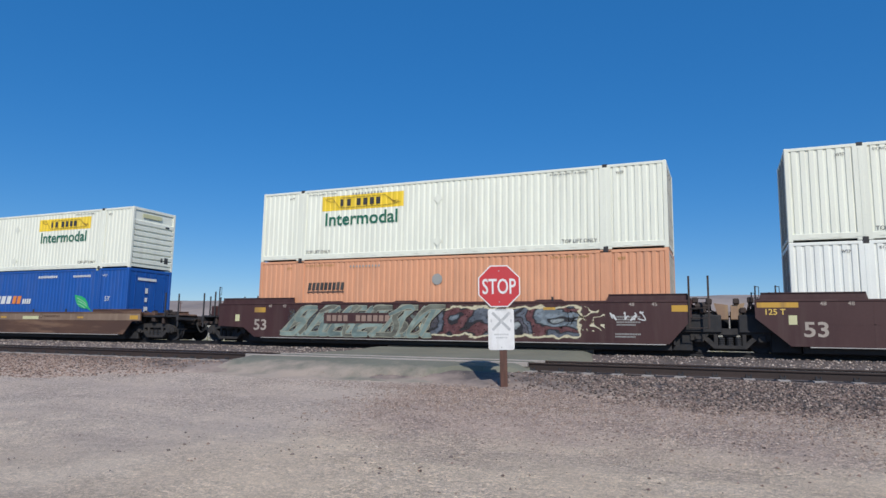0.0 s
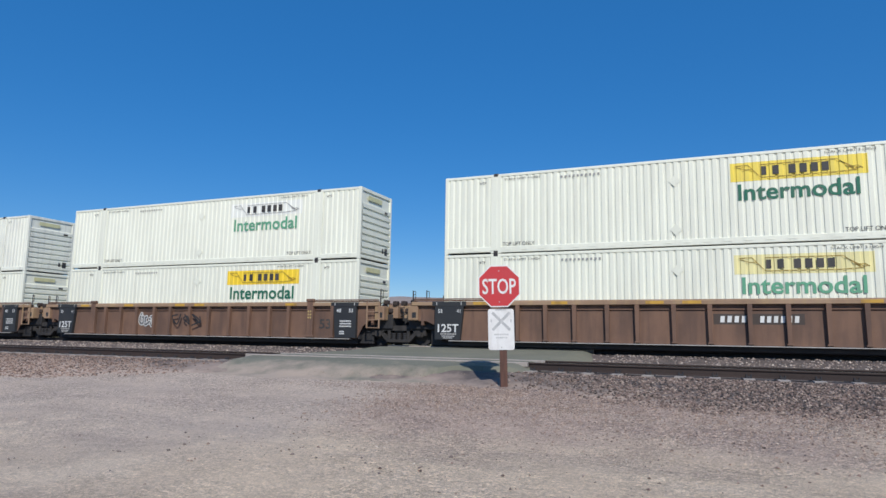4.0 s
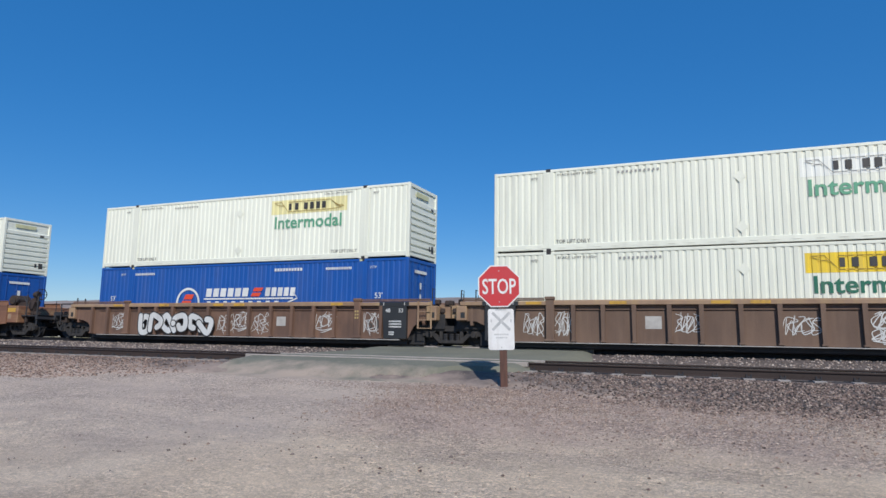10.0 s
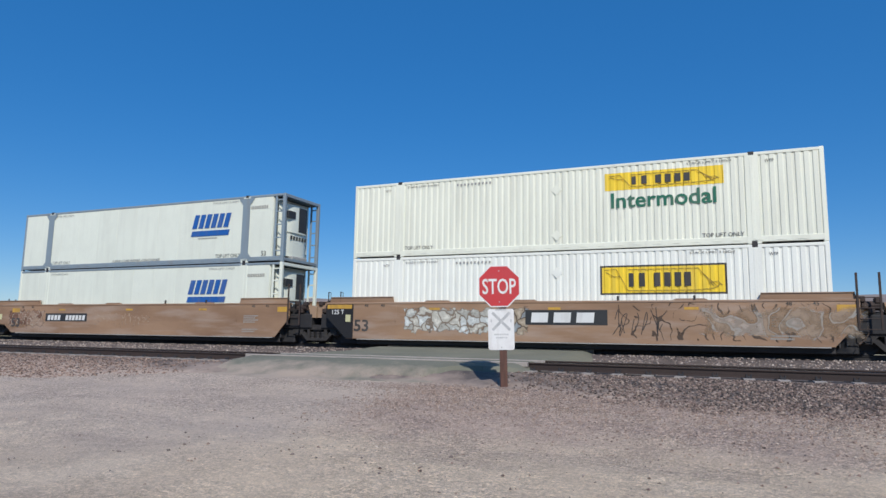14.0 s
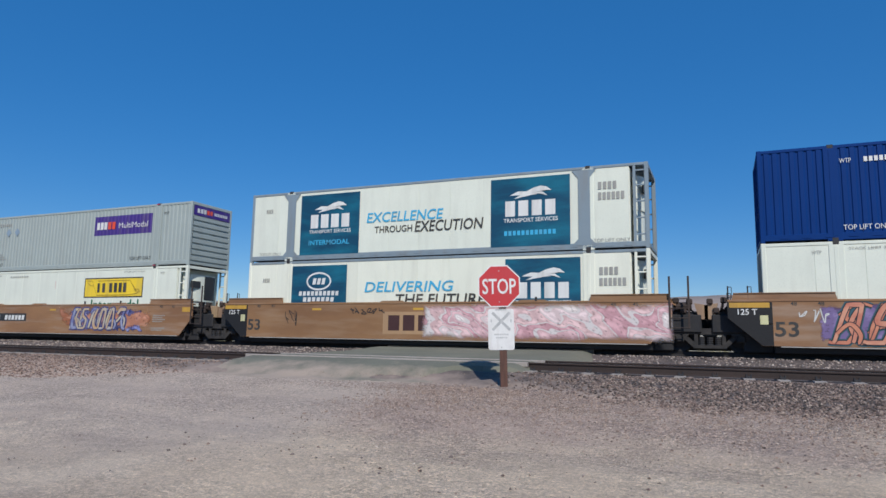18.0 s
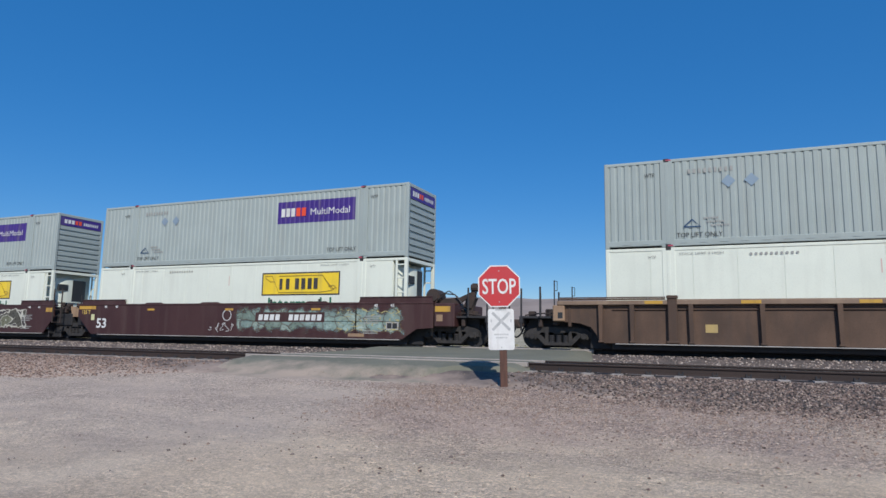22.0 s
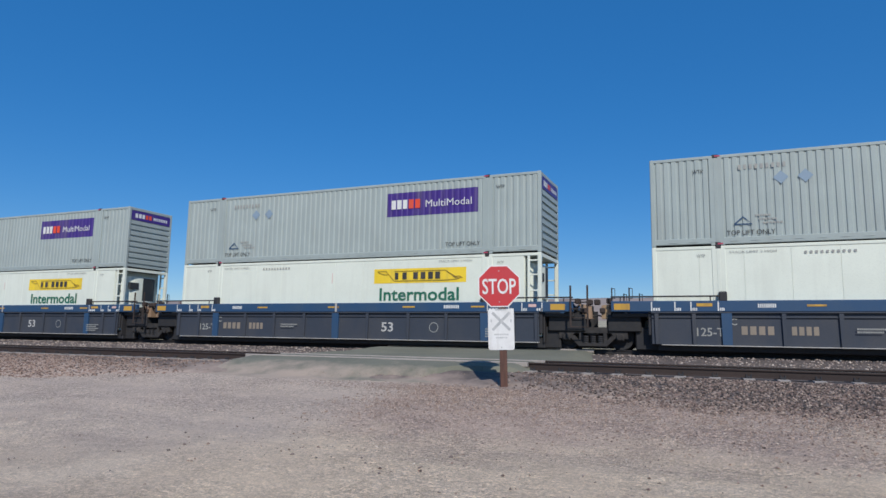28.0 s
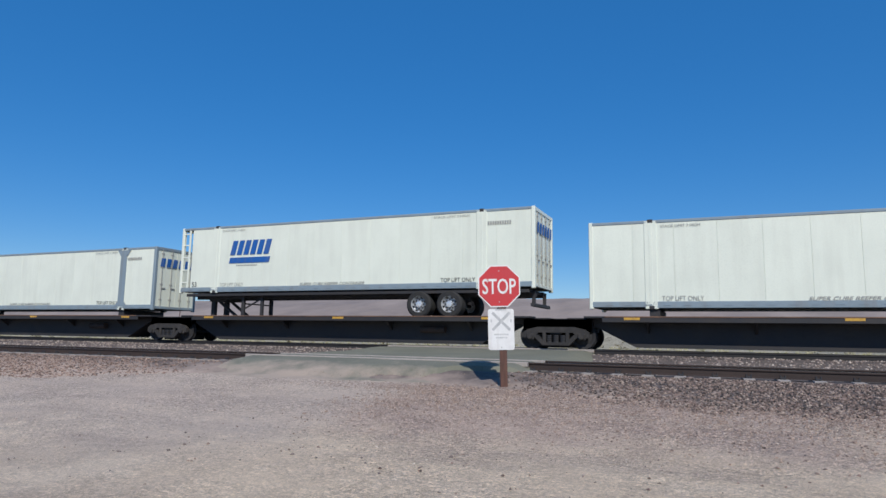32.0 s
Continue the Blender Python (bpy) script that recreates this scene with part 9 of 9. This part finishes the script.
part("logo_panel", quad(X(6.55), X(8.7), 0.42, 1.24, -CAR_Y - 0.004), spray("pale_tan_panel_paint", (0.42, 0.26, 0.14)), c, "faded pale red panel")
part("logo_mark", word_bars(3, X(6.7), X(8.55), 0.55, 0.58, -CAR_Y - 0.008, 0, 3, 0.22), M_MAROON, c, "logo as plain dark red bars")
scrawl(c, X(5.0), X(6.6), 1.15, 1.4, 53, G_BLACK, 0.035, 6)
scrawl(c, X(2.0), X(2.8), 0.7, 1.3, 54, G_BLACK, 0.03, 3)
c = place(smooth_car(M_TAN, "C", "A", TAN + " with blue and peach graffiti", M_BLACKP, (3.1, 6.0, 0.85, M_BLACK, M_WHITEP)), -291.76, 0)
spray_piece(c, X(8.3), X(14.6), 0.28, 1.54, [(0.50, 0.21, 0.12), (0.38, 0.14, 0.07), (0.54, 0.26, 0.16)], None, 1.1, 0.7, 0.4, 0.0, 0.25, 0.6, cover=0.85)
spray_piece(c, X(9.1), X(14.0), 0.26, 1.50, [(0.07, 0.08, 0.22), (0.16, 0.17, 0.38), (0.24, 0.25, 0.44), (0.035, 0.04, 0.12)], (0.03, 0.035, 0.12), 0.40, 0.8, 0.5, 0.04, 0.08, 0.35, lean=0.4, y=-CAR_Y - 0.004)
stroke_piece(c, X(9.35), X(12.9), 0.36, 1.50, 6, [faded_spray("cream_spray", (0.54, 0.46, 0.30), (0.40, 0.38, 0.40)), faded_spray("lilac_spray", (0.30, 0.32, 0.46), (0.12, 0.13, 0.32)), faded_spray("pale_peach_spray", (0.52, 0.34, 0.20), (0.46, 0.42, 0.36))], spray("night_blue_spray", (0.035, 0.045, 0.14)), 62, spray("violet_edge_spray", (0.08, 0.09, 0.24)), w=0.15, edge=0.05, lean=0.2, forms=3)
scrawl(c, X(0.6), X(1.7), 0.5, 1.35, 65, G_BLACK, 0.03, 3)
scrawl(c, X(1.8), X(3.6), 1.2, 1.42, 66, G_BLACK, 0.025, 5)

c = place(ribbed_car(M_BROWN_PLAIN, "C", "C", "plain dark rust-brown ribbed well car", None, plain=True), -315.22, 0)

c = place(smooth_car(M_MAROON, "A", "C", MAR + " in pale teal", M_WHITEP, (9.5, 12.6, 0.90, M_MAROON, M_WHITEP)), -338.70, 0)
spray_piece(c, X(8.2), X(16.3), 0.28, 1.55, [(0.26, 0.36, 0.32), (0.22, 0.30, 0.27), (0.31, 0.39, 0.34), (0.18, 0.24, 0.20)], (0.13, 0.12, 0.10), 0.62, 0.9, 0.22, 0.015, 0.22, 0.4, shine=0.3, cover=0.85, y=-CAR_Y - 0.003)
spray_piece(c, X(13.2), X(16.2), 0.36, 1.45, None, (0.42, 0.36, 0.16), 0.5, 0.4, 0.3, 0.08, 0.1, 0.2, bands=7.0, label="ochre drawn strokes")
scrawl(c, X(6.9), X(8.4), 0.4, 0.8, 73, G_WHITE, 0.02, 5)
part("round_mark", Geo().ribbon([(X(7.9) + 0.22 * math.cos(k * 0.3927), 1.1 + 0.22 * math.sin(k * 0.3927)) for k in range(17)], 0.03, -CAR_Y - 0.005), M_WHITEP, c, "round white mark")
c = place(smooth_car(M_MAROON, "A", "A", MAR + " in white outline", M_WHITEP, None), -358.16, 0)
spray_piece(c, X(1.6), X(9.6), 0.27, 1.54, None, (0.62, 0.60, 0.58), 0.60, 1.0, 0.3, 0.045, 0.03, 0.15, bands=6.0, label="white drawn outline graffiti")
spray_piece(c, X(4.3), X(5.4), 0.35, 1.50, [(0.20, 0.15, 0.10), (0.14, 0.09, 0.07)], (0.45, 0.38, 0.28), 0.22, 1.4, 0.4, 0.05, 0.05, 0.25)
spray_piece(c, X(12.0), X(14.9), 0.34, 1.50, [(0.055, 0.045, 0.045), (0.07, 0.065, 0.05), (0.14, 0.14, 0.09)], (0.56, 0.54, 0.46), 0.55, 1.1, 0.3, 0.07, 0.03, 0.3, bands=8.0, rim=(0.56, 0.54, 0.46))
part("round_emblem", Geo().ribbon([(X(11.5) + 0.36 * math.cos(k * 0.2618), 0.95 + 0.36 * math.sin(k * 0.2618)) for k in range(25)], 0.08, -CAR_Y - 0.005), M_BROWNP, c, "faded round emblem")
c = place(smooth_car(M_MAROON, "C", "A", MAR + " in pale yellow", M_WHITEP, (3.55, 6.25, 0.92, None, M_WHITEP)), -377.65, 0)
spray_piece(c, X(-0.5), X(3.2), 0.30, 1.48, [(0.05, 0.03, 0.028), (0.09, 0.07, 0.05), (0.03, 0.022, 0.022)], (0.52, 0.46, 0.32), 0.50, 0.9, 0.3, 0.08, 0.03, 0.3, bands=9.0, rim=(0.52, 0.46, 0.32), lean=0.4)
spray_piece(c, X(-1.0), X(3.0), 0.28, 0.6, [(0.30, 0.17, 0.17), (0.24, 0.13, 0.13)], None, 0.4, 1.0, 0.5, 0.0, 0.1, 0.3, y=-CAR_Y - 0.003)
scrawl(c, X(2.9), X(3.6), 0.4, 1.2, 92, G_WHITE, 0.025, 4)
spray_piece(c, X(9.2), X(11.5), 0.42, 1.42, [(0.20, 0.18, 0.13), (0.15, 0.13, 0.10), (0.24, 0.22, 0.17)], (0.10, 0.07, 0.06), 0.42, 1.0, 0.4, 0.03, 0.08, 0.25)
part("round_emblem", Geo().ribbon([(X(11.75) + 0.34 * math.cos(k * 0.2618), 0.98 + 0.34 * math.sin(k * 0.2618)) for k in range(25)], 0.07, -CAR_Y - 0.005), G_OCHRE, c, "faded round emblem")

SL = "slate grey ribbed well car with a dark blue top chord"
place(slate_car("A", "C", SL), -401.20, 0)
place(slate_car("A", "A", SL), -421.0, 0)
place(slate_car("C", "A", SL), -440.75, 0)

sp = place(spine_car(X(15.75), X(-1.2), "dark skeletal spine car carrying one container", True), -462.10, 0)
add_truck(sp, X(15.75))
for x in (2.06, 14.12):
    part("stanchion", Geo().box(X(x) - 0.16, X(x) + 0.16, -1.2, 1.2, 1.09, 1.325, 0.02), M_DARK, sp, "dark bolster under the box")
sp = place(spine_car(X(16.8), X(-0.75), "dark skeletal spine car carrying a chassis", False), -480.10, 0)
add_truck(sp, X(16.8))
part("hitch_stand", Geo().box(X(1.15), X(1.37), -0.5, -0.3, 1.06, 1.75, 0.03).box(X(1.15), X(1.37), 0.3, 0.5, 1.06, 1.75, 0.03).path([(X(1.5), -0.4, 1.78), (X(2.55), -0.4, 1.08)], 0.07).path([(X(1.5), 0.4, 1.78), (X(2.55), 0.4, 1.08)], 0.07).box(X(1.05), X(2.0), -0.5, 0.5, 1.74, 1.84), M_DARK, sp, "trailer hitch trestle")
sp = place(spine_car(X(16.9), X(-0.80), "dark skeletal spine car carrying one container", False), -497.75, 0)
add_truck(sp, X(16.9))
add_truck(sp, X(-0.8))
for x in (2.06, 14.12):
    part("stanchion", Geo().box(X(x) - 0.16, X(x) + 0.16, -1.2, 1.2, 1.09, 1.325, 0.02), M_DARK, sp, "dark bolster under the box")


# ---------------------------------------------------------------- the rolling train
def motions():
    times = [2.0 * k for k in range(17)]
    for ob, x, z in TRAIN:
        walk(ob, [(t, pose(x + roll_to(t), YC, RAIL + z)) for t in times])
    ticks = [k / FPS for k in range(32 * FPS + 1)]
    turns = [(t, math.degrees(roll_to(t) / 0.43) % 360.0) for t in ticks]
    for ob, dx in WHEELSETS:
        walk(ob, [(t, pose(dx, 0, 0.43, 0, a, 0)) for t, a in turns])


motions()
